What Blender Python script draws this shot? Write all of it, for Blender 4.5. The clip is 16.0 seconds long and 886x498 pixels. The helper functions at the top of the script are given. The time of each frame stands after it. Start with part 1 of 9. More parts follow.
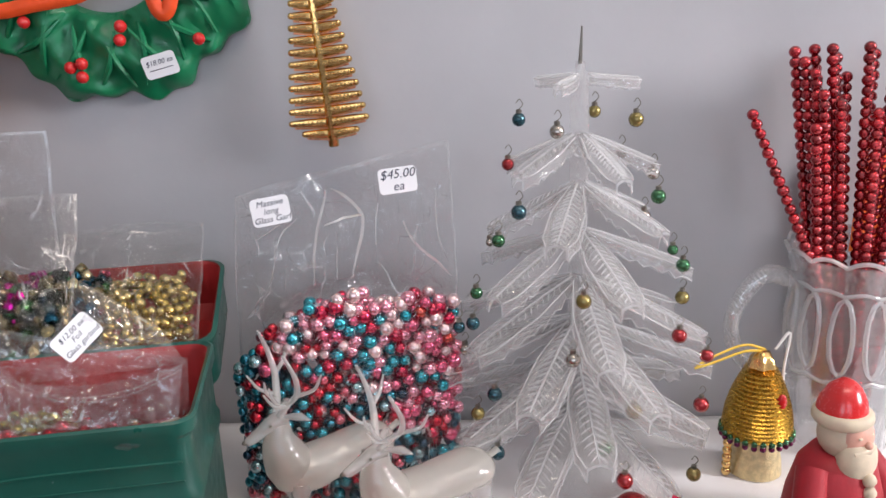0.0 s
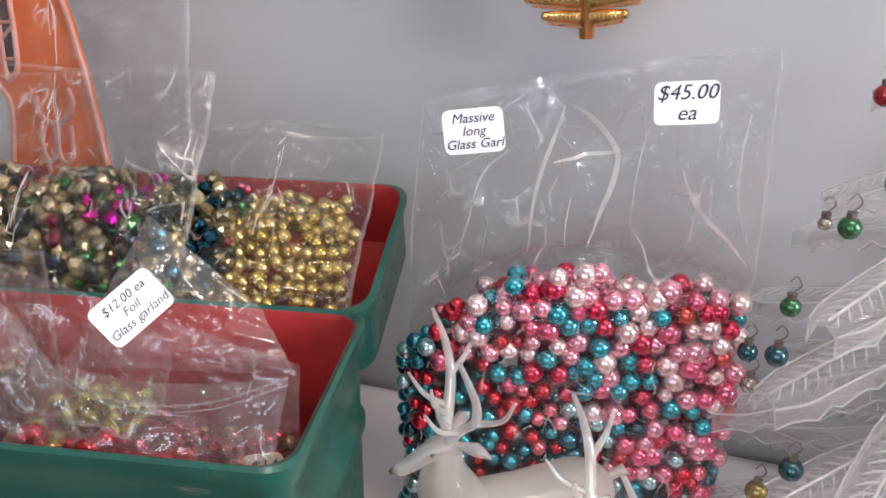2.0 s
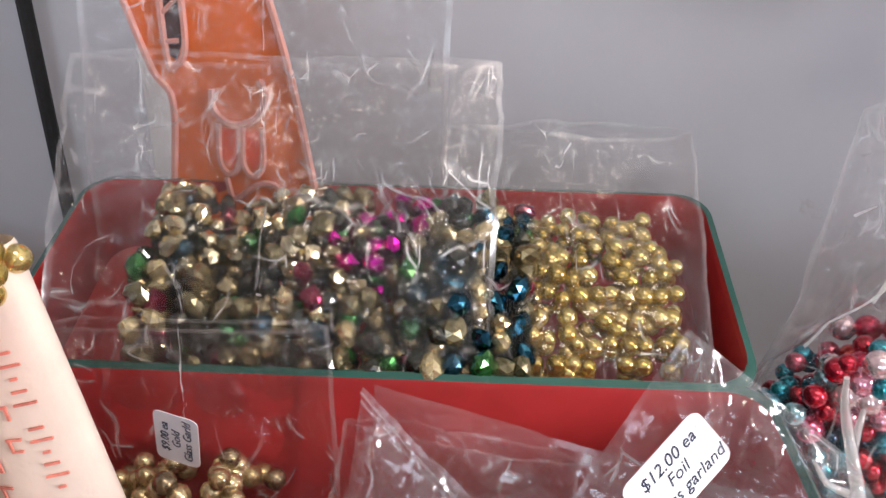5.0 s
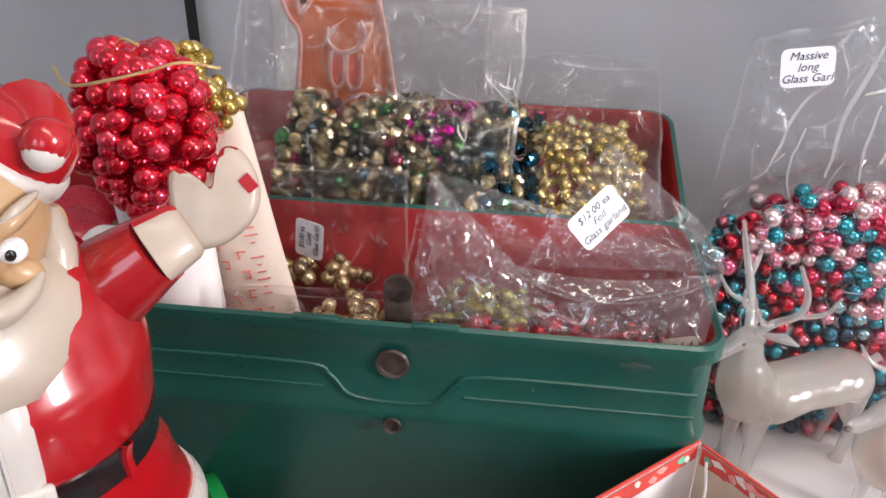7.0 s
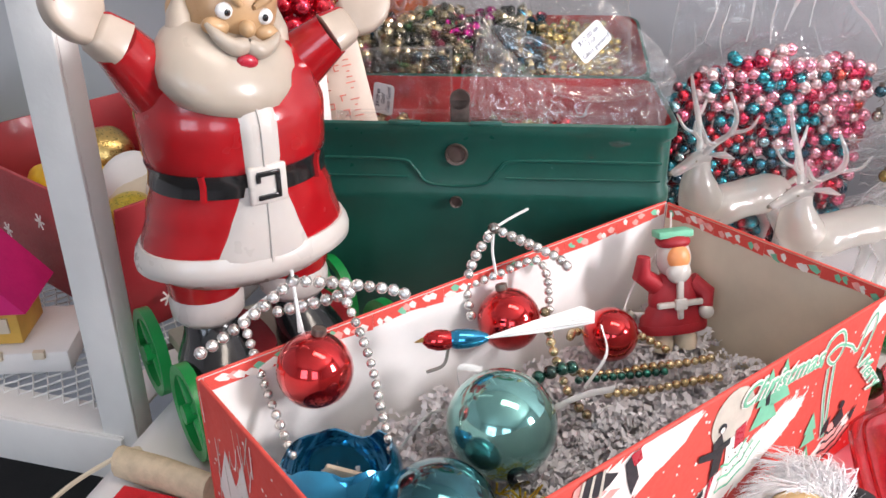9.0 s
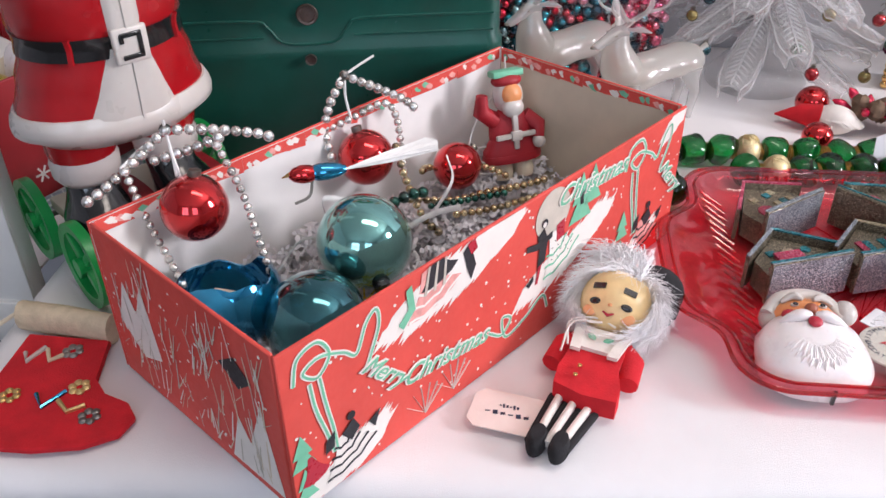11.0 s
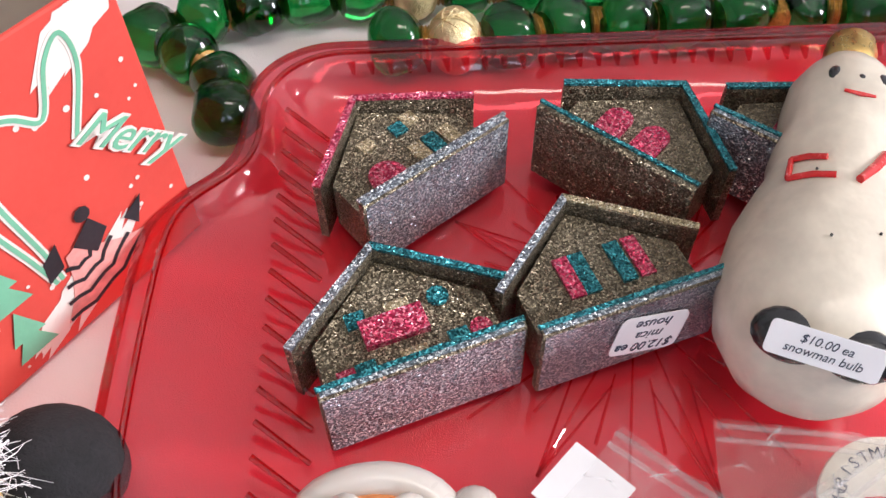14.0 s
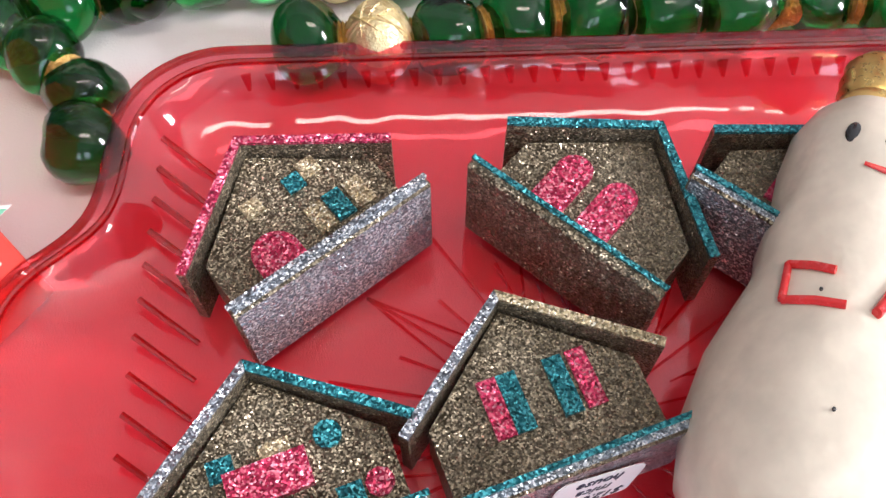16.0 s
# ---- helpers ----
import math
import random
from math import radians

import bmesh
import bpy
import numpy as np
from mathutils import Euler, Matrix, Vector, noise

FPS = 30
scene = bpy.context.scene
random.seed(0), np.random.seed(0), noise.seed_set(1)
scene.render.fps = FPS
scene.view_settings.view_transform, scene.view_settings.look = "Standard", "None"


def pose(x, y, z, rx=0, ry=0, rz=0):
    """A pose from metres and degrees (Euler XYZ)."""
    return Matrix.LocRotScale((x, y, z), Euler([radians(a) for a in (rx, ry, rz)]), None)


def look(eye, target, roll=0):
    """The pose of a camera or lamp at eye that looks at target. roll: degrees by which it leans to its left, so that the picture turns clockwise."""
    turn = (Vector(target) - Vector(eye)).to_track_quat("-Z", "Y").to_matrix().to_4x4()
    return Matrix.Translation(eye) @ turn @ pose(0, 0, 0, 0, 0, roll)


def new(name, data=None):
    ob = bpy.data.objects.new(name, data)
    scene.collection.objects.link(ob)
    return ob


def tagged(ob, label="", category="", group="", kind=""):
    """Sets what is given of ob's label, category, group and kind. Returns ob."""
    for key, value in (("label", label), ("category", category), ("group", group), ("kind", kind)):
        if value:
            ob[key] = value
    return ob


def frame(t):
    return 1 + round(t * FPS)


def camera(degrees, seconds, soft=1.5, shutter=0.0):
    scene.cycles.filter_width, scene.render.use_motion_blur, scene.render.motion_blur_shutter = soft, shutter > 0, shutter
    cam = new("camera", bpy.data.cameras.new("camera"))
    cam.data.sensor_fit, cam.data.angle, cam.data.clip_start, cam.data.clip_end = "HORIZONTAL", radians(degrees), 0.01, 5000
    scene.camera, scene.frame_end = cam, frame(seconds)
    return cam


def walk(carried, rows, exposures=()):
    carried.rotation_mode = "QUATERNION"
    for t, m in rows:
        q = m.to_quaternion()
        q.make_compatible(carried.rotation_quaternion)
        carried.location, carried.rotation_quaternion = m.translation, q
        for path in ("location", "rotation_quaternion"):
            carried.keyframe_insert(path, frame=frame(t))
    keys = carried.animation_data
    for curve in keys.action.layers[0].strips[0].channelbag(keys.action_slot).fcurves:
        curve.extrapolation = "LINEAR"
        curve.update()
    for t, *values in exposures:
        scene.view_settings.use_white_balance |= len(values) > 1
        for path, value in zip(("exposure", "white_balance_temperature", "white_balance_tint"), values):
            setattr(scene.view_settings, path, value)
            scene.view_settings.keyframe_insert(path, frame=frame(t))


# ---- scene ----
cam = camera(54.7, 16.0, soft=1.5)
PATH = [
    (0, (0.0243, 0.0127, 1.1465), (0.0021, 0.4901, 0.9996), -2.15),
    (0.5, (0.0234, 0.1030, 1.1281), (-0.0383, 0.5727, 0.9680), -1.34),
    (1, (0.0140, 0.1751, 1.1180), (-0.0834, 0.6315, 0.9386), -0.63),
    (1.5, (0.0054, 0.2214, 1.1086), (-0.1195, 0.6669, 0.9190), -0.34),
    (2, (-0.0189, 0.2396, 1.1009), (-0.1644, 0.6752, 0.9030), 0.36),
    (2.5, (-0.0479, 0.2542, 1.0916), (-0.2029, 0.6837, 0.8878), 0.36),
    (3, (-0.0858, 0.2711, 1.0938), (-0.2364, 0.7001, 0.8857), 0.74),
    (3.5, (-0.1252, 0.2914, 1.0850), (-0.2545, 0.7254, 0.8730), 1.53),
    (4, (-0.1845, 0.3067, 1.0840), (-0.2923, 0.7437, 0.8663), 1.67),
    (4.2, (-0.2078, 0.3128, 1.0865), (-0.3125, 0.7489, 0.8654), 1.46),
    (6.3, (-0.2363, 0.2059, 1.1153), (-0.3320, 0.6333, 0.8741), 0.62),
    (6.5, (-0.2238, 0.1812, 1.1185), (-0.3263, 0.6068, 0.8769), 1.08),
    (7, (-0.1789, 0.1249, 1.1255), (-0.3045, 0.5449, 0.8849), 1.23),
    (7.5, (-0.1417, 0.0626, 1.1297), (-0.2884, 0.4779, 0.8932), 1.39),
    (8, (-0.1341, 0.0066, 1.1226), (-0.2899, 0.4222, 0.8923), 1.68),
    (8.5, (-0.1470, -0.0543, 1.1144), (-0.2991, 0.3653, 0.8890), 0.50),
    (9, (-0.1574, -0.1108, 1.0920), (-0.2741, 0.3208, 0.8682), -0.45),
    (9.2, (-0.1560, -0.1277, 1.0806), (-0.2609, 0.3035, 0.8503), -0.39),
    (11.3, (-0.1177, -0.1825, 1.1050), (-0.1482, 0.2127, 0.8002), -1.10),
    (11.5, (-0.1069, -0.1633, 1.1083), (-0.1288, 0.2169, 0.7843), -1.32),
    (12, (-0.0675, -0.0967, 1.1019), (-0.0792, 0.2578, 0.7495), -1.37),
    (12.5, (-0.0233, -0.0122, 1.0788), (-0.0228, 0.3318, 0.7159), -1.47),
    (13, (0.0053, 0.0697, 1.0467), (0.0100, 0.3998, 0.6712), -1.50),
    (13.5, (0.0362, 0.1264, 1.0096), (0.0446, 0.4425, 0.6223), -0.87),
    (14, (0.0599, 0.1691, 0.9830), (0.0662, 0.4713, 0.5847), -1.30),
    (14.5, (0.0742, 0.2038, 0.9670), (0.0849, 0.4988, 0.5634), -0.37),
    (15, (0.0785, 0.2271, 0.9573), (0.0880, 0.5121, 0.5465), -0.32),
    (15.5, (0.0851, 0.2477, 0.9586), (0.0889, 0.5153, 0.5362), -0.90),
    (16, (0.0858, 0.2513, 0.9682), (0.0932, 0.4913, 0.5297), -0.29),
]
# seconds, stops, white balance
EXPOSURE = [(0, -0.27, 6200, 14), (1.5, -0.1, 6250, 14), (3, 0.2, 6300, 15), (4.2, 0.16, 6300, 16), (6.3, 0.03, 6250, 15), (7.5, -0.05, 6250, 15), (8.5, 0.15, 6250, 14), (9.2, 0.10, 6200, 14), (11.3, -0.45, 6000, 16), (12, -0.95, 6400, 15),
            (12.5, -1.1, 6900, 16), (13, -0.63, 6850, 16), (13.5, -0.30, 6450, 15), (14, -0.08, 6150, 14), (15, 0.14, 6150, 14), (16, 0.24, 6100, 14)]
walk(cam, [(t, look(eye, target, roll)) for t, eye, target, roll in PATH], EXPOSURE)

# ---- light: daylight from windows behind and beside the stall, and a warm ceiling lamp ----
world = bpy.data.worlds.new("world")
scene.world = world
world.use_nodes = True
wnt = world.node_tree
sky = wnt.nodes.new("ShaderNodeTexSky")
sky.sky_type, sky.sun_disc = "NISHITA", False
sky.sun_elevation, sky.sun_rotation = radians(35), radians(200)
wnt.nodes["Background"].inputs[1].default_value = 0.06
wnt.links.new(sky.outputs[0], wnt.nodes["Background"].inputs[0])


def area_lamp(name, m, sx, sy, watts, colour):
    data = bpy.data.lights.new(name, "AREA")
    data.shape, data.size, data.size_y, data.energy, data.color = "RECTANGLE", sx, sy, watts, colour
    ob = new(name, data)
    ob.matrix_world = m
    return ob


ROOM = (-2.2, 2.2, -2.4, 0.755, 2.6)  # x0, x1, y0, y1, ceiling
DAY = (0.77, 0.885, 1.0)
SIDE = (1.0, 0.955, 0.93)
WARM = (1.0, 0.86, 0.70)
area_lamp("window_light", look((-0.75, -2.46, 1.75), (-0.75, 0, 1.75)), 0.96, 1.26, 17, DAY)
area_lamp("window_light", look((0.85, -2.46, 1.75), (0.85, 0, 1.75)), 0.96, 1.26, 17, DAY)
area_lamp("window_light", look((2.26, -0.10, 1.7), (0, -0.10, 1.7)), 0.42, 0.80, 74, SIDE)
area_lamp("ceiling_lamp_light", look((0.35, 0.0, 2.53), (0.35, 0.001, 0)), 1.1, 0.28, 11, WARM)

# ---- materials ----
def nodes_of(name):
    m = bpy.data.materials.new(name)
    m.use_nodes = True
    nt = m.node_tree
    return m, nt, nt.nodes["Principled BSDF"]


def put_in(nt, kind, **values):
    n = nt.nodes.new(kind)
    for k, v in values.items():
        n.inputs[k.replace("_", " ")].default_value = v
    return n


def shade(c, f):
    return (min(1, c[0] * f), min(1, c[1] * f), min(1, c[2] * f), 1)


def grainy(nt, scale, detail=3.0, rough=0.55):
    co = nt.nodes.new("ShaderNodeTexCoord")
    n = put_in(nt, "ShaderNodeTexNoise", Scale=scale, Detail=detail, Roughness=rough)
    nt.links.new(co.outputs["Object"], n.inputs["Vector"])
    return n


def ramp(nt, source, stops):
    r = nt.nodes.new("ShaderNodeValToRGB")
    e = r.color_ramp.elements
    while len(e) < len(stops):
        e.new(0.5)
    for el, (p, c) in zip(e, stops):
        el.position, el.color = p, c if len(c) == 4 else (*c, 1)
    nt.links.new(source, r.inputs[0])
    return r


def bumped(nt, bsdf, source, strength, dist=0.001):
    b = put_in(nt, "ShaderNodeBump", Strength=strength, Distance=dist)
    nt.links.new(source, b.inputs["Height"])
    nt.links.new(b.outputs[0], bsdf.inputs["Normal"])
    return b


def paint(name, base, rough=0.5, metal=0.0, var=0.12, scale=30, bump=0.15, bscale=400, coat=0.0, wear=None, wear_amount=0.0, sss=0.0):
    """A surface with two scales of variation: broad tone and stains, and fine grain with relief."""
    m, nt, b = nodes_of(name)
    n1 = grainy(nt, scale, 4)
    r = ramp(nt, n1.outputs[0], [(0.3, shade(base, 1 - var)), (0.7, shade(base, 1 + var))])
    out = r.outputs[0]
    if wear:
        n3 = grainy(nt, scale * 2.3, 6, 0.7)
        w = ramp(nt, n3.outputs[0], [(0.68 - wear_amount, (0, 0, 0)), (0.74 - wear_amount, (1, 1, 1))])
        mix = nt.nodes.new("ShaderNodeMix")
        mix.data_type = "RGBA"
        nt.links.new(w.outputs[0], mix.inputs[0])
        nt.links.new(out, mix.inputs[6])
        mix.inputs[7].default_value = (*wear, 1)
        out = mix.outputs[2]
    nt.links.new(out, b.inputs["Base Color"])
    n2 = grainy(nt, bscale, 2)
    rr = ramp(nt, n2.outputs[0], [(0.2, (max(0, rough - 0.08),) * 3), (0.8, (min(1, rough + 0.08),) * 3)])
    nt.links.new(rr.outputs[0], b.inputs["Roughness"])
    b.inputs["Metallic"].default_value = metal
    b.inputs["Coat Weight"].default_value = coat
    b.inputs["Coat Roughness"].default_value = 0.08
    if sss:
        b.inputs["Subsurface Weight"].default_value = sss
        b.inputs["Subsurface Radius"].default_value = (0.006, 0.004, 0.003)
    if bump:
        bumped(nt, b, n2.outputs[0], bump, 0.0006)
    return m


def beads_mat(name, stops, rough=0.12, metal=1.0, island=False):
    """Lacquered glass beads: each one takes a colour of its own."""
    m, nt, b = nodes_of(name)
    info = nt.nodes.new("ShaderNodeNewGeometry" if island else "ShaderNodeObjectInfo")
    r = ramp(nt, info.outputs["Random Per Island" if island else "Random"], stops)
    r.color_ramp.interpolation = "CONSTANT"
    n = grainy(nt, 420, 4)
    tone = ramp(nt, n.outputs[0], [(0.3, (0.6, 0.6, 0.6)), (0.62, (1, 1, 1))])
    mix = nt.nodes.new("ShaderNodeMix")
    mix.data_type, mix.blend_type = "RGBA", "MULTIPLY"
    mix.inputs[0].default_value = 1
    nt.links.new(r.outputs[0], mix.inputs[6])
    nt.links.new(tone.outputs[0], mix.inputs[7])
    nt.links.new(mix.outputs[2], b.inputs["Base Color"])
    b.inputs["Metallic"].default_value, b.inputs["Roughness"].default_value = metal * 0.72, rough
    b.inputs["Coat Weight"].default_value = 0.8
    bumped(nt, b, n.outputs[0], 0.24, 0.0005)
    return m


def glitter(name, base, flake, scale=2300):
    """Mica flakes glued on card: every cell tilts and shines its own way."""
    m, nt, b = nodes_of(name)
    co = nt.nodes.new("ShaderNodeTexCoord")
    v = put_in(nt, "ShaderNodeTexVoronoi", Scale=scale)
    nt.links.new(co.outputs["Object"], v.inputs["Vector"])
    sep = nt.nodes.new("ShaderNodeSeparateColor")
    nt.links.new(v.outputs["Color"], sep.inputs[0])
    r = ramp(nt, sep.outputs[0], [(0.0, shade(base, 0.5)), (0.6, shade(base, 1.0)), (0.88, flake), (0.98, shade(flake, 1.6))])
    n1 = grainy(nt, 45, 4)
    t = ramp(nt, n1.outputs[0], [(0.3, (0.62, 0.6, 0.56)), (0.7, (1, 1, 1))])
    mix = nt.nodes.new("ShaderNodeMix")
    mix.data_type, mix.blend_type = "RGBA", "MULTIPLY"
    mix.inputs[0].default_value = 1
    nt.links.new(r.outputs[0], mix.inputs[6])
    nt.links.new(t.outputs[0], mix.inputs[7])
    nt.links.new(mix.outputs[2], b.inputs["Base Color"])
    geo = nt.nodes.new("ShaderNodeNewGeometry")
    sub = nt.nodes.new("ShaderNodeVectorMath")
    sub.operation = "MULTIPLY_ADD"
    nt.links.new(v.outputs["Color"], sub.inputs[0])
    sub.inputs[1].default_value, sub.inputs[2].default_value = (1.3, 1.3, 1.3), (-0.65, -0.65, -0.65)
    add = nt.nodes.new("ShaderNodeVectorMath")
    nt.links.new(geo.outputs["Normal"], add.inputs[0])
    nt.links.new(sub.outputs[0], add.inputs[1])
    nrm = nt.nodes.new("ShaderNodeVectorMath")
    nrm.operation = "NORMALIZE"
    nt.links.new(add.outputs[0], nrm.inputs[0])
    nt.links.new(nrm.outputs[0], b.inputs["Normal"])
    b.inputs["Metallic"].default_value, b.inputs["Roughness"].default_value = 0.55, 0.32
    return m


def clear(name, tint, gloss=0.06, rough=0.03, milk=0.0, milk_colour=(0.9, 0.9, 0.9), bump=0.0, bscale=60, strength=1.0, crease_glints=0.0):
    """Thin clear plastic or glass: it lets light straight through, mirrors at the edges, and may be a little cloudy."""
    m, nt, b = nodes_of(name)
    nt.nodes.remove(b)
    out = nt.nodes["Material Output"]
    tr = put_in(nt, "ShaderNodeBsdfTransparent", Color=(*tint, 1))
    gl = put_in(nt, "ShaderNodeBsdfGlossy", Roughness=rough)
    gl.inputs["Color"].default_value = (1, 1, 1, 1)
    fr = put_in(nt, "ShaderNodeLayerWeight", Blend=0.5)
    edge = nt.nodes.new("ShaderNodeMath")
    edge.operation = "POWER"
    nt.links.new(fr.outputs["Facing"], edge.inputs[0])
    edge.inputs[1].default_value = 3.5
    mul = nt.nodes.new("ShaderNodeMath")
    mul.operation, mul.use_clamp = "MULTIPLY_ADD", True
    nt.links.new(edge.outputs[0], mul.inputs[0])
    mul.inputs[1].default_value, mul.inputs[2].default_value = 0.75 * strength, gloss + 0.035
    base = tr.outputs[0]
    if milk:
        df = put_in(nt, "ShaderNodeBsdfDiffuse", Color=(*milk_colour, 1))
        tl = put_in(nt, "ShaderNodeBsdfTranslucent", Color=(*milk_colour, 1))
        half = nt.nodes.new("ShaderNodeMixShader")
        nt.links.new(df.outputs[0], half.inputs[1])
        nt.links.new(tl.outputs[0], half.inputs[2])
        mk = nt.nodes.new("ShaderNodeMixShader")
        mk.inputs[0].default_value = milk
        nt.links.new(base, mk.inputs[1])
        nt.links.new(half.outputs[0], mk.inputs[2])
        base = mk.outputs[0]
    if crease_glints:
        # painted crease highlights: white lines on broken cell borders, bent by a broad noise
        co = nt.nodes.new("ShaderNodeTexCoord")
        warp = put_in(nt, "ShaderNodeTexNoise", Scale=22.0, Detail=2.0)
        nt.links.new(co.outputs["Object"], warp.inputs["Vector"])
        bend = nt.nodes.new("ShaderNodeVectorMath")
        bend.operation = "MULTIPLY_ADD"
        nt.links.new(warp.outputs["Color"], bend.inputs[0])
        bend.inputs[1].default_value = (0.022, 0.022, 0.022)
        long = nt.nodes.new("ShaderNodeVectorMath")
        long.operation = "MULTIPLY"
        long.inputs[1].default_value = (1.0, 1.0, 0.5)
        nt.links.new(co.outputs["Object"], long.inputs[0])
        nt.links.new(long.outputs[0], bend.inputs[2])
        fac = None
        for scale, width in ((crease_glints, 0.020), (crease_glints * 2.1, 0.026)):
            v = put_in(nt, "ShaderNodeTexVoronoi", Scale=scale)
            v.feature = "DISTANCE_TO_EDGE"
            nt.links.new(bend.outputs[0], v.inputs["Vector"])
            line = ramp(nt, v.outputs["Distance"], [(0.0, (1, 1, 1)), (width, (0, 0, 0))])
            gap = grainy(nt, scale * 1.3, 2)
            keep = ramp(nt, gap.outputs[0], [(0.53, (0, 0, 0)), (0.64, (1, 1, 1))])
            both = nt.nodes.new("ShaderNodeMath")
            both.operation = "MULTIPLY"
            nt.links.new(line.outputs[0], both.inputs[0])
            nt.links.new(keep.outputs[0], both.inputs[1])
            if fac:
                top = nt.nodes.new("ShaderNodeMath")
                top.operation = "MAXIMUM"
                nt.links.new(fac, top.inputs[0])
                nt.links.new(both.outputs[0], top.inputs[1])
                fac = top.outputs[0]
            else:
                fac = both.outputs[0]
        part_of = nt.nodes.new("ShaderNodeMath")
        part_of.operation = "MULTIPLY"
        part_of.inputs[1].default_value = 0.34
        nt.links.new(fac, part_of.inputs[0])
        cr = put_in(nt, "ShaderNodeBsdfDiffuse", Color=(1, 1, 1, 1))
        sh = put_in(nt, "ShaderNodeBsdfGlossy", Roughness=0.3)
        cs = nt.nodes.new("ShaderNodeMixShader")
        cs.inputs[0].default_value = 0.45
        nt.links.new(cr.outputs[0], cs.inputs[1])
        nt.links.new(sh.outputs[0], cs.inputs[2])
        fold_glint = nt.nodes.new("ShaderNodeMixShader")
        nt.links.new(part_of.outputs[0], fold_glint.inputs[0])
        nt.links.new(base, fold_glint.inputs[1])
        nt.links.new(cs.outputs[0], fold_glint.inputs[2])
        base = fold_glint.outputs[0]
    mx = nt.nodes.new("ShaderNodeMixShader")
    nt.links.new(mul.outputs[0], mx.inputs[0])
    nt.links.new(base, mx.inputs[1])
    nt.links.new(gl.outputs[0], mx.inputs[2])
    nt.links.new(mx.outputs[0], out.inputs["Surface"])
    if bump:
        n = grainy(nt, bscale, 2)
        bm_ = put_in(nt, "ShaderNodeBump", Strength=bump, Distance=0.004)
        nt.links.new(n.outputs[0], bm_.inputs["Height"])
        nt.links.new(bm_.outputs[0], gl.inputs["Normal"])
    return m


WALL = paint("grey_wall_paint", (0.46, 0.46, 0.48), 0.75, var=0.07, scale=5, bump=0.2, bscale=120, wear=(0.38, 0.36, 0.34), wear_amount=0.0)
CLOTH = paint("white_tablecloth", (0.82, 0.80, 0.80), 0.9, var=0.04, scale=12, bump=0.35, bscale=1500)
CEIL = paint("ceiling_white", (0.7, 0.69, 0.66), 0.9, var=0.05, scale=3)
FLOORM = paint("dark_floor", (0.10, 0.085, 0.07), 0.6, var=0.3, scale=6)
FRAMEW = paint("window_paint", (0.75, 0.74, 0.72), 0.5, scale=10)
GREEN_TIN = paint("green_enamel", (0.009, 0.076, 0.057), 0.33, var=0.22, scale=18, bump=0.25, bscale=90, coat=0.2, wear=(0.10, 0.16, 0.13), wear_amount=-0.045)
RED_TIN = paint("red_enamel", (0.35, 0.022, 0.022), 0.42, var=0.22, scale=22, bump=0.2, bscale=110, wear=(0.16, 0.02, 0.015), wear_amount=0.02)
STEEL = paint("old_steel", (0.30, 0.28, 0.26), 0.42, metal=0.9, var=0.35, scale=90, bump=0.3)
RUSTY = paint("dark_worn_steel", (0.13, 0.10, 0.085), 0.45, metal=0.75, var=0.35, scale=90, bump=0.3)
WHITE_METAL = paint("white_powder_coat", (0.78, 0.77, 0.74), 0.45, var=0.06, scale=15, bump=0.3, bscale=260, wear=(0.5, 0.47, 0.42), wear_amount=-0.05)
S_RED = paint("red_hard_plastic", (0.37, 0.006, 0.010), 0.22, var=0.14, scale=20, bump=0.06, bscale=60, coat=0.5, wear=(0.32, 0.02, 0.025), wear_amount=-0.02)
S_WHITE = paint("white_hard_plastic", (0.58, 0.535, 0.49), 0.30, var=0.07, scale=20, bump=0.06, bscale=60, coat=0.3, wear=(0.60, 0.36, 0.32), wear_amount=-0.05, sss=0.1)
S_BEARD = paint("cream_beard_plastic", (0.44, 0.37, 0.295), 0.34, var=0.08, scale=24, bump=0.06, bscale=60, coat=0.3, wear=(0.48, 0.38, 0.30), wear_amount=-0.03, sss=0.1)
S_SKIN = paint("tan_face_paint", (0.50, 0.31, 0.155), 0.35, var=0.16, scale=40, bump=0.06, coat=0.2)
S_HAND = paint("cream_glove_paint", (0.48, 0.39, 0.31), 0.35, var=0.12, scale=30, bump=0.06, coat=0.2, wear=(0.5, 0.16, 0.12), wear_amount=-0.04)
BLACK_GLOSS = paint("black_gloss_paint", (0.012, 0.012, 0.013), 0.18, var=0.3, scale=30, bump=0.05, coat=0.5)
S_LIP = paint("lip_red", (0.45, 0.02, 0.04), 0.3)
S_EYE = paint("eye_white", (0.85, 0.84, 0.82), 0.3, var=0.02)
GREEN_PLASTIC = paint("green_plastic", (0.010, 0.30, 0.06), 0.35, var=0.12, scale=30, bump=0.1, coat=0.1)
CREAM_BOARD = paint("cream_board", (0.70, 0.62, 0.48), 0.6, var=0.1, scale=18, bump=0.2)
LABEL_WHITE = paint("sticker_paper", (0.86, 0.86, 0.88), 0.55, var=0.02, scale=60, bump=0.05)
INK = paint("dark_ink", (0.02, 0.03, 0.06), 0.5, var=0.2, scale=200)
GOLD = paint("gold_plating", (0.80, 0.52, 0.20), 0.20, metal=1.0, var=0.15, scale=60, bump=0.25, bscale=500)
ROSE_GOLD = paint("rose_gold_plating", (0.72, 0.30, 0.16), 0.3, metal=0.9, var=0.2, scale=60, bump=0.3)
WREATH = paint("green_vinyl", (0.006, 0.19, 0.075), 0.38, var=0.16, scale=25, bump=0.2, bscale=70, coat=0.15)
ORANGE = paint("orange_melted_plastic", (0.72, 0.135, 0.0), 0.6, var=0.14, scale=40, bump=0.45, bscale=220)
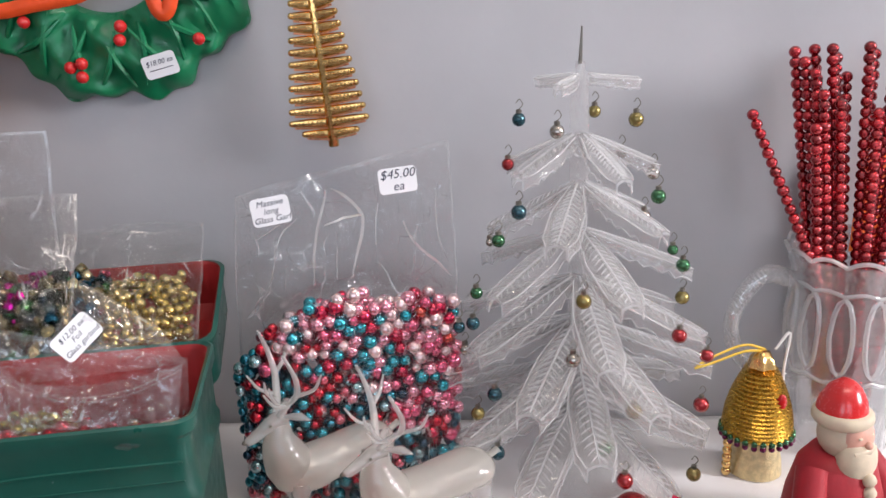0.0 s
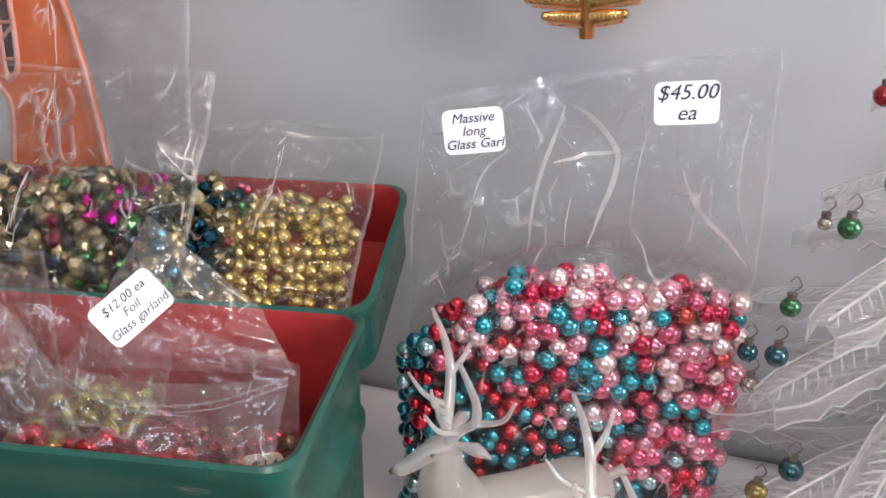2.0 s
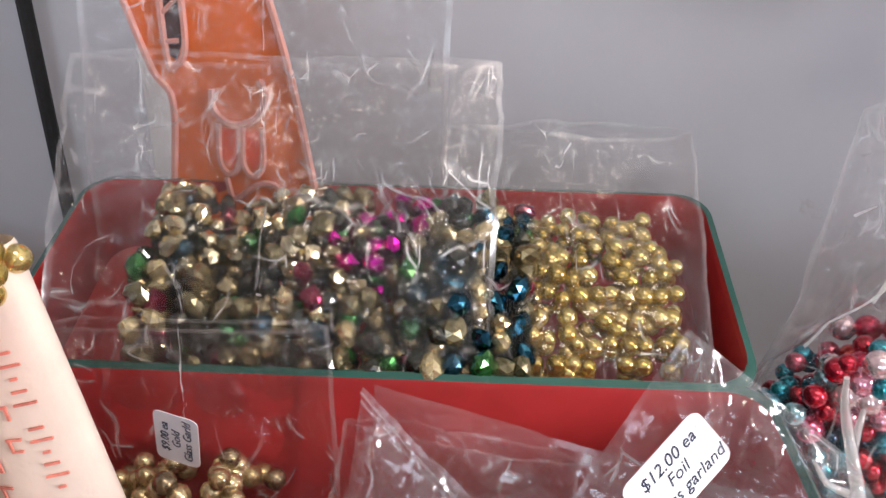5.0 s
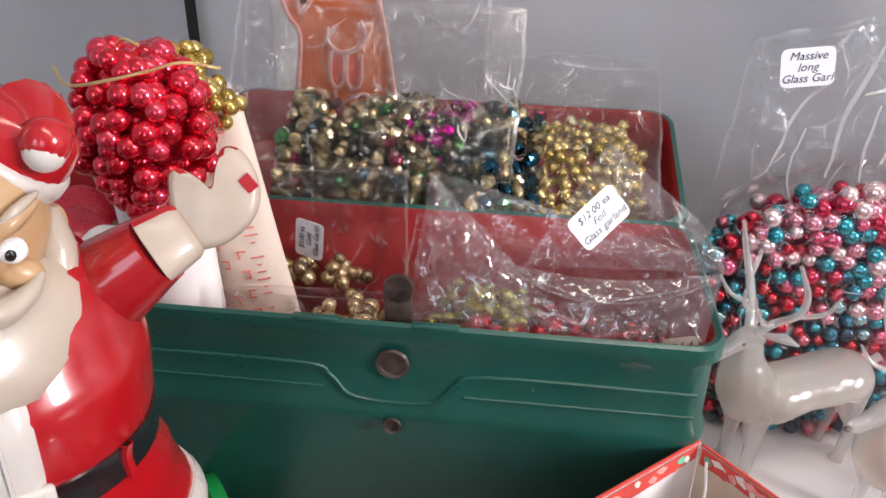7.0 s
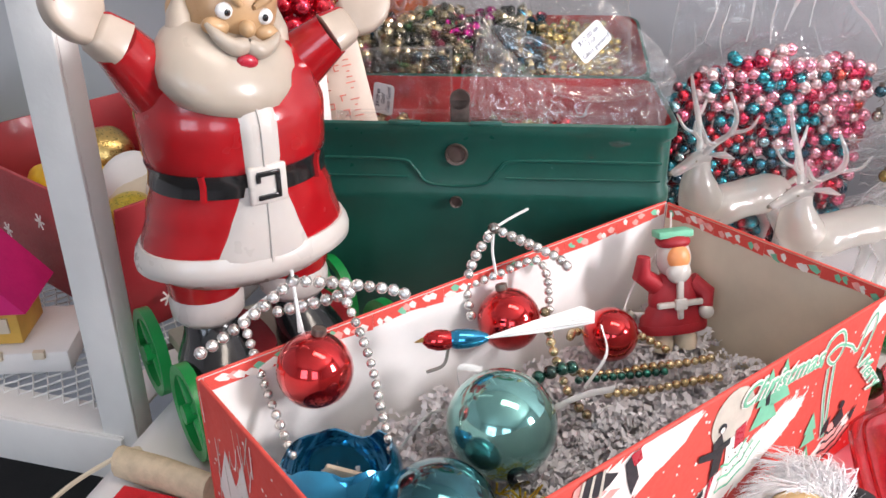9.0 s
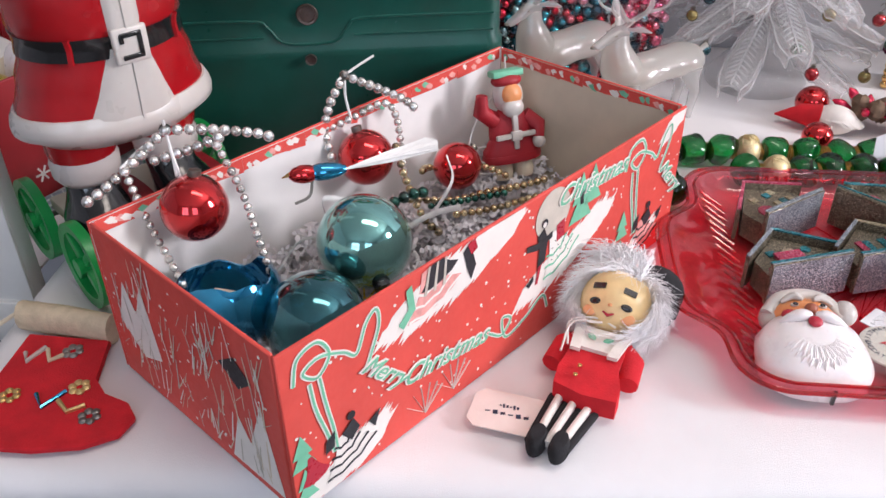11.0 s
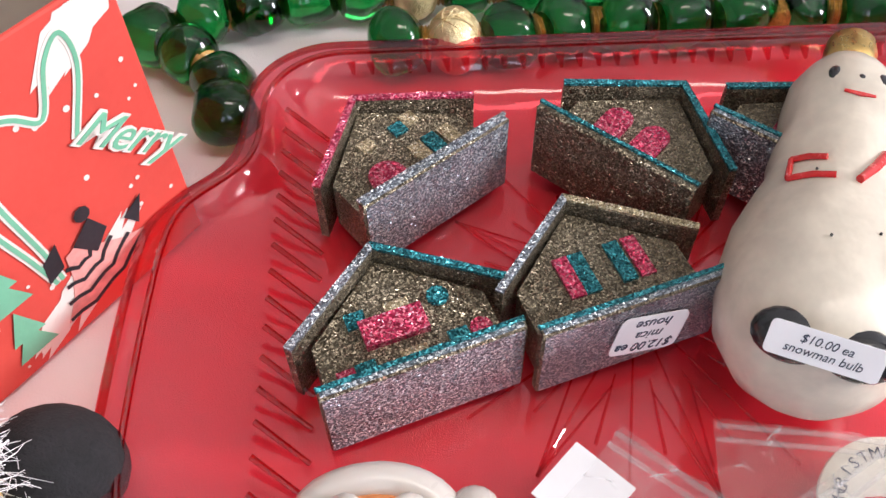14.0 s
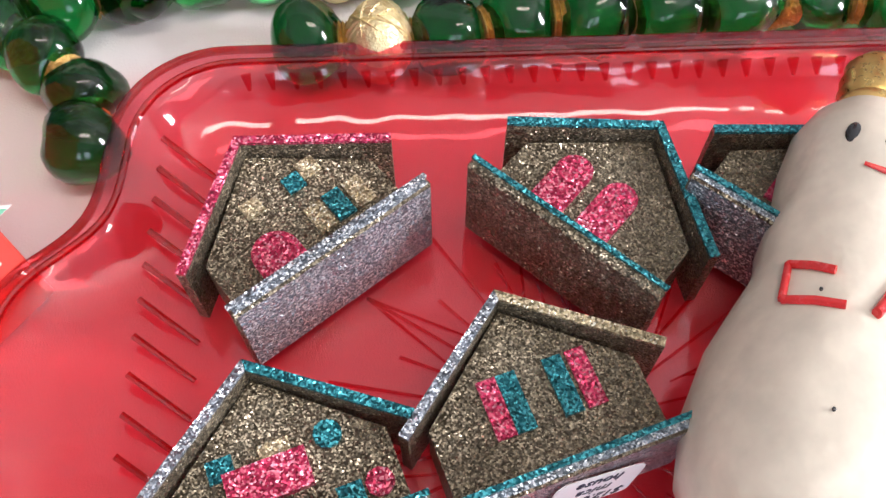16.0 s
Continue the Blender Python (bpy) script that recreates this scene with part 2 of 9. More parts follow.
ORANGE_RED = paint("orange_red_plastic", (0.85, 0.09, 0.015), 0.4, var=0.12, scale=50, bump=0.3, bscale=240)
DARK_GAP = paint("dark_melted_plastic", (0.05, 0.018, 0.016), 0.5)
PINK_LINE = paint("pale_pink_plastic", (0.62, 0.28, 0.22), 0.5, var=0.15, scale=60, bump=0.4)
BERRY = paint("berry_red", (0.60, 0.02, 0.02), 0.25, var=0.1, scale=80, coat=0.4)
FILM_CLEAR = clear("tall_bag_film", (0.98, 0.98, 0.98), gloss=-0.002, rough=0.08, milk=0.012, bump=0.8, bscale=95, strength=1.2, crease_glints=24.0)
FILM = clear("bag_film", (0.955, 0.95, 0.945), gloss=-0.011, rough=0.08, milk=0.013, bump=0.8, bscale=95, strength=1.2, crease_glints=24.0)
# extra milk here paints the window glare seen on the zip bag
FILM_TENT = clear("zip_bag_film", (0.97, 0.965, 0.965), gloss=0.03, rough=0.10, milk=0.08, milk_colour=(0.96, 0.96, 0.98), bump=0.9, bscale=70, strength=1.3, crease_glints=24.0)
FILM_DULL = clear("thin_bag_film", (0.99, 0.985, 0.985), gloss=0.01, rough=0.12, milk=0.11, bump=0.10, bscale=30, strength=0.8, crease_glints=30.0)
CRYSTAL = clear("crystal_plastic", (0.97, 0.97, 0.97), gloss=0.015, rough=0.08, milk=0.15, milk_colour=(0.94, 0.92, 0.90), bump=0.6, bscale=160, strength=1.0)
ETCHED = clear("etched_plastic", (1.0, 1.0, 1.0), gloss=0.03, rough=0.14, milk=0.34, milk_colour=(0.95, 0.95, 0.95), bump=0.2, bscale=240, strength=0.7)
CREASE = clear("creased_film", (0.97, 0.97, 0.97), gloss=0.02, rough=0.2, milk=0.09, milk_colour=(1.0, 1.0, 1.0), strength=1.0)
# whitened film for the strips that paint highlights on the bags
FOLD_GLINT = clear("folded_film_glint", (1.0, 1.0, 1.0), gloss=0.35, rough=0.2, milk=0.75, milk_colour=(1.0, 1.0, 1.0), strength=1.0, bump=0.4, bscale=180)
RED_DEEP = clear("deep_red_glass", (0.80, 0.10, 0.14), gloss=0.05, rough=0.06, milk=0.03, milk_colour=(0.6, 0.01, 0.03), strength=0.8)
PITCHER = clear("pressed_glass", (0.92, 0.92, 0.92), gloss=0.07, rough=0.05, milk=0.16, bump=0.5, bscale=120, strength=1.4)
CUT_GLASS = clear("cut_glass", (0.95, 0.95, 0.95), gloss=0.08, rough=0.10, milk=0.38, bump=0.3, bscale=200, strength=1.2)
FROST = clear("frosted_plastic", (0.97, 0.97, 0.95), gloss=0.02, rough=0.16, milk=0.62, milk_colour=(0.78, 0.75, 0.69), bump=0.3, bscale=120, strength=0.9)
ANTLER = clear("clear_antler_plastic", (0.94, 0.94, 0.94), gloss=0.06, rough=0.07, milk=0.36, milk_colour=(0.88, 0.86, 0.83), strength=1.1, bump=0.2, bscale=150)
RED_GLASS = clear("red_glass", (0.95, 0.39, 0.45), gloss=0.025, rough=0.07, milk=0.015, milk_colour=(0.85, 0.03, 0.08), bump=0.7, bscale=30, strength=1.0)
GREEN_GLASS = paint("green_bead_glass", (0.010, 0.24, 0.045), 0.08, var=0.3, scale=60, bump=0.12, bscale=70)
GREEN_GLASS.node_tree.nodes["Principled BSDF"].inputs["Transmission Weight"].default_value = 1.0
GREEN_GLASS.node_tree.nodes["Principled BSDF"].inputs["IOR"].default_value = 1.5
GREEN_SET = [(0.0, (0.62, 0.02, 0.08)), (0.20, (0.82, 0.14, 0.26)), (0.44, (0.90, 0.38, 0.48)), (0.66, (0.95, 0.70, 0.70)), (0.84, (0.72, 0.10, 0.07)), (0.89, (0.03, 0.38, 0.46))]
TEAL_SET = [(0.0, (0.60, 0.01, 0.035)), (0.26, (0.80, 0.18, 0.25)), (0.33, (0.04, 0.40, 0.50)), (0.55, (0.02, 0.22, 0.32)), (0.72, (0.01, 0.06, 0.11)), (0.90, (0.40, 0.62, 0.66))]
MIX_BEADS = beads_mat("mixed_pink_beads", GREEN_SET)
MIX_BEADS_I = beads_mat("mixed_pink_bead_heap", GREEN_SET, island=True)
TEAL_BEADS = beads_mat("mixed_teal_beads", TEAL_SET)
TEAL_BEADS_I = beads_mat("mixed_teal_bead_heap", TEAL_SET, island=True)
GOLD_SET = [(0.0, (0.62, 0.44, 0.10)), (0.4, (0.74, 0.56, 0.20)), (0.75, (0.46, 0.32, 0.06))]
GOLD_BEADS = beads_mat("gold_beads", GOLD_SET)
NUGGET_SET = [(0.0, (0.30, 0.23, 0.11)), (0.20, (0.70, 0.56, 0.30)), (0.34, (0.06, 0.06, 0.045)), (0.62, (0.04, 0.20, 0.04)), (0.71, (0.24, 0.20, 0.10)), (0.90, (0.22, 0.01, 0.04)), (0.95, (0.02, 0.07, 0.10))]
NUGGET = beads_mat("foil_nugget_beads", NUGGET_SET, rough=0.18)
NUGGET_DEEP = beads_mat("deep_nugget_beads", NUGGET_SET, rough=0.22, island=True)
MAGENTA = paint("magenta_foil", (0.55, 0.01, 0.30), 0.15, metal=1.0, scale=80)
BLUE_FOIL = paint("blue_foil", (0.02, 0.08, 0.12), 0.15, metal=1.0, scale=80)
PALE_FOIL = paint("pale_gold_foil", (0.62, 0.53, 0.34), 0.2, metal=1.0, var=0.2, scale=80)
SLEEVE = paint("faded_paper", (0.74, 0.62, 0.52), 0.85, var=0.10, scale=30, bump=0.3, bscale=300)
RED_BEADS = beads_mat("red_beads", [(0.0, (0.86, 0.016, 0.045)), (0.5, (0.72, 0.010, 0.030)), (0.8, (0.92, 0.05, 0.10))])
PICK_BEADS = beads_mat("dark_red_pick_beads", [(0.0, (0.38, 0.012, 0.02)), (0.4, (0.52, 0.02, 0.03)), (0.8, (0.28, 0.01, 0.015))], rough=0.2)
SILVER_BEADS = beads_mat("silver_beads", [(0.0, (0.90, 0.87, 0.82)), (0.45, (0.80, 0.77, 0.72)), (0.78, (0.62, 0.58, 0.54)), (0.9, (0.93, 0.92, 0.89))], rough=0.18)
GOLDISH_BEADS = beads_mat("tarnished_gold_beads", [(0.0, (0.70, 0.55, 0.30)), (0.5, (0.52, 0.38, 0.18)), (0.8, (0.30, 0.22, 0.12))], rough=0.2)
TEAL_TINY = beads_mat("dark_green_beads", [(0.0, (0.01, 0.10, 0.07)), (0.5, (0.02, 0.20, 0.14)), (0.85, (0.02, 0.05, 0.04))], rough=0.2)
PAPERM = paint("white_card", (0.80, 0.77, 0.74), 0.8, var=0.05, scale=25, bump=0.15, bscale=500)
CARD_TAN = paint("aged_card", (0.68, 0.58, 0.44), 0.85, var=0.10, scale=20, bump=0.2, bscale=400)
BOX_RED = paint("coral_printed_paper", (0.68, 0.075, 0.055), 0.6, var=0.08, scale=25, bump=0.15, bscale=300)
BOX_WHITE = paint("cream_print", (0.82, 0.76, 0.70), 0.65, var=0.06, scale=40)
BOX_GREEN = paint("mint_print", (0.18, 0.50, 0.32), 0.65, var=0.12, scale=60)
BOX_BLACK = paint("black_print", (0.02, 0.02, 0.025), 0.6, var=0.3, scale=60)
BOX_PINK = paint("pink_hatched_print", (0.80, 0.36, 0.32), 0.65, var=0.2, scale=160)
BOX_GREY = paint("grey_print", (0.55, 0.50, 0.42), 0.65, var=0.15, scale=60)
SHRED = paint("paper_shred", (0.70, 0.67, 0.68), 0.8, var=0.12, scale=90)
B_RED = paint("red_glass_ball", (0.62, 0.010, 0.012), 0.10, metal=0.9, var=0.2, scale=70, bump=0.10, bscale=200, coat=1.0)
B_TEAL = paint("mint_glass_ball", (0.22, 0.50, 0.46), 0.10, metal=0.9, var=0.12, scale=60, bump=0.05, bscale=160, coat=1.0, wear=(0.06, 0.20, 0.22), wear_amount=-0.04)
B_BLUE = paint("blue_glass_ball", (0.015, 0.26, 0.48), 0.09, metal=0.9, var=0.3, scale=50, bump=0.06, bscale=160, coat=1.0, wear=(0.02, 0.12, 0.14), wear_amount=-0.02)
B_DEEP = paint("deep_teal_glass_ball", (0.03, 0.17, 0.20), 0.10, metal=0.9, var=0.4, scale=40, bump=0.08, bscale=160, coat=1.0, wear=(0.02, 0.22, 0.40), wear_amount=0.03)
GOLD_BRAID = paint("gold_braid", (0.50, 0.33, 0.10), 0.38, metal=0.75, var=0.4, scale=400, bump=1.0, bscale=900)
YELLOW_FOIL = paint("yellow_tinsel", (0.72, 0.52, 0.06), 0.3, metal=0.8, var=0.3, scale=150, bump=0.6)
MICA = glitter("mica_dark", (0.18, 0.15, 0.105, 1), (0.44, 0.38, 0.27, 1), 2400)
MICA_EDGE = glitter("mica_silver", (0.27, 0.31, 0.37, 1), (0.82, 0.89, 0.97, 1), 2300)
MICA_TEAL = glitter("mica_teal", (0.02, 0.20, 0.25, 1), (0.08, 0.44, 0.50, 1), 1900)
MICA_PINK = glitter("mica_pink", (0.80, 0.05, 0.16, 1), (1.0, 0.30, 0.40, 1), 1900)
MICA_GOLD = glitter("mica_gold", (0.55, 0.46, 0.28, 1), (0.9, 0.78, 0.55, 1))
SNOW = paint("milk_glass_paint", (0.62, 0.56, 0.46), 0.42, var=0.15, scale=60, bump=0.8, bscale=110, coat=0.25, wear=(0.36, 0.29, 0.20), wear_amount=-0.035)
BRASS = paint("brass_cap", (0.68, 0.46, 0.16), 0.3, metal=1.0, var=0.2, scale=120)
DOLL_FACE = paint("doll_face", (0.86, 0.62, 0.30), 0.4, var=0.10, scale=70, bump=0.05)
FELT_RED = paint("red_felt", (0.60, 0.012, 0.02), 0.95, var=0.16, scale=60, bump=0.8, bscale=900)
FELT_BLACK = paint("black_felt", (0.016, 0.015, 0.017), 0.95, var=0.3, scale=80, bump=0.8, bscale=900)
FELT_WHITE = paint("cream_felt", (0.78, 0.72, 0.66), 0.9, var=0.08, scale=80, bump=0.6, bscale=900)
HAIR = paint("grey_white_fibre", (0.94, 0.90, 0.91), 0.6, var=0.15, scale=200, bump=0.2)
TAG_PINK = paint("cream_tag_card", (0.84, 0.70, 0.64), 0.7, var=0.04, scale=60)
PEARL = paint("pearl_plastic", (0.84, 0.78, 0.77), 0.30, var=0.05, scale=60, bump=0.12, bscale=150, coat=0.4, sss=0.1)
ORANGE_SKIN = paint("orange_face_paint", (0.72, 0.28, 0.10), 0.4, var=0.15, scale=80)
STRAW = paint("gold_wound_wire", (0.50, 0.29, 0.04), 0.28, metal=0.85, var=0.2, scale=120, bump=0.5, bscale=500)
CANDLE_RED = paint("matte_red_wax", (0.34, 0.010, 0.018), 0.55, var=0.15, scale=50, bump=0.2)
WIRE = paint("dark_wire", (0.22, 0.20, 0.17), 0.4, metal=0.9)
STRING = paint("white_string", (0.80, 0.78, 0.75), 0.9, bump=0.6, bscale=1800)
TWINE = paint("gold_twine", (0.84, 0.62, 0.28), 0.34, metal=0.85, bump=0.8, bscale=1500)
GOLD_LIGHT = paint("pale_gold_thread", (0.72, 0.60, 0.34), 0.4, metal=0.7, var=0.2, scale=200, bump=1.0, bscale=700)
KRAFT_PRINT = paint("red_letter_print", (0.70, 0.22, 0.16), 0.7, var=0.3, scale=200)
DARK_VOID = paint("dark_cloth", (0.02, 0.02, 0.02), 0.9)
MAGENTA_ROOF = paint("magenta_felt_roof", (0.62, 0.01, 0.16), 0.7, var=0.1, scale=40)
YELLOW_WALLP = paint("yellow_card", (0.70, 0.42, 0.08), 0.7, var=0.1, scale=40)
LIME = paint("lime_paint", (0.12, 0.52, 0.04), 0.5, var=0.1, scale=40)
YELLOW_P = paint("yellow_paint", (0.80, 0.50, 0.01), 0.35, var=0.12, scale=50, coat=0.3)
MINTP = paint("mint_paint", (0.42, 0.66, 0.56), 0.5, scale=40)
PINECONE = paint("pine_cone_brown", (0.16, 0.10, 0.06), 0.8, var=0.4, scale=200, bump=0.8, bscale=300)

# ---- shape helpers ----
def part(name, bm, mats, parent=None, label="", m=None, sharp=40):
    me = bpy.data.meshes.new(name)
    bmesh.ops.recalc_face_normals(bm, faces=bm.faces[:])
    bm.to_mesh(me)
    bm.free()
    for mt in mats if isinstance(mats, (list, tuple)) else [mats]:
        me.materials.append(mt)
    me.polygons.foreach_set("use_smooth", [True] * len(me.polygons))
    me.set_sharp_from_angle(angle=radians(sharp))
    return hung(name, me, parent, label, m)


def hung(name, me, parent=None, label="", m=None):
    ob = new(name, me)
    if parent:
        ob.parent = parent
    if m is not None:
        ob.matrix_basis = m
    if label:
        ob["label"] = label
    return ob


def thing(name, label, category, m=None, group=""):
    ob = new(name)
    ob.empty_display_size = 0.01
    if m is not None:
        ob.matrix_basis = m
    return tagged(ob, label, category, group)


def B():
    return bmesh.new()


def box(bm, size, m=None, mat=0, bevel=0.0, seg=2):
    m = m if m is not None else Matrix()
    r = bmesh.ops.create_cube(bm, size=1, matrix=m @ Matrix.Diagonal((*size, 1)))
    vs = r["verts"]
    for v in vs:
        for f in v.link_faces:
            f.material_index = mat
    if bevel:
        es = list({e for v in vs for e in v.link_edges})
        bmesh.ops.bevel(bm, geom=es, offset=bevel, segments=seg, affect="EDGES", profile=0.5, material=mat)


def ball(bm, c, r, mat=0, rot=None, seg=20, rings=12, bump=None):
    r = r if isinstance(r, (tuple, list)) else (r, r, r)
    m = Matrix.Translation(c) @ (rot if rot is not None else Matrix()) @ Matrix.Diagonal((*r, 1))
    res = bmesh.ops.create_uvsphere(bm, u_segments=seg, v_segments=rings, radius=1, matrix=m)
    for v in res["verts"]:
        for f in v.link_faces:
            f.material_index = mat
    return res["verts"]


def rings(bm, loops, mat=0, caps=True, closed=True):
    """Skin a row of point loops."""
    vs = [[bm.verts.new(p) for p in loop] for loop in loops]
    n = len(vs[0])
    for a, b in zip(vs, vs[1:]):
        for i in range(n if closed else n - 1):
            j = (i + 1) % n
            f = bm.faces.new((a[i], a[j], b[j], b[i]))
            f.material_index = mat
    if caps:
        for loop in (vs[0], vs[-1]):
            f = bm.faces.new(loop)
            f.material_index = mat
    return vs


def tube(bm, pts, radii, seg=8, mat=0, caps=True, flat=1.0):
    pts = [Vector(p) for p in pts]
    if not isinstance(radii, (list, tuple)):
        radii = [radii] * len(pts)
    loops, side = [], None
    for i, p in enumerate(pts):
        d = (pts[min(i + 1, len(pts) - 1)] - pts[max(i - 1, 0)]).normalized()
        ref = side if side is not None else (Vector((0, 0, 1)) if abs(d.z) < 0.9 else Vector((1, 0, 0)))
        u = (ref - d * ref.dot(d)).normalized()
        side = u
        w = d.cross(u)
        loops.append([p + radii[i] * (math.cos(a) * u + flat * math.sin(a) * w) for a in (2 * math.pi * k / seg for k in range(seg))])
    return rings(bm, loops, mat, caps)


def pressed(bm, z, k=0.08):
    """Flatten a mesh towards one height, as ink lies on paper."""
    for v in bm.verts:
        v.co.z = z + (v.co.z - z) * k
    return bm


def lathe(bm, prof, seg=24, mat=0, m=None, sx=1.0, sy=1.0, caps=True, wob=None):
    m = m if m is not None else Matrix()
    loops = []
    for r, z in prof:
        r = max(r, 1e-5)
        loops.append([m @ Vector((sx * r * math.cos(a) * (wob(a, z) if wob else 1), sy * r * math.sin(a) * (wob(a, z) if wob else 1), z)) for a in (2 * math.pi * k / seg for k in range(seg))])
    return rings(bm, loops, mat, caps)


def loft(bm, secs, seg=24, mat=0, m=None, power=2.0, caps=True):
    """Sections of (centre, half width x, half depth y), stacked along z."""
    m = m if m is not None else Matrix()
    loops = []
    for (cx, cy, cz), rx, ry in secs:
        loop = []
        for k in range(seg):
            a = 2 * math.pi * k / seg
            c, s = math.cos(a), math.sin(a)
            loop.append(m @ Vector((cx + rx * math.copysign(abs(c) ** (2 / power), c), cy + ry * math.copysign(abs(s) ** (2 / power), s), cz)))
        loops.append(loop)
    return rings(bm, loops, mat, caps)


def slab(bm, poly, z0, z1, m=None, mat=0, side=None):
    """An outline in x, y given thickness along z."""
    m = m if m is not None else Matrix()
    a = [bm.verts.new(m @ Vector((x, y, z0))) for x, y in poly]
    b = [bm.verts.new(m @ Vector((x, y, z1))) for x, y in poly]
    fs = [bm.faces.new(a[::-1]), bm.faces.new(b)]
    for f in fs:
        f.material_index = mat
    n = len(poly)
    for i in range(n):
        f = bm.faces.new((a[i], a[(i + 1) % n], b[(i + 1) % n], b[i]))
        f.material_index = mat if side is None else side


def arc(cx, cy, r, a0, a1, n):
    return [(cx + r * math.cos(radians(a0 + (a1 - a0) * k / n)), cy + r * math.sin(radians(a0 + (a1 - a0) * k / n))) for k in range(n + 1)]


def round_rect(w, d, r, n=5):
    """Outline of a rectangle with rounded corners, centred."""
    out = []
    for sx, sy, a in ((1, 1, 0), (-1, 1, 90), (-1, -1, 180), (1, -1, 270)):
        out += arc(sx * (w / 2 - r), sy * (d / 2 - r), r, a, a + 90, n)
    return out


def curve_pts(pts, n=8):
    """Catmull-Rom through the points."""
    P = [Vector(p) for p in pts]
    P = [2 * P[0] - P[1]] + P + [2 * P[-1] - P[-2]]
    out = []
    for i in range(1, len(P) - 2):
        for k in range(n):
            t = k / n
            a, b, c, d = P[i - 1], P[i], P[i + 1], P[i + 2]
            out.append(0.5 * (2 * b + (c - a) * t + (2 * a - 5 * b + 4 * c - d) * t * t + (3 * b - a - 3 * c + d) * t ** 3))
    out.append(P[-2])
    return out


def words(text, size, m, mat, parent, name="lettering", depth=0.0002, shear=0.25, extra=0.0):
    cu = bpy.data.curves.new(name, "FONT")
    cu.body, cu.size, cu.shear, cu.extrude, cu.offset = text, size, shear, depth, extra or -0.004 * size
    cu.align_x, cu.align_y, cu.resolution_u = "CENTER", "CENTER", 3
    tmp = bpy.data.objects.new(name, cu)
    me = bpy.data.meshes.new_from_object(tmp)
    bpy.data.objects.remove(tmp)
    me.name = name
    me.materials.clear()
    me.materials.append(mat)
    return hung(name, me, parent, "", m)


def stick_on(parent, w, h, m, lines, name="price_sticker", tilt=0.0, ink=None, size=None, sheet=None):
    """A small paper sticker with handwriting; m places its middle, facing along local +z."""
    bm = B()
    n = 6
    outline = round_rect(w, h, min(w, h) * 0.16, 3)
    slab(bm, outline, 0, 0.00025)
    for v in bm.verts:
        v.co.z += 0.0016 * (v.co.x / w) ** 2
    st = part(name, bm, sheet or LABEL_WHITE, parent, "white paper sticker with handwriting", m)
    size = size or h / (len(lines) + 0.4)
    for i, line in enumerate(lines):
        y = (len(lines) - 1) / 2 * size * 0.95 - i * size * 0.95
        if line.startswith("#"):
            bb = B()
            box(bb, (w * 0.7, size * 0.12, 0.0002), pose(0, y, 0.0006))
            part("writing_bar", bb, ink or INK, st)
        else:
            words(line, size, pose(0, y, 0.0006), ink or INK, st)
    return st


def facing(origin, out, up=(0, 0, 1), spin=0):
    """A frame whose +z looks along out, with +y as near to up as it can be."""
    z = Vector(out).normalized()
    y = (Vector(up) - z * Vector(up).dot(z)).normalized()
    x = y.cross(z)
    return Matrix.Translation(origin) @ Matrix((x, y, z)).transposed().to_4x4() @ pose(0, 0, 0, 0, 0, spin)


def film(bm, nu, nv, at, mat=0):
    """A sheet from a function of u, v in 0..1."""
    g = [[bm.verts.new(at(i / nu, j / nv)) for i in range(nu + 1)] for j in range(nv + 1)]
    for j in range(nv):
        for i in range(nu):
            bm.faces.new((g[j][i], g[j][i + 1], g[j + 1][i + 1], g[j + 1][i])).material_index = mat
    return g


def bead_mesh(name, r, mat, sub=2, squash=1.0, rough=0.0):
    bm = B()
    bmesh.ops.create_icosphere(bm, subdivisions=sub, radius=r)
    for v in bm.verts:
        v.co.z *= squash
        if rough:
            v.co *= 1 + rough * (noise.noise(v.co * 300) - 0.1)
    me = bpy.data.meshes.new(name)
    bm.to_mesh(me)
    bm.free()
    me.materials.append(mat)
    me.polygons.foreach_set("use_smooth", [True] * len(me.polygons))
    return me


def heap(name, places, r, mat, parent, label, sub=2, squash=1.0, jit=0.12):
    """Many small beads joined into one piece of stuff."""
    bm = B()
    bmesh.ops.create_icosphere(bm, subdivisions=sub, radius=1)
    unit_v = np.array([v.co[:] for v in bm.verts])
    unit_f = np.array([[v.index for v in f.verts] for f in bm.faces])
    bm.free()
    rnd = random.Random(7)
    V, F = [], []
    for i, p in enumerate(places):
        q = Euler([rnd.uniform(0, 6) for _ in range(3)]).to_matrix()
        k = r * (1 + rnd.uniform(-jit, jit))
        V.append((unit_v * np.array((k, k, k * squash))) @ np.array(q).T + np.array(p))
        F.append(unit_f + i * len(unit_v))
    me = bpy.data.meshes.new(name)
    me.from_pydata(np.concatenate(V).tolist(), [], np.concatenate(F).tolist())
    me.materials.append(mat)
    me.polygons.foreach_set("use_smooth", [True] * len(me.polygons))
    return tagged(hung(name, me, parent), label, kind="stuff")


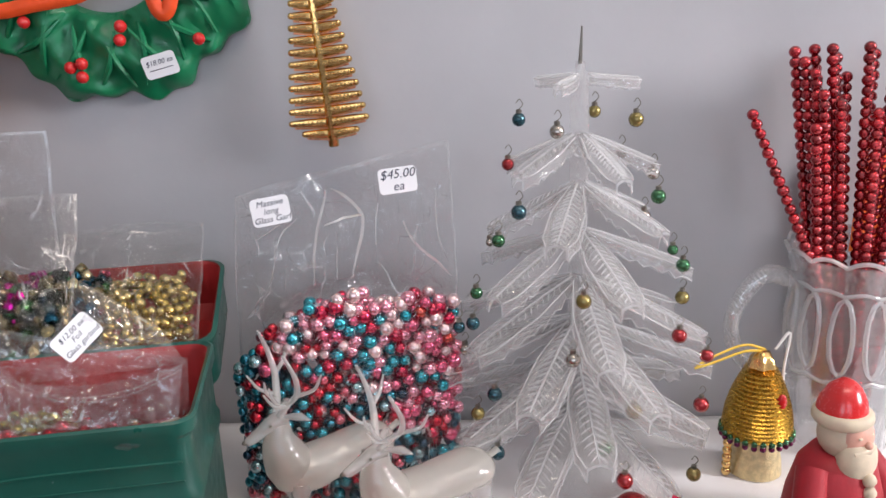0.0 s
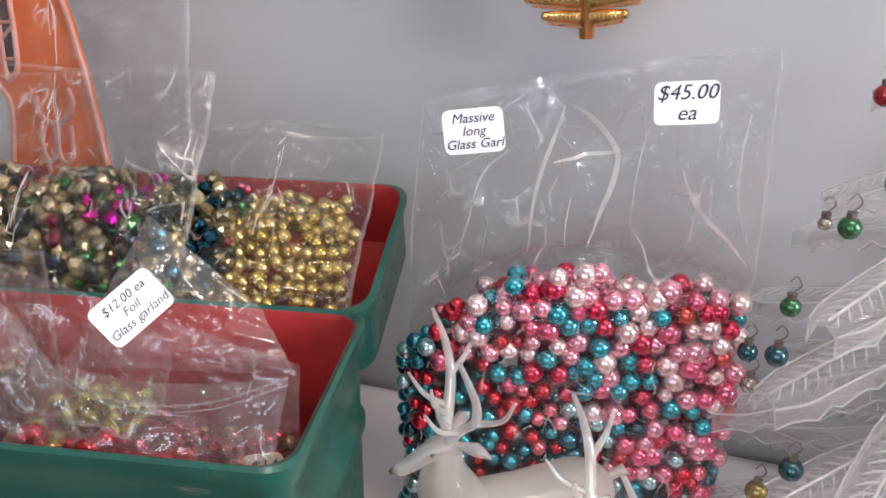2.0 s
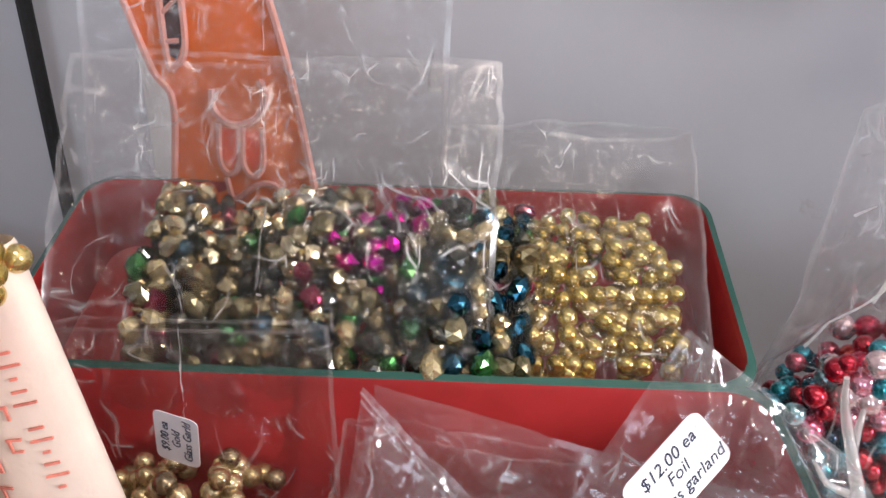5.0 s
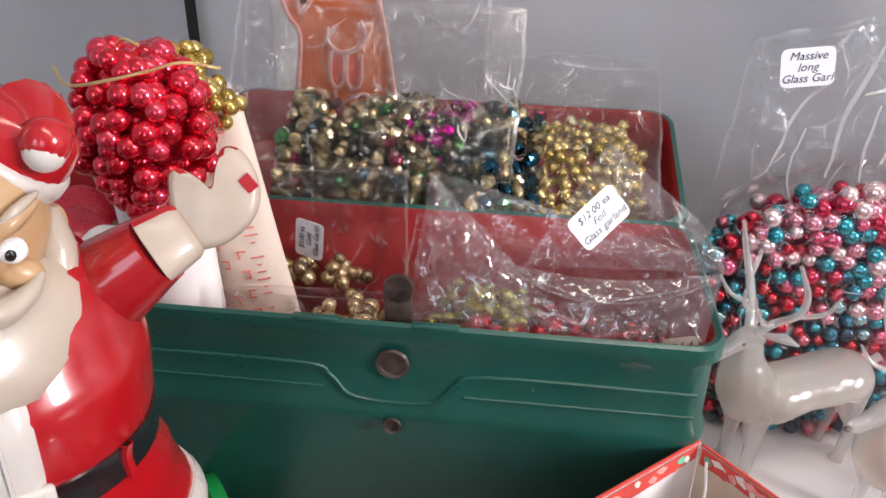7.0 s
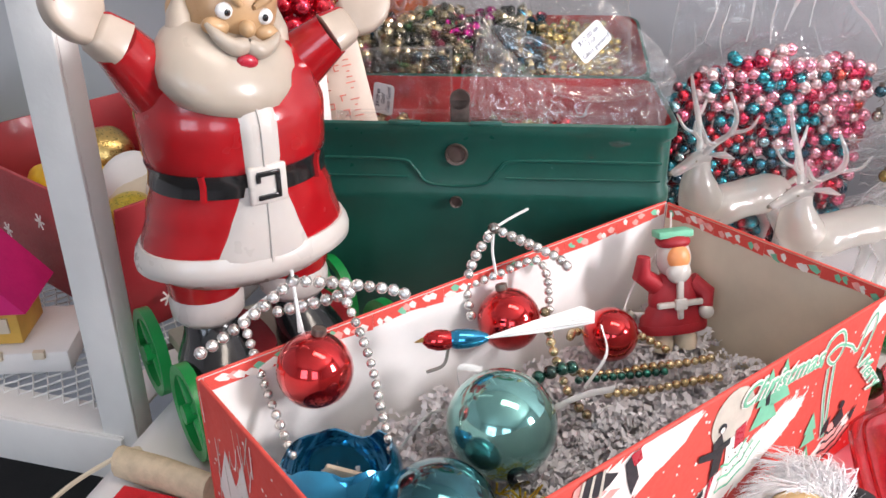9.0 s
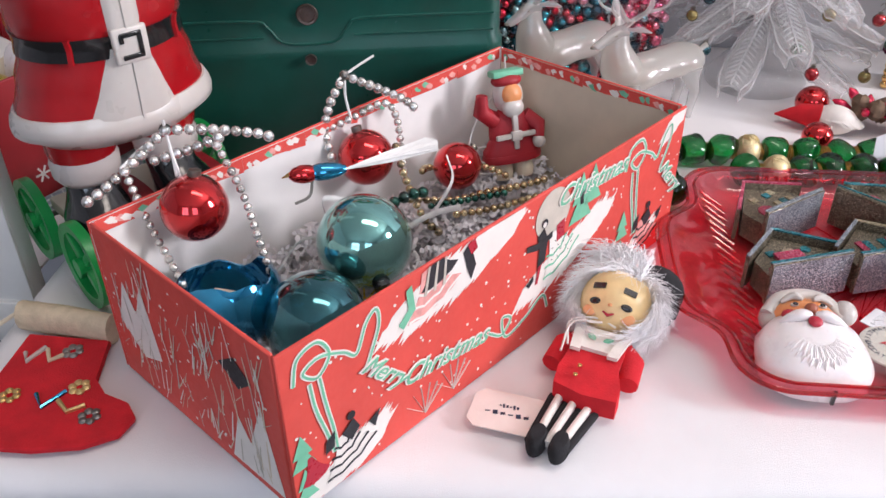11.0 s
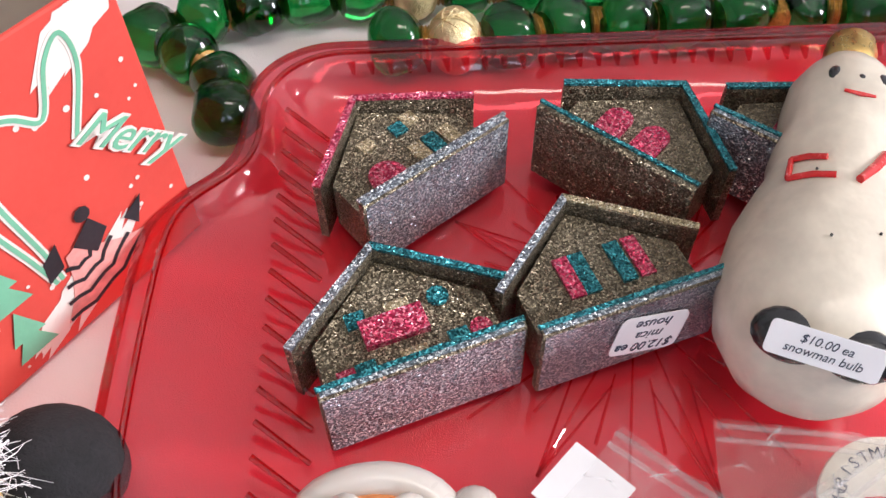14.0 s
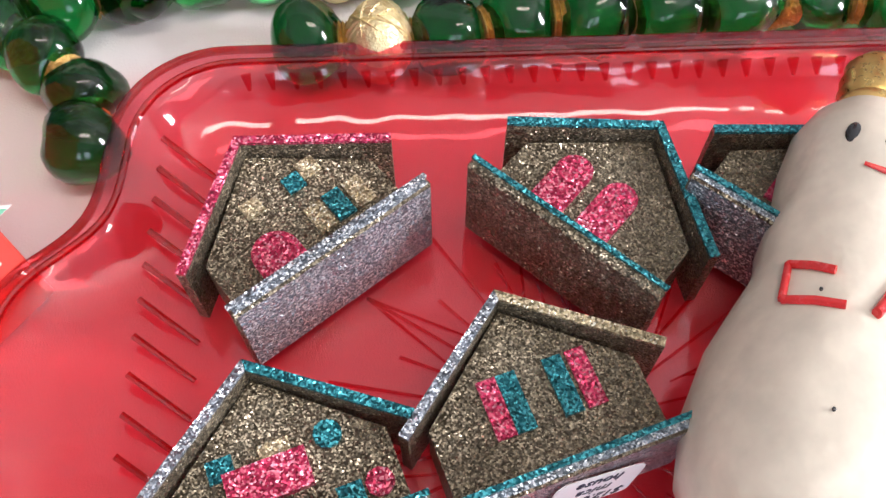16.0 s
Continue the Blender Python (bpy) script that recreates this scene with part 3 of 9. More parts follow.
def string_of(parent, me, pts, step, name="bead", jitter=0.0, seed=1):
    """Beads threaded along a line at even steps."""
    rnd = random.Random(seed)
    P = [Vector(p) for p in pts]
    left, out = 0.0, []
    for a, b in zip(P, P[1:]):
        d = (b - a).length
        t = left
        while t < d:
            out.append(a.lerp(b, t / d))
            t += step
        left = t - d
    for p in out:
        q = p + Vector([rnd.uniform(-jitter, jitter) for _ in range(3)])
        hung(name, me, parent, "", Matrix.LocRotScale(q, Euler([rnd.uniform(0, 6) for _ in range(3)]), [1 + rnd.uniform(-0.08, 0.08)] * 3))
    return out

# ---- the room and the table ----
X0, X1, Y0, Y1, ZC = ROOM
TOP = 0.75


def structure(name, bm, mat, label, category):
    return tagged(part(name, bm, mat), label, category, kind="structure")


bm = B()
box(bm, (X1 - X0, Y1 - Y0, 0.1), pose((X0 + X1) / 2, (Y0 + Y1) / 2, -0.05))
structure("floor", bm, FLOORM, "dark worn wooden shop floor", "floor")
bm = B()
box(bm, (X1 - X0, Y1 - Y0, 0.1), pose((X0 + X1) / 2, (Y0 + Y1) / 2, ZC + 0.05))
structure("ceiling", bm, CEIL, "plain off-white ceiling", "ceiling")
bm = B()
box(bm, (X1 - X0 + 0.3, 0.12, ZC + 0.2), pose((X0 + X1) / 2, Y1 + 0.06, ZC / 2))
structure("wall_north", bm, WALL, "cool grey painted wall behind the table", "wall")
bm = B()
box(bm, (0.12, Y1 - Y0 + 0.1, ZC + 0.2), pose(X0 - 0.06, (Y0 + Y1) / 2 - 0.05, ZC / 2))
structure("wall_west", bm, WALL, "plain grey painted side wall", "wall")


def wall_with_openings(name, length, openings, m):
    """A wall along local x with holes (x centre, width, z0, z1)."""
    bm, x, t = B(), -length / 2, 0.12
    for cx, w, z0, z1 in openings:
        a, b = cx - w / 2, cx + w / 2
        box(bm, (a - x, t, ZC + 0.2), m @ pose((x + a) / 2, 0, ZC / 2))
        box(bm, (w, t, z0 + 0.1), m @ pose(cx, 0, (z0 - 0.1) / 2))
        box(bm, (w, t, ZC + 0.1 - z1), m @ pose(cx, 0, (ZC + 0.1 + z1) / 2))
        x = b
    box(bm, (length / 2 - x, t, ZC + 0.2), m @ pose((x + length / 2) / 2, 0, ZC / 2))
    structure(name, bm, WALL, "grey painted wall with a window opening", "wall")


def window(name, w, h, m, nx=2, ny=2):
    win = tagged(new(name), "white painted sash window with small panes", "window", kind="structure")
    win.matrix_basis = m
    for sx in (-1, 1):
        bm = B()
        box(bm, (0.05, 0.07, h), pose(sx * (w / 2 - 0.025), 0, 0), bevel=0.004)
        part("window_frame", bm, FRAMEW, win)
    for sz in (-1, 1):
        bm = B()
        box(bm, (w - 0.1, 0.07, 0.05), pose(0, 0, sz * (h / 2 - 0.025)), bevel=0.004)
        part("window_frame", bm, FRAMEW, win)
    for k in range(1, nx):
        bm = B()
        box(bm, (0.035, 0.05, h - 0.1), pose(-w / 2 + w * k / nx, 0, 0), bevel=0.003)
        part("mullion", bm, FRAMEW, win)
    for k in range(1, ny):
        bm = B()
        box(bm, (w - 0.1, 0.04, 0.035), pose(0, 0, -h / 2 + h * k / ny), bevel=0.003)
        part("mullion", bm, FRAMEW, win)


wall_with_openings("wall_south", X1 - X0 + 0.24, [(-0.75, 1.0, 1.1, 2.4), (0.85, 1.0, 1.1, 2.4)], pose(0, Y0 - 0.06, 0))
window("window_1", 1.0, 1.3, pose(-0.75, Y0 - 0.02, 1.75))
window("window_2", 1.0, 1.3, pose(0.85, Y0 - 0.02, 1.75))
EAST = pose(X1 + 0.06, (Y0 + Y1) / 2, 0, 0, 0, -90)
wall_with_openings("wall_east", Y1 - Y0, [(-0.7225, 0.54, 1.24, 2.16)], EAST)
window("window_3", 0.54, 0.92, pose(X1 + 0.02, -0.10, 1.7, 0, 0, -90), 1, 1)

lamp = thing("ceiling_lamp", "white fluorescent ceiling lamp with open diffuser", "lamp", pose(0.35, 0.0, ZC - 0.04))
bm = B()
box(bm, (1.2, 0.34, 0.06), pose(0, 0, 0.01), bevel=0.01)
part("housing", bm, FRAMEW, lamp)

table = thing("display_table", "long folding table under a white cloth", "table", pose(0.25, 0.425, 0))
bm = B()
box(bm, (1.38, 0.56, 0.03), pose(0.0, 0.030, TOP - 0.022), bevel=0.004)
part("tabletop", bm, CARD_TAN, table)
for sx in (-1, 1):
    for sy in (-1, 1):
        bm = B()
        tube(bm, [(sx * 0.62, sy * 0.26, 0), (sx * 0.62, sy * 0.26, TOP - 0.04)], 0.016)
        part("leg", bm, STEEL, table)

# the cloth: flat on top, with a soft fold at the front and falling in slow waves
TX0, TX1, TY0, TY1 = -0.452, 0.95, 0.122, 0.748


def cloth_at(u, v):
    x = TX0 + (TX1 - TX0) * u
    s = v * (0.45 + TY1 - TY0)
    drop, r = 0.45, 0.018
    lip = TY0 + 0.05 * x + 0.0015 * math.sin(x * 17)
    if s < drop:
        z = TOP - 0.006 - (drop - s)
        w = (drop - s) / drop
        y = lip - 0.004 + 0.016 * w * math.sin(x * 21 + 1.0) + 0.008 * w * math.sin(x * 47) - 0.075 * w ** 1.5
    else:
        q = s - drop
        y = lip + q * (TY1 - lip) / (TY1 - TY0)
        z = TOP - 0.006 * math.exp(-q / 0.006)
        z += 0.0012 * noise.noise(Vector((x * 7, y * 9, 0))) * min(1, q * 30) - 0.001
    return Vector((x, y, z))


bm = B()
film(bm, 150, 120, cloth_at)
cloth = tagged(part("tablecloth", bm, CLOTH, sharp=80), "white cotton tablecloth hanging over the table's front", "tablecloth")
so = cloth.modifiers.new("thick", "SOLIDIFY")
so.thickness, so.offset = 0.0015, -1

# ---- along the wall ----
def wreath():
    w = thing("wreath", "moulded green vinyl holly wreath hung on the wall", "wreath", pose(-0.283, 0.752, 1.190))
    bm = B()
    nseg, nring = 180, 36

    def at(a, b):
        wave = 0.005 * math.sin(a * 9) + 0.003 * math.sin(a * 23 + 1)
        ro, ri = 0.128 + wave, 0.055
        mid, half = (ro + ri) / 2, (ro - ri) / 2
        h = 0.016 * (1 - abs(math.cos(b)) ** 3) ** 0.5 if math.sin(b) > 0 else 0.0
        rr = mid + half * math.cos(b)
        leaf = 0.010 * abs(noise.noise(Vector((a * 5 + rr * 30, rr * 45, 1)))) + 0.004 * math.sin(a * 9 - rr * 120)
        return Vector((rr * math.cos(a), -h - (leaf if math.sin(b) > 0.3 else 0) - 0.001, rr * math.sin(a)))

    rings(bm, [[at(2 * math.pi * i / nseg, 2 * math.pi * j / nring) for j in range(nring)] for i in range(nseg + 1)], caps=False)
    part("leaf_ring", bm, WREATH, w, "embossed holly leaves")
    for k in range(16):
        a = radians(200 + k * 9.5)
        r0, r1 = 0.070, 0.118
        a2 = a + (0.22 if k % 2 else -0.20)
        pts = curve_pts([(r0 * math.cos(a), -0.018, r0 * math.sin(a)), ((r0 + r1) / 2 * math.cos((a + a2) / 2 + 0.03), -0.0225, (r0 + r1) / 2 * math.sin((a + a2) / 2 + 0.03)), (r1 * math.cos(a2), -0.014, r1 * math.sin(a2))], 5)
        bm = B()
        tube(bm, pts, [0.0012 + 0.0016 * math.sin(math.pi * i / (len(pts) - 1)) for i in range(len(pts))], 6)
        part("leaf_vein", bm, WREATH, w)
    berries = [(-0.078, -0.018), (-0.078, -0.018)]
    for x, z in ((-0.064, -0.060), (0.016, -0.066), (0.014, -0.077), (0.080, -0.078), (-0.031, -0.098), (-0.021, -0.095), (-0.022, -0.106)):
        bm = B()
        ball(bm, (x, -0.024, z), 0.0052, seg=14, rings=9)
        part("berry", bm, BERRY, w, "small red berry")
    stick_on(w, 0.029, 0.019, facing((0.046, -0.026, -0.098), (0.05, -1, -0.1)) @ pose(0, 0, 0, 0, 0, 14), ["$18.00 ea", "#"], size=0.006)
    # loops of a script word lying over the wreath, only their feet in sight
    for pts in ([(-0.125, -0.030), (-0.09, -0.050), (-0.05, -0.046), (-0.012, -0.040), (0.0, -0.030)], [(0.042, 0.0), (0.047, -0.044), (0.054, -0.057), (0.062, -0.046), (0.070, 0.0)]):
        bm = B()
        tube(bm, curve_pts([(x, -0.028, z) for x, z in pts], 6), 0.0062, 8, flat=0.5)
        part("script_loop", bm, ORANGE_RED, w, "orange plastic script loop")


wreath()


def gold_tree():
    g = thing("gold_tree_topper", "gold plated metal tree decoration hung on the wall", "decoration", pose(-0.098, 0.734, 1.019, 0, -4.5, 0))
    bm = B()
    box(bm, (0.0085, 0.006, 0.19), pose(0, -0.004, 0.095), bevel=0.0015)
    part("trunk", bm, GOLD, g)
    for k in range(18):
        z = 0.012 + k * 0.0096
        half = (0.022 if k == 0 else 0.0330) - 0.00150 * k
        for s in (-1, 1):
            bm = B()
            pts = [(s * (0.003 + (half - 0.003) * t), -0.008 - 0.003 * t, z + 0.002 * t) for t in (0, 0.5, 1)]
            tube(bm, pts, [0.0042, 0.0038, 0.0026], 8, flat=0.8)
            ball(bm, (s * half, -0.011, z + 0.002), 0.0027, seg=8, rings=6)
            for j in range(7):
                x = s * (0.006 + (half - 0.009) * j / 6)
                ball(bm, (x, -0.0135, z + 0.0015), 0.0013, seg=6, rings=4)
            part("branch", bm, GOLD, g)
            bm = B()
            tube(bm, [(s * 0.002, -0.006, z - 0.005), (s * half * 0.95, -0.008, z - 0.002)], 0.0011, 6)
            part("rib", bm, ROSE_GOLD, g)


gold_tree()


def mini_ball(x, y, z, r, mat, parent=None):
    """A tiny glass ball on a wire hook."""
    t = thing("mini_ornament", MINI_LABEL[mat.name], "ornament", pose(x, y, z), "balls on the crystal tree")
    bm = B()
    ball(bm, (0, 0, 0), r, seg=16, rings=10)
    part("glass_ball", bm, mat, t)
    bm = B()
    lathe(bm, [(0.0022, r * 0.9), (0.0022, r + 0.002), (0.0005, r + 0.0025)], 8)
    part("cap", bm, WIRE, t)
    bm = B()
    tube(bm, curve_pts([(0, 0, r + 0.002), (0.003, 0, r + 0.006), (0.0005, 0, r + 0.010), (-0.002, 0, r + 0.007)], 4), 0.0004, 5)
    part("hook", bm, WIRE, t)


MB = {"teal": paint("mini_teal", (0.015, 0.075, 0.10), 0.16, metal=0.6, coat=0.8, scale=150), "olive": paint("mini_olive", (0.26, 0.20, 0.06), 0.2, metal=0.6, coat=0.6, scale=150),
      "green": paint("mini_green", (0.03, 0.14, 0.05), 0.18, metal=0.6, coat=0.8, scale=150), "red": paint("mini_red", (0.36, 0.015, 0.02), 0.15, metal=0.6, coat=0.8, scale=150),
      "silver": paint("mini_silver", (0.45, 0.41, 0.36), 0.16, metal=0.9, coat=0.5, scale=150)}
MINI_LABEL = {"mini_teal": "tiny dark teal glass ball on a wire hook", "mini_olive": "tiny olive gold glass ball on a wire hook", "mini_green": "tiny green glass ball on a wire hook",
              "mini_red": "tiny red glass ball on a wire hook", "mini_silver": "tiny tarnished silver ball on a wire hook"}


def crystal_tree():
    cx, cy = 0.100, 0.655
    t = thing("crystal_tree", "clear pressed plastic Christmas tree with feathered branches", "Christmas tree", pose(cx, cy, TOP))
    bm = B()
    lathe(bm, [(0.048, 0.0), (0.049, 0.004), (0.046, 0.010), (0.036, 0.022), (0.020, 0.034), (0.009, 0.042), (0.008, 0.06)], 40)
    part("base", bm, CRYSTAL, t, "clear domed foot")
    bm = B()
    lathe(bm, [(0.008, 0.06), (0.0075, 0.30), (0.0065, 0.325), (0.009, 0.328), (0.004, 0.334), (0.0035, 0.340)], 14)
    part("trunk", bm, CRYSTAL, t)
    bm = B()
    tube(bm, [(0, 0, 0.338), (0.001, 0, 0.365)], [0.0016, 0.0006], 6)
    part("spike", bm, WIRE, t)

    def frond(L, W, fall):
        """A straight pressed blade: ridged spine, turned-down frilled sides, blunt end."""
        bm = B()
        n = 16
        spine = [Vector((0.006 + (L - 0.006) * k / n, 0, -fall * L * (k / n) * (0.85 + 0.15 * k / n))) for k in range(n + 1)]

        def wide(u):
            return W * (0.34 + 0.56 * min(1, u * 2.4)) * (1 if u < 0.86 else 1 - 2.6 * (u - 0.86))

        for s in (-1, 1):
            rows = []
            for k, a in enumerate(spine):
                u = k / n
                w = wide(u)
                skirt = 0.34 * W * (1 + 0.45 * math.sin(u * 40)) + 0.003
                rows.append([a, a + Vector((0.001, s * w * 0.5, -0.07 * w)), a + Vector((0.002, s * w, -0.26 * w)), a + Vector((0.001, s * w * 1.04, -0.26 * w - skirt))])
            top = [[bm.verts.new(p) for p in r] for r in rows]
            bot = [[bm.verts.new(p - Vector((0, s * 0.0012, 0.0016))) for p in r] for r in rows]
            for k in range(n):
                for j in range(3):
                    bm.faces.new((top[k][j], top[k + 1][j], top[k + 1][j + 1], top[k][j + 1]))
                    bm.faces.new((bot[k][j + 1], bot[k + 1][j + 1], bot[k + 1][j], bot[k][j]))
                bm.faces.new((top[k][3], top[k + 1][3], bot[k + 1][3], bot[k][3])).material_index = 1
            for j in range(3):
                bm.faces.new((top[n][j], top[n][j + 1], bot[n][j + 1], bot[n][j])).material_index = 1
            # short herringbone ridges beside the spine
            for k in range(2, n):
                a, q = rows[k][0], rows[min(n, k + 1)][2]
                lift = Vector((0, 0, 0.0010))
                tube(bm, [a + lift, a.lerp(q, 0.32) + lift * 1.6, a.lerp(q, 0.62) + lift], [0.0004, 0.0008, 0.0003], 5, 1, flat=0.6)
            tube(bm, [r[2] + Vector((0, 0, 0.0005)) for r in rows], 0.0006, 5, 1)
            tube(bm, [r[3] for r in rows], 0.0005, 5, 1)
        tube(bm, [p + Vector((0, 0, 0.001)) for p in spine], [0.0011 - 0.0004 * k / n for k in range(n + 1)], 6, 1)
        return bm

    tiers = [(0.058, 0.108, 0.0165, 0.32, 6, 4), (0.092, 0.106, 0.0165, 0.34, 6, 30), (0.127, 0.104, 0.016, 0.36, 6, 2), (0.162, 0.097, 0.016, 0.38, 6, 33), (0.200, 0.086, 0.015, 0.40, 5, 0),
             (0.237, 0.070, 0.014, 0.40, 5, 36), (0.274, 0.058, 0.012, 0.38, 5, 4), (0.318, 0.044, 0.006, 0.06, 3, 5)]
    for z, L, W, fall, n, turn in tiers:
        first = None
        for k in range(n):
            m = pose(0, 0, z + 0.012, 0, random.uniform(-3, 3), turn + k * 360 / n + random.uniform(-5, 5))
            if first is None:
                first = part("branch", frond(L, W, fall), [CRYSTAL, ETCHED], t, "feathered clear branch", m)
            else:
                hung("branch", first.data, t, "feathered clear branch", m)
    balls = [
        (0.055, 0.660, 1.048, 0.0053, "teal"), (0.081, 0.630, 1.043, 0.0055, "silver"), (0.113, 0.670, 1.051, 0.0050, "olive"), (0.141, 0.650, 1.047, 0.0058, "olive"),
        (0.046, 0.650, 1.016, 0.0049, "red"), (0.052, 0.610, 0.989, 0.0058, "teal"), (0.037, 0.610, 0.968, 0.0051, "green"), (0.031, 0.640, 0.958, 0.0033, "silver"),
        (0.020, 0.610, 0.928, 0.0048, "green"), (0.006, 0.620, 0.897, 0.0049, "teal"), (0.017, 0.600, 0.908, 0.0052, "teal"), (0.010, 0.630, 0.874, 0.0047, "silver"),
        (0.096, 0.585, 0.929, 0.0058, "olive"), (0.089, 0.585, 0.884, 0.0056, "silver"), (0.032, 0.600, 0.850, 0.0058, "teal"), (0.019, 0.600, 0.834, 0.0054, "olive"),
    ]
    more_balls = [
        (0.033, 0.590, 0.806, 0.0059, "teal"), (0.134, 0.585, 0.842, 0.0062, "olive"), (0.113, 0.585, 0.811, 0.0059, "green"), (0.126, 0.570, 0.793, 0.0063, "red"),
        (0.184, 0.600, 0.779, 0.0058, "olive"), (0.195, 0.630, 0.823, 0.0063, "red"), (0.197, 0.630, 0.865, 0.0057, "red"), (0.168, 0.600, 0.895, 0.0057, "red"),
        (0.181, 0.650, 0.906, 0.0057, "olive"), (0.178, 0.640, 0.936, 0.0055, "green"), (0.179, 0.680, 0.936, 0.0045, "green"), (0.151, 0.610, 0.998, 0.0055, "green"),
        (0.151, 0.660, 0.970, 0.0056, "silver"), (0.157, 0.660, 1.004, 0.0051, "silver"), (0.134, 0.670, 1.018, 0.0043, "silver"),
    ]
    for x, y, z, r, kind in balls + more_balls:
        mini_ball(x, y, z, r, MB[kind])


crystal_tree()

# ---- the green tool box, its lid laid open behind it ----
TB = pose(-0.2935, 0.430, TOP, 0, 0, 10.6)
TBL, TBD, TBH = 0.294, 0.120, 0.158


def toolbox():
    t = thing("tool_box", "old green enamelled steel tool box, open, red inside", "tool box", TB)
    bm = B()
    prof = [(0.004, 0.0), (0.0, 0.004), (0.0, 0.097), (-0.0018, 0.102), (-0.0018, 0.1085), (0.0, 0.113), (0.0, 0.146), (-0.0028, 0.150), (-0.0028, TBH)]
    loops = []
    for inset, z in prof:
        loops.append([(x, y + TBD / 2, z) for x, y in round_rect(TBL - 2 * inset, TBD - 2 * inset, 0.014)])
    rings(bm, loops, 0, caps=False)
    f = bm.faces.new([bm.verts.new(p) for p in loops[0]])
    inner = []
    for inset, z in ((-0.0028, TBH), (-0.0012, TBH + 0.0014), (0.0012, TBH), (0.0022, TBH - 0.004), (0.0022, 0.012)):
        inner.append([(x, y + TBD / 2, z) for x, y in round_rect(TBL - 2 * inset, TBD - 2 * inset, 0.013)])
    rings(bm, inner[:3], 0, caps=False)
    rings(bm, inner[2:], 1, caps=False)
    g = bm.faces.new([bm.verts.new(p) for p in inner[-1]])
    g.material_index = 1
    part("body", bm, [GREEN_TIN, RED_TIN], t, "green outside, red inside")
    # pressed panel line that dips under the lock
    bm = B()
    line = [(-0.140, 0.132), (-0.045, 0.132), (-0.030, 0.126), (-0.018, 0.114), (0.018, 0.114), (0.030, 0.126), (0.045, 0.132), (0.140, 0.132)]
    tube(bm, curve_pts([(x, -0.0004, z) for x, z in line], 5), 0.0011, 6)
    part("pressed_rib", bm, GREEN_TIN, t)
    for a, b in ((-0.140, -0.034), (0.034, 0.140)):
        bm = B()
        tube(bm, [(a, -0.0002, 0.119), (b, -0.0002, 0.119)], 0.0008, 6)
        part("pressed_rib", bm, GREEN_TIN, t)
    for z, r in ((0.136, 0.0075), (0.102, 0.0042)):
        bm = B()
        lathe(bm, [(0.0, -0.001), (r * 0.72, -0.001), (r * 0.8, 0.0012), (r, 0.0016), (r * 1.1, 0.0)], 22, m=pose(0.0, -0.001 if z > 0.12 else -0.0042, z, 90, 0, 0))
        part("lock_plate" if z > 0.12 else "rivet", bm, RUSTY, t, "dull steel lock plate")
    bm = B()
    box(bm, (0.013, 0.003, 0.030), pose(0.002, 0.006, TBH + 0.001), bevel=0.001)
    lathe(bm, [(0.007, -0.0015), (0.007, 0.0015)], 18, m=pose(0.002, 0.006, TBH + 0.015, 90, 0, 0))
    part("hasp", bm, RUSTY, t, "worn steel hasp standing up")
    for x0 in (-0.035, 0.02):
        bm = B()
        box(bm, (0.022, 0.004, 0.0035), pose(x0, -0.0015, TBH + 0.0006), bevel=0.001)
        part("rim_notch", bm, GREEN_TIN, t)
    # lid: a shallow tray hinged at the back edge and tipped up towards the wall
    lid = new("lid")
    lid.parent = t
    lid.matrix_basis = pose(0.0, TBD + 0.004, TBH - 0.002, 13, 0, 0)
    lid["label"] = "open lid, red inside"
    bm = B()
    D, H = 0.118, 0.052
    out = [[(x, y + D / 2, z) for x, y in round_rect(TBL - 2 * i, D - 2 * i, 0.016)] for i, z in ((0.010, -H), (0.002, -H + 0.007), (0.0, -H + 0.012), (0.0, -0.006), (-0.0022, -0.003), (-0.0022, 0.0), (0.001, 0.0012))]
    ins = [[(x, y + D / 2, z) for x, y in round_rect(TBL - 2 * i, D - 2 * i, 0.014)] for i, z in ((0.001, 0.0012), (0.0024, -0.002), (0.0028, -H + 0.012), (0.012, -H + 0.002))]
    rings(bm, out, 0, caps=False)
    bm.faces.new([bm.verts.new(p) for p in out[0]])
    rings(bm, ins, 1, caps=False)
    bm.faces.new([bm.verts.new(p) for p in ins[-1]]).material_index = 1
    part("lid_pan", bm, [GREEN_TIN, RED_TIN], lid)
    for x in (-0.09, 0.09):
        bm = B()
        tube(bm, [(x - 0.014, -0.002, -0.001), (x + 0.014, -0.002, -0.001)], 0.0025, 8)
        part("hinge", bm, STEEL, lid)
    return t


toolbox()


def wrinkle(u, v, s, amp):
    a = noise.noise(Vector((u * 2.1 + s, v * 1.6, s * 1.7)))
    b = abs(noise.noise(Vector((u * 2.6 + 0.8 * v + s, v * 1.1 - s, 4.0))))
    c = abs(noise.noise(Vector((u * 4.0 - 1.5 * v + s, v * 2.2 + s, 9.0))))
    d = noise.voronoi(Vector((u * 3.1 + s, v * 2.7 - s, s * 0.7)))[0]
    return amp * (0.75 * (d[1] - d[0]) + a * 0.55 + 0.40 * noise.noise(Vector((u * 5.5 + s, v * 4.5, s))) + 0.34 * max(0.0, 1 - b / 0.10) ** 2 + 0.20 * max(0.0, 1 - c / 0.08) ** 2)


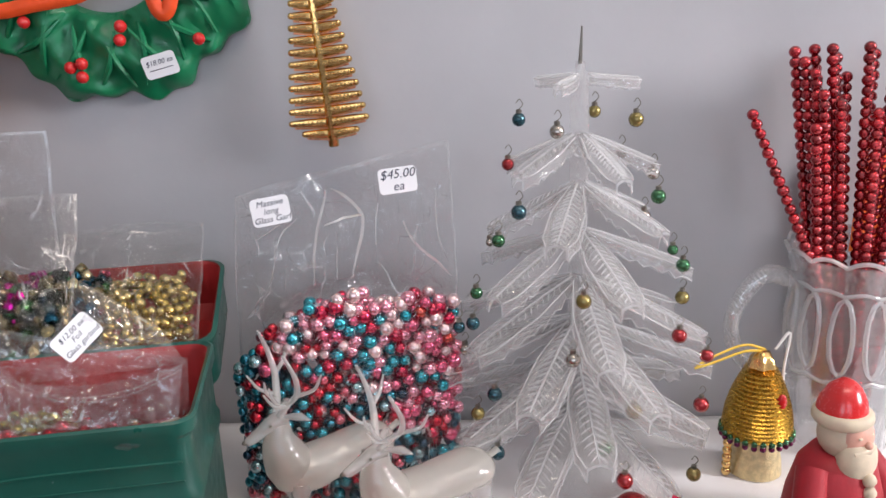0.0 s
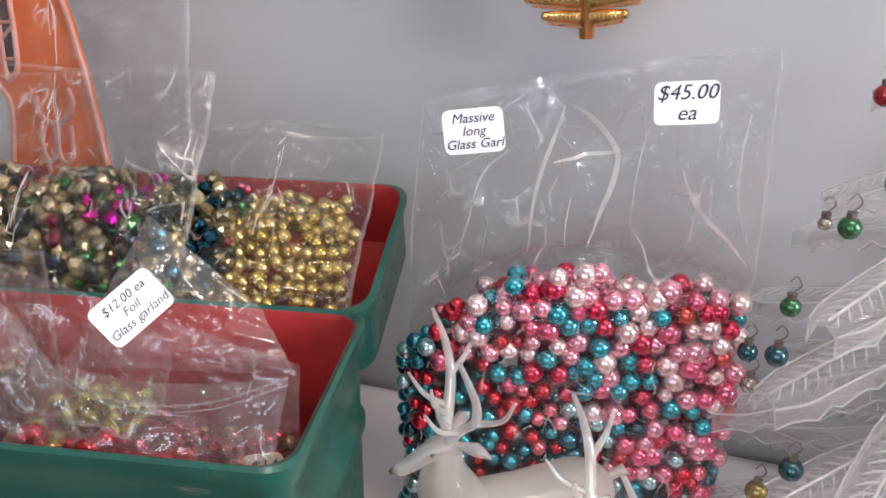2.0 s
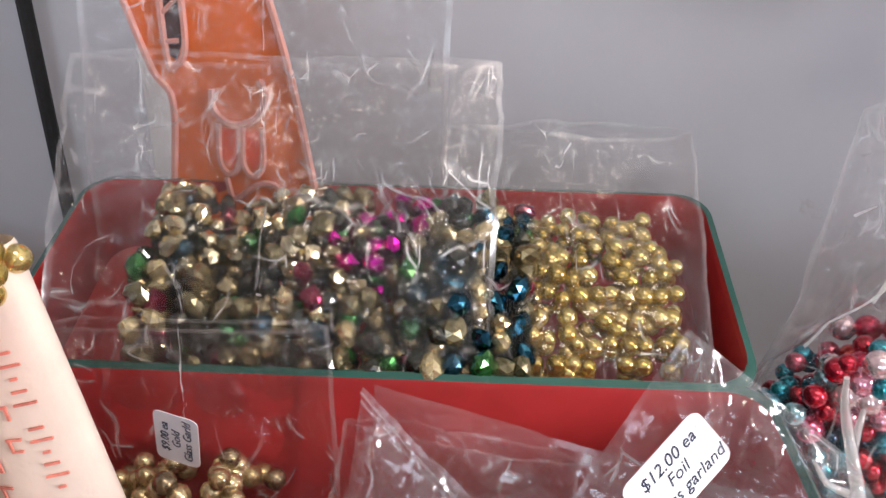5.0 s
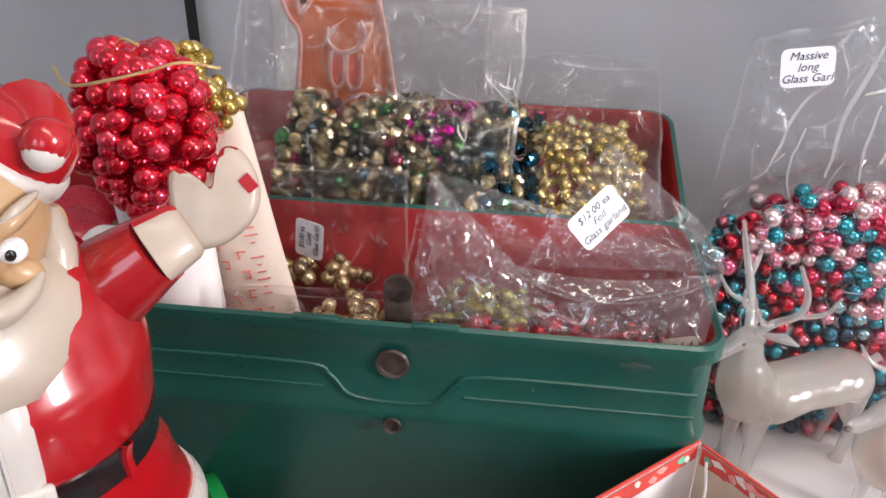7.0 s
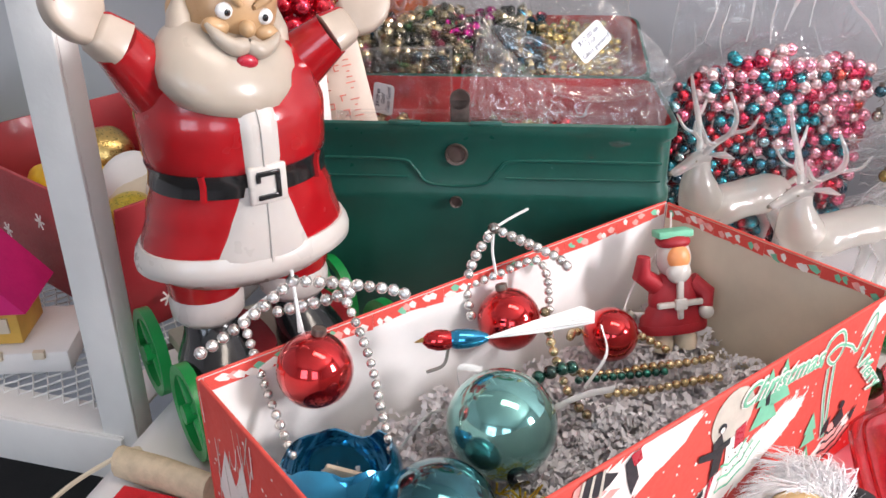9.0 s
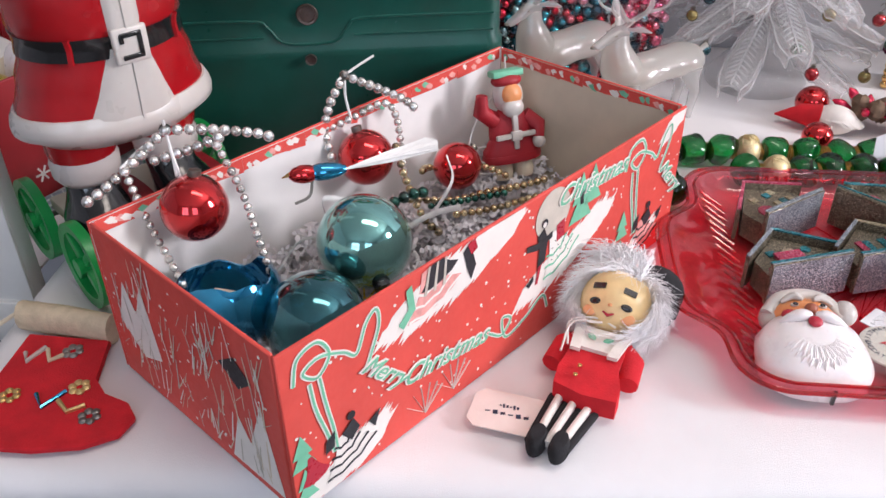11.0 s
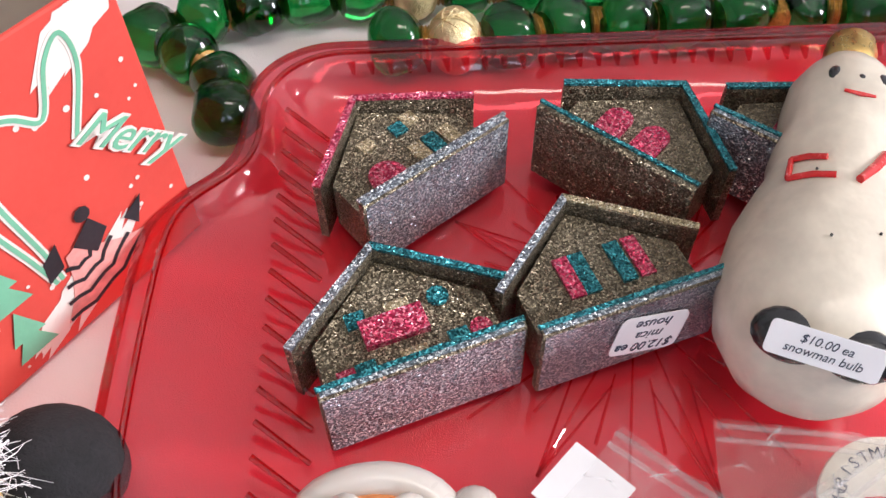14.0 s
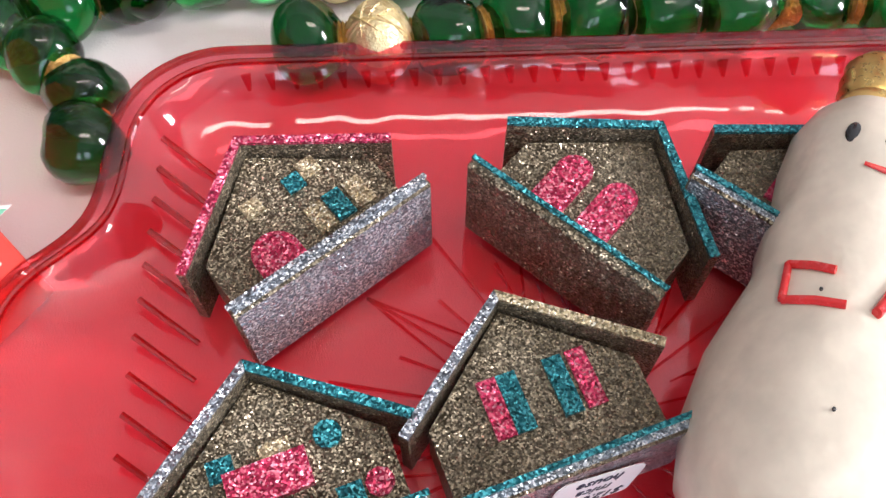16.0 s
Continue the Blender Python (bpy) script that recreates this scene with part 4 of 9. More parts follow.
def bag_film(name, parent, w, h, m, seed, amp=0.006, belly=0.0, gap=0.004, nu=60, nv=54, lean=None, mat=None, squeeze=0.0):
    """A clear bag: two crumpled sheets joined along sides and bottom; local x across, z up, -y towards the viewer."""
    bm = B()
    w_h, front = (w + h) / 2, None
    for side in (-1, 1):
        def at(u, v, side=side):
            edge = min(1, 8 * u, 8 * (1 - u), 8 * v)
            swell = math.sin(math.pi * u) ** 0.6 * belly * max(0.0, min(1.0, (0.72 - v) / 0.35)) * min(1.0, v * 9)
            y = side * (gap * edge + swell) + wrinkle(u, v, seed + side * 0.37, amp) * (0.35 + 0.65 * edge) * (0.45 if belly and v < 0.5 else 1)
            x = (u - 0.5) * w * (1 - squeeze * math.sin(math.pi * min(1, v * 1.1)))
            return Vector((x + 0.3 * wrinkle(v, u, seed + 5, amp), y, v * h))
        if side < 0:
            front = at
        film(bm, nu, nv, at)
        bm.faces.ensure_lookup_table()
        sheet = bm.faces[-nu * nv:]
        for k, f in enumerate(sheet):
            if k % nu in (0, nu - 1) or k >= nu * (nv - 1):
                f.material_index = 1
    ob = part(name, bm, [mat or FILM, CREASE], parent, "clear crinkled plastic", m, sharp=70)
    # white strips just off the front sheet, painted highlights of its creases
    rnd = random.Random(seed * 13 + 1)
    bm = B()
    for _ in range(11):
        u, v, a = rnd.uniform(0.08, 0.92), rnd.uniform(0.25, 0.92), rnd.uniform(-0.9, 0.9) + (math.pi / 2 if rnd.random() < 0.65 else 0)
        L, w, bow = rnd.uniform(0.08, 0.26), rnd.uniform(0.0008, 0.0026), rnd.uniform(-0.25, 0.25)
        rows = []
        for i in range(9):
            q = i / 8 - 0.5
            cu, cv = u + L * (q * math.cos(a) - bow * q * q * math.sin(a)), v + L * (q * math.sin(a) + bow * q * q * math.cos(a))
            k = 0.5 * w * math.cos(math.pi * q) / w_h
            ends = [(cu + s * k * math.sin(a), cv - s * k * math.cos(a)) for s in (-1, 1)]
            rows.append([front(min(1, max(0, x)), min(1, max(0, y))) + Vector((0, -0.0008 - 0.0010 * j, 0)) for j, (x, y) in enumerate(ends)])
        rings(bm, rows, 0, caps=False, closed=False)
    tagged(part("fold_glint", bm, FOLD_GLINT, parent, "white strips painted as glints along film creases", m), kind="stuff")
    return ob


def big_bead_bag():
    M = pose(-0.0835, 0.640, TOP, 0, 0, 11.5)
    t = thing("bag_of_glass_beads", "tall clear plastic bag of red, pink and teal beads", "bead bag", M)
    W = 0.178
    F_ = Vector

    def heap_top(u):
        """Height of the beads across the bag, u from -1 to 1."""
        return 0.120 + 0.054 * min(1.0, max(0.0, (u + 1.0) / 0.72)) ** 0.8 - 0.016 * max(0.0, u - 0.55) / 0.45 + 0.004 * math.sin(u * 9 + 1)

    def sheet(side):
        def at(u, v):
            h = 0.256 + 0.031 * u
            z = v * h
            q = 2 * u - 1
            edge = min(1, 9 * u, 9 * (1 - u), 10 * v + 0.2)
            full = max(0.0, min(1.0, (heap_top(q) + 0.020 - z) / 0.045))
            full = full * full * (3 - 2 * full)
            thick = (0.0285 * full + 0.0035 * (1 - full)) * max(0.0, 1 - abs(q) ** 3.5) ** 0.5 + 0.0008
            bend = -0.017 * (1 - full) * min(1.0, max(0.0, (z - 0.13) / 0.05))
            crumple = wrinkle(u * 1.3, v * 1.5, 3.3 + side * 0.37, 0.0085) * (0.30 + 0.70 * edge) * (1 - 0.78 * full)
            width = W * (1 - 0.115 * v * v)
            return F_(((u - 0.5) * width + 0.004 * v + 0.0022 * wrinkle(v * 2, u * 2, 8.0 + side, 1.0) * v, side * thick + bend + crumple, z + 0.0006))
        return at

    bm = B()
    nu, nv = 96, 104
    for side in (-1, 1):
        film(bm, nu, nv, sheet(side))
        bm.faces.ensure_lookup_table()
        for k, f in enumerate(bm.faces[-nu * nv:]):
            if k % nu in (0, nu - 1) or k >= nu * (nv - 1):
                f.material_index = 1
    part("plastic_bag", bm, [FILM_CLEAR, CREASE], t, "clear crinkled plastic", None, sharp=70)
    front_at = sheet(-1)

    def fold_glint(pts, width):
        """A narrow white strip a little proud of the front sheet, a painted glint along a crease."""
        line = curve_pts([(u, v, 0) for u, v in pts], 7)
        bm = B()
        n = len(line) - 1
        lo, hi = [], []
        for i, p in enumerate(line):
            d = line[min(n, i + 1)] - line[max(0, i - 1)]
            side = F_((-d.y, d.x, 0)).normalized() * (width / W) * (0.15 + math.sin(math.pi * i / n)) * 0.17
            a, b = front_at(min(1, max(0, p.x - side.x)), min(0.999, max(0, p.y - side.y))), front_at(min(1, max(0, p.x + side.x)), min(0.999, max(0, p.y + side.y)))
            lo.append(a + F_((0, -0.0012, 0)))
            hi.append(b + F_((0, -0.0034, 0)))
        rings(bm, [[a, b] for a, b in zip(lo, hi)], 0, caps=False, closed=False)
        part("fold_glint", bm, FOLD_GLINT, t, "white strip painted as a glint along a film crease")

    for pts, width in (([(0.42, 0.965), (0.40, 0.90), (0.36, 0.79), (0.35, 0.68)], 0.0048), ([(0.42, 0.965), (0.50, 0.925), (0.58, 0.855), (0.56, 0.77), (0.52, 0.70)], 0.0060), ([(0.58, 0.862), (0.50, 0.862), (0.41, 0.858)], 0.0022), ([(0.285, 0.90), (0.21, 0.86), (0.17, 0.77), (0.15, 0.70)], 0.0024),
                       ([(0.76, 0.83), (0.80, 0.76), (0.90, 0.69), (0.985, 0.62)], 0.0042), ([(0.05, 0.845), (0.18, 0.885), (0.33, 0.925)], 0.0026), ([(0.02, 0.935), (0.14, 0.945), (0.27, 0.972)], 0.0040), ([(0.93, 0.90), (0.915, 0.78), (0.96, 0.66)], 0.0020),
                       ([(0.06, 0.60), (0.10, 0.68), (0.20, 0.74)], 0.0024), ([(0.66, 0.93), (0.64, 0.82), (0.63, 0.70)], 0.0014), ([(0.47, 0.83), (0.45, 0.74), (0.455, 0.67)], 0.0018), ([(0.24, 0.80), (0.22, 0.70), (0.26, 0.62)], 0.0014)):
        fold_glint(pts, width)
    rnd = random.Random(5)
    front, rest = [], []
    for layer in range(4):
        y0 = -0.0225 + layer * 0.0125
        for j in range(20):
            z = 0.0065 + j * 0.0093
            n = 18
            for i in range(n):
                x = (i - (n - 1) / 2 + (0.5 if (j + layer) % 2 else 0)) * 0.0100
                u = x / (W / 2)
                if z > heap_top(u) - 0.005 * layer or abs(u) > 0.985:
                    continue
                bulge = max(0.0, 1 - abs(u) ** 3.5) ** 0.5
                p = (x + rnd.uniform(-0.0026, 0.0026), y0 * bulge + rnd.uniform(-0.002, 0.002), z + rnd.uniform(-0.0026, 0.0026))
                (front if layer == 0 else rest).append((p, u, z))
    pink = bead_mesh("bead", 0.0056, MIX_BEADS, sub=3)
    teal = bead_mesh("bead", 0.0046, TEAL_BEADS, sub=3)

    def rosy(u, z):
        return z > 0.102 - 0.060 * u + rnd.uniform(-0.030, 0.030)

    for p, u, z in front:
        me = pink if rosy(u, z) else teal
        k = 1.0 + rnd.uniform(-0.20, 0.18)
        hung("bead", me, t, "", Matrix.LocRotScale(p, Euler((rnd.uniform(0, 6), rnd.uniform(0, 6), 0)), (k, k, k)))
    heap("bead_heap", [p for p, u, z in rest if rosy(u, z)], 0.0054, MIX_BEADS_I, t, "pink and red beads deeper in the bag")
    heap("bead_heap", [p for p, u, z in rest if not rosy(u, z)], 0.0047, TEAL_BEADS_I, t, "teal and red beads deeper in the bag")
    for u, v, w, h, lines, size, spin in ((0.172, 0.945, 0.0275, 0.0205, ["Massive", "long", "Glass Garl"], 0.0062, 7), (0.748, 0.938, 0.0280, 0.0190, ["$45.00", "ea"], 0.0094, 4)):
        p = front_at(u, v)
        stick_on(t, w, h, facing(p + F_((0, -0.0085, 0)), (0.02, -1, 0.06)) @ pose(0, 0, 0, 0, 0, spin), lines, size=size)


big_bead_bag()


def in_lid(x, y, z=0.0):
    return pose(0.0, TBD + 0.004, TBH - 0.002, 13, 0, 0) @ Vector((x, y, z))


def bag_on_lid(label, beads, places, m, w, h, seed, extra=()):
    t = thing("bead_bag", label, "bead bag", TB)
    rnd = random.Random(seed)
    near = places[:300]
    for p in near:
        hung("bead", beads[rnd.randrange(len(beads))] if len(beads) > 1 else beads[0], t, "", Matrix.LocRotScale(p, Euler((rnd.uniform(0, 6), rnd.uniform(0, 6), rnd.uniform(0, 6))), [1 + rnd.uniform(-0.15, 0.15)] * 3))
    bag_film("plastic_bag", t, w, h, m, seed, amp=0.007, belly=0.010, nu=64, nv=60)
    return t


def lid_bags():
    rnd = random.Random(3)
    gold = bead_mesh("bead", 0.0041, GOLD_BEADS, sub=3)
    P = []
    for j in range(11):
        for i in range(11):
            x = 0.054 + i * 0.0068 + (0.0037 if j % 2 else 0)
            s = j / 10
            if (x > 0.116 and s > 0.85) or rnd.random() < 0.08:
                continue
            for k in range(2):
                p = in_lid(x + rnd.uniform(-0.002, 0.002), 0.006 + s * 0.088 + rnd.uniform(-0.002, 0.002), -0.030 + 0.030 * s - 0.006 * k + rnd.uniform(-0.003, 0.003) + 0.012 * math.sin(3 * s))
                P.append(p)
    rnd.shuffle(P)
    m = pose(0.0, TBD + 0.004, TBH - 0.002, 13, 0, 0) @ pose(0.080, 0.0, -0.012, -68, 0, 0)
    bag_on_lid("clear bag of gold glass bead garland lying in the open lid", [gold], P, m, 0.112, 0.128, 11)
    # foil and glass nuggets: many-sided, flat on their facets
    kinds = {}
    for q, (key, mat) in enumerate((("mixed", NUGGET), ("magenta", MAGENTA), ("blue", BLUE_FOIL), ("pale", PALE_FOIL))):
        for form in range(2):
            b = B()
            bmesh.ops.create_icosphere(b, subdivisions=2, radius=0.0052)
            for v in b.verts:
                v.co *= 1 + 0.26 * noise.noise(v.co * 300 + Vector((q + 5 * form, 0, 0)))
                v.co.z *= 0.74
            me = bpy.data.meshes.new("nugget")
            b.to_mesh(me)
            b.free()
            me.materials.append(mat)
            kinds[key, form] = me
    P = []
    for j in range(9):
        for i in range(19):
            x = -0.092 + i * 0.0084
            s = j / 8
            lump = 0.5 + 0.5 * math.sin(i * 0.9 + 1)
            for k in range(2):
                P.append((in_lid(x + rnd.uniform(-0.003, 0.003), 0.004 + s * 0.076 + rnd.uniform(-0.003, 0.003), 0.004 + 0.034 * math.sin(math.pi * (0.10 + 0.55 * s)) * (0.75 + 0.25 * lump) - 0.010 * k + rnd.uniform(-0.003, 0.003) - 0.012), x, s, k))
    P.sort(key=lambda p: p[3])
    t = thing("bead_bag", "clear bag of gold and dark foil nuggets in the lid", "bead bag", TB)
    for p, x, s, k in P[:300]:
        key = "mixed"
        if abs(x - 0.006 + 0.02 * (1 - s)) < 0.018 and s > 0.45 and rnd.random() < 0.4:
            key = "magenta"
        elif x > 0.032 and rnd.random() < 0.36:
            key = "blue"
        elif x < -0.018 and s > 0.4 and rnd.random() < 0.5:
            key = "pale"
        hung("nugget", kinds[key, rnd.randrange(2)], t, "", Matrix.LocRotScale(p, Euler((rnd.uniform(0, 6), rnd.uniform(0, 6), rnd.uniform(0, 6))), [1 + rnd.uniform(-0.2, 0.2)] * 3))
    deep = [p - Vector((0, -0.002, 0.007)) for p, x, s, k in P] + [p - Vector((0, -0.004, 0.013)) for p, x, s, k in P if k]
    heap("nugget_heap", deep, 0.0056, NUGGET_DEEP, t, "dark nuggets deeper in the bag", sub=1, squash=0.75)
    m = pose(0.0, TBD + 0.004, TBH - 0.002, 13, 0, 0) @ pose(-0.042, -0.002, -0.010, -50, 0, 0)
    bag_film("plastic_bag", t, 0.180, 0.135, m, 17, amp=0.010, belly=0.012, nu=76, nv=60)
    t = thing("empty_plastic_bag", "loose clear plastic bag standing up against the wall", "plastic bag", TB)
    bag_film("plastic_bag", t, 0.16, 0.140, pose(-0.055, TBD + 0.085, TBH + 0.006, -10, 1, 0), 31, amp=0.007, nu=60, nv=56)


lid_bags()


def tag_frame(centre, along, up):
    """A sticker's frame from its reading direction and its top, given in the room."""
    x = Vector(along).normalized()
    y = (Vector(up) - x * Vector(up).dot(x)).normalized()
    z = x.cross(y)
    return TB.inverted() @ (Matrix.Translation(centre) @ Matrix((x, y, z)).transposed().to_4x4())


TAG12 = tag_frame((-0.2098, 0.4618, 0.9606), (0.0137, 0.0145, 0.0135), (-0.0096, -0.0014, 0.0116))
TAG9 = tag_frame((-0.3735, 0.5120, 0.8960), (0.004, -0.004, 0.024), (-0.013, 0.0, 0.002))


def zip_tent(t):
    """A zip bag pushed open into two peaks, its zip sagging between them."""
    back = TB.inverted()
    quads = (((-0.294, 0.446, 0.892), (-0.226, 0.448, 0.892), (-0.243, 0.455, 0.935), (-0.286, 0.462, 0.971)),
             ((-0.232, 0.446, 0.890), (-0.158, 0.456, 0.894), (-0.154, 0.472, 0.938), (-0.243, 0.456, 0.934)),
             ((-0.290, 0.474, 0.892), (-0.158, 0.482, 0.894), (-0.153, 0.478, 0.939), (-0.284, 0.465, 0.970)),
             ((-0.240, 0.457, 0.934), (-0.152, 0.474, 0.937), (-0.168, 0.480, 0.958), (-0.211, 0.480, 0.989)))
    for q, quad in enumerate(quads):
        a, b, c, d = (Vector(p) for p in quad)
        out = (b - a).cross(d - a).normalized()

        def at(u, v):
            p = a.lerp(b, u).lerp(d.lerp(c, u), v)
            edge = min(1, 5 * u, 5 * (1 - u), 5 * v, 5 * (1 - v))
            sag = -0.006 * math.sin(math.pi * u) * v if q == 1 else 0.0
            return back @ (p + out * (wrinkle(u * 1.2, v * 1.2, 60 + 3 * q, 0.006) * (0.3 + 0.7 * edge) + 0.004 * edge) + Vector((0, 0, sag)))

        bm = B()
        film(bm, 48, 44, at)
        bm.faces.ensure_lookup_table()
        for k, f in enumerate(bm.faces):
            if k % 48 in (0, 47) or k >= 48 * 43:
                f.material_index = 1
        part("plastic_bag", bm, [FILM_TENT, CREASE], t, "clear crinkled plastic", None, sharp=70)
    for k in (0.0, 0.0028):
        bm = B()
        pts = [(-0.286, 0.4605, 0.9705), (-0.264, 0.4565, 0.949), (-0.243, 0.4535, 0.934), (-0.214, 0.4520, 0.9265), (-0.182, 0.4600, 0.9275), (-0.154, 0.4705, 0.9375)]
        tube(bm, curve_pts([back @ (Vector(p) - Vector((0, 0, k))) for p in pts], 6), 0.0005, 6, flat=0.6)
        part("zip_strip", bm, CREASE, t, "clear raised zip strip")


def body_bags():
    rnd = random.Random(9)
    lime = beads_mat("lime_gold_beads", [(0.0, (0.50, 0.44, 0.06)), (0.5, (0.36, 0.34, 0.05)), (0.8, (0.62, 0.56, 0.16))])
    green_gold = bead_mesh("bead", 0.0040, lime)
    deep = beads_mat("deep_red_beads", [(0.0, (0.50, 0.008, 0.02)), (0.45, (0.34, 0.006, 0.015)), (0.75, (0.58, 0.02, 0.04)), (0.9, (0.30, 0.16, 0.05))])
    red = bead_mesh("bead", 0.0041, deep)
    amber = bead_mesh("bead", 0.0044, GOLDISH_BEADS)

    def pile(label, me, x0, x1, y0, y1, z, n, film_m, w, h, seed, sticker=None, amp=0.006, squeeze=0.0, tent=False):
        t = thing("bead_bag", label, "bead bag", TB)
        for _ in range(n):
            x, y = rnd.uniform(x0, x1), rnd.uniform(y0, y1)
            zz = z + 0.016 * math.sin(math.pi * (x - x0) / (x1 - x0)) * rnd.uniform(0.2, 1) + rnd.uniform(-0.004, 0.004)
            hung("bead", me, t, "", Matrix.LocRotScale((x, y, zz), Euler((rnd.uniform(0, 6), rnd.uniform(0, 6), 0)), [1 + rnd.uniform(-0.1, 0.12)] * 3))
        if tent:
            zip_tent(t)
        else:
            bag_film("plastic_bag", t, w, h, film_m, seed, amp=amp, belly=0.006, squeeze=squeeze)
        if sticker:
            sm, lines, size = sticker
            stick_on(t, 0.0265, 0.0170, sm, lines, size=size)
        return t

    pile("clear bag of small red glass beads in the tool box", red, 0.040, 0.132, 0.012, 0.060, 0.122, 150, pose(0.075, 0.045, 0.115, -28, 0, 0), 0.125, 0.100, 41,
         (TAG12, ["$12.00 ea", "Foil", "Glass garland"], 0.0046), tent=True)
    t = thing("price_tag", "small tan card tag with handwriting among the red beads", "price tag", TB)
    stick_on(t, 0.017, 0.017, tag_frame((-0.1655, 0.4690, 0.8935), (0.02, 0.004, 0.005), (-0.005, 0.003, 0.014)), ["$14", "#"], name="card", size=0.0072, sheet=CARD_TAN)
    pile("clear bag of yellow green glass beads in the tool box", green_gold, 0.006, 0.070, 0.022, 0.075, 0.124, 90, pose(0.028, 0.055, 0.115, -10, 10, 0), 0.075, 0.062, 43, amp=0.006)
    pile("flat clear bag of amber beads along the tool box front", amber, -0.050, 0.000, 0.010, 0.040, 0.128, 46, pose(-0.02, 0.012, 0.110, -4, 0, 2), 0.13, 0.052, 45, amp=0.002)
    pile("flat clear bag of red beads along the tool box front", red, 0.02, 0.10, 0.006, 0.016, 0.140, 60, pose(0.065, 0.010, 0.112, -3, 0, 3), 0.12, 0.048, 47, amp=0.002)
    pile("clear bag with a gold garland sticker against the tool box back", amber, -0.10, -0.03, 0.085, 0.112, 0.115, 40, pose(-0.062, 0.106, 0.100, -6, -2, 0), 0.108, 0.082, 49,
         (TAG9, ["$9.00 ea", "Gold", "Glass Garld"], 0.0046), amp=0.003)


body_bags()


def paper_rolls():
    for a, b, r, flat, printed in (((-0.411, 0.446, 0.80), (-0.4125, 0.437, 0.955), 0.0225, 0.8, False), ((-0.367, 0.466, 0.80), (-0.410, 0.472, 0.987), 0.0238, 0.42, True)):
        a, b = Vector(a), Vector(b)
        t = thing("paper_roll", "old paper candle sleeve with faded red print" if printed else "plain cream paper sleeve standing in the tool box", "paper roll", facing(a, b - a, (0, 1, 0)))
        L = (b - a).length
        bm = B()
        lathe(bm, [(r * 0.98, 0), (r, 0.002), (r, L * 0.5), (r, L - 0.001), (r * 0.985, L), (r * 0.94, L - 0.002), (r * 0.92, 0.004)], 28, sx=1.0, sy=flat, wob=lambda q, z: 1 + 0.030 * math.sin(3 * q + z * 60) + 0.014 * math.sin(7 * q - z * 110))
        part("sleeve", bm, PAPERM if not printed else SLEEVE, t)
        if printed:
            # columns of faded letters running along the sleeve, and a panel of fine bars
            for k, (off, size, n) in enumerate(((-0.0135, 0.0022, 30), (-0.0040, 0.0050, 13), (0.0065, 0.0050, 12), (0.0145, 0.0020, 32))):
                bb = B()
                for j in range(n):
                    z = L - 0.012 - (L - 0.06) * j / n
                    if (j * 5 + k) % 7 == 6:
                        continue
                    if size > 0.004:
                        box(bb, (size, 0.0005, 0.0008), pose(off, 0, z))
                        box(bb, (0.0008, 0.0005, 0.0042), pose(off + (0.0018 if j % 2 else -0.0016), 0, z - 0.0022))
                        if j % 3:
                            box(bb, (size * 0.7, 0.0005, 0.0007), pose(off, 0, z - 0.0040))
                    else:
                        box(bb, (size + 0.0022 * ((j * 7) % 3), 0.0005, 0.0008), pose(off, 0, z))
                for v in bb.verts:
                    v.co.y += -flat * math.sqrt(max(0, r * r - v.co.x ** 2)) - 0.0009
                part("printed_bar", bb, KRAFT_PRINT, t, "faded red printing")


paper_rolls()


def grapes():
    t = thing("bead_cluster", "bunch of glossy red glass beads hanging over a paper sleeve", "bead garland", pose(-0.4125, 0.433, 0.986))
    rnd = random.Random(4)
    me = bead_mesh("bead", 0.0054, RED_BEADS, sub=3)
    for row in range(8):
        z = 0.031 - 0.0088 * row
        r = 0.029 * (1 - abs((row - 3.6) / 4.6) ** 2.6)
        for ring, n in ((r, 15), (r * 0.55, 8)):
            for k in range(n):
                a = 2 * math.pi * (k + 0.5 * (row % 2)) / n + rnd.uniform(-0.12, 0.12)
                p = (ring * math.cos(a) + rnd.uniform(-0.002, 0.002), ring * math.sin(a) * 0.85, z + rnd.uniform(-0.0022, 0.0022) + 0.003 * math.sin(2 * a + row))
                hung("bead", me, t, "", Matrix.LocRotScale(p, Euler((a, row, 0)), [1 + rnd.uniform(-0.12, 0.12)] * 3))
    for pts in ([(-0.034, -0.010, 0.027), (-0.018, -0.022, 0.024), (0.004, -0.024, 0.029), (0.020, -0.018, 0.033)], [(-0.004, -0.006, 0.036), (0.002, -0.008, 0.042), (0.010, -0.008, 0.040)], [(0.014, -0.012, 0.030), (0.028, -0.006, 0.034), (0.040, 0.004, 0.030)]):
        bm = B()
        tube(bm, curve_pts(pts, 5), 0.0007, 6)
        part("twine", bm, TWINE, t, "thin gold twine")
    t = thing("bead_cluster", "gold glass beads spilling from a printed paper sleeve", "bead garland", pose(-0.405, 0.470, 0.992))
    me = bead_mesh("bead", 0.0042, bpy.data.materials["gold_beads"], sub=3)
    for k in range(40):
        u = k / 39
        a = k * 2.4
        hung("bead", me, t, "", Matrix.LocRotScale((-0.014 + 0.032 * u + 0.003 * math.cos(a), 0.009 * math.sin(a) - 0.004, 0.016 - 0.024 * u * u + 0.006 * math.sin(a * 1.7)), Euler((a, k, 0)), [1] * 3))


grapes()


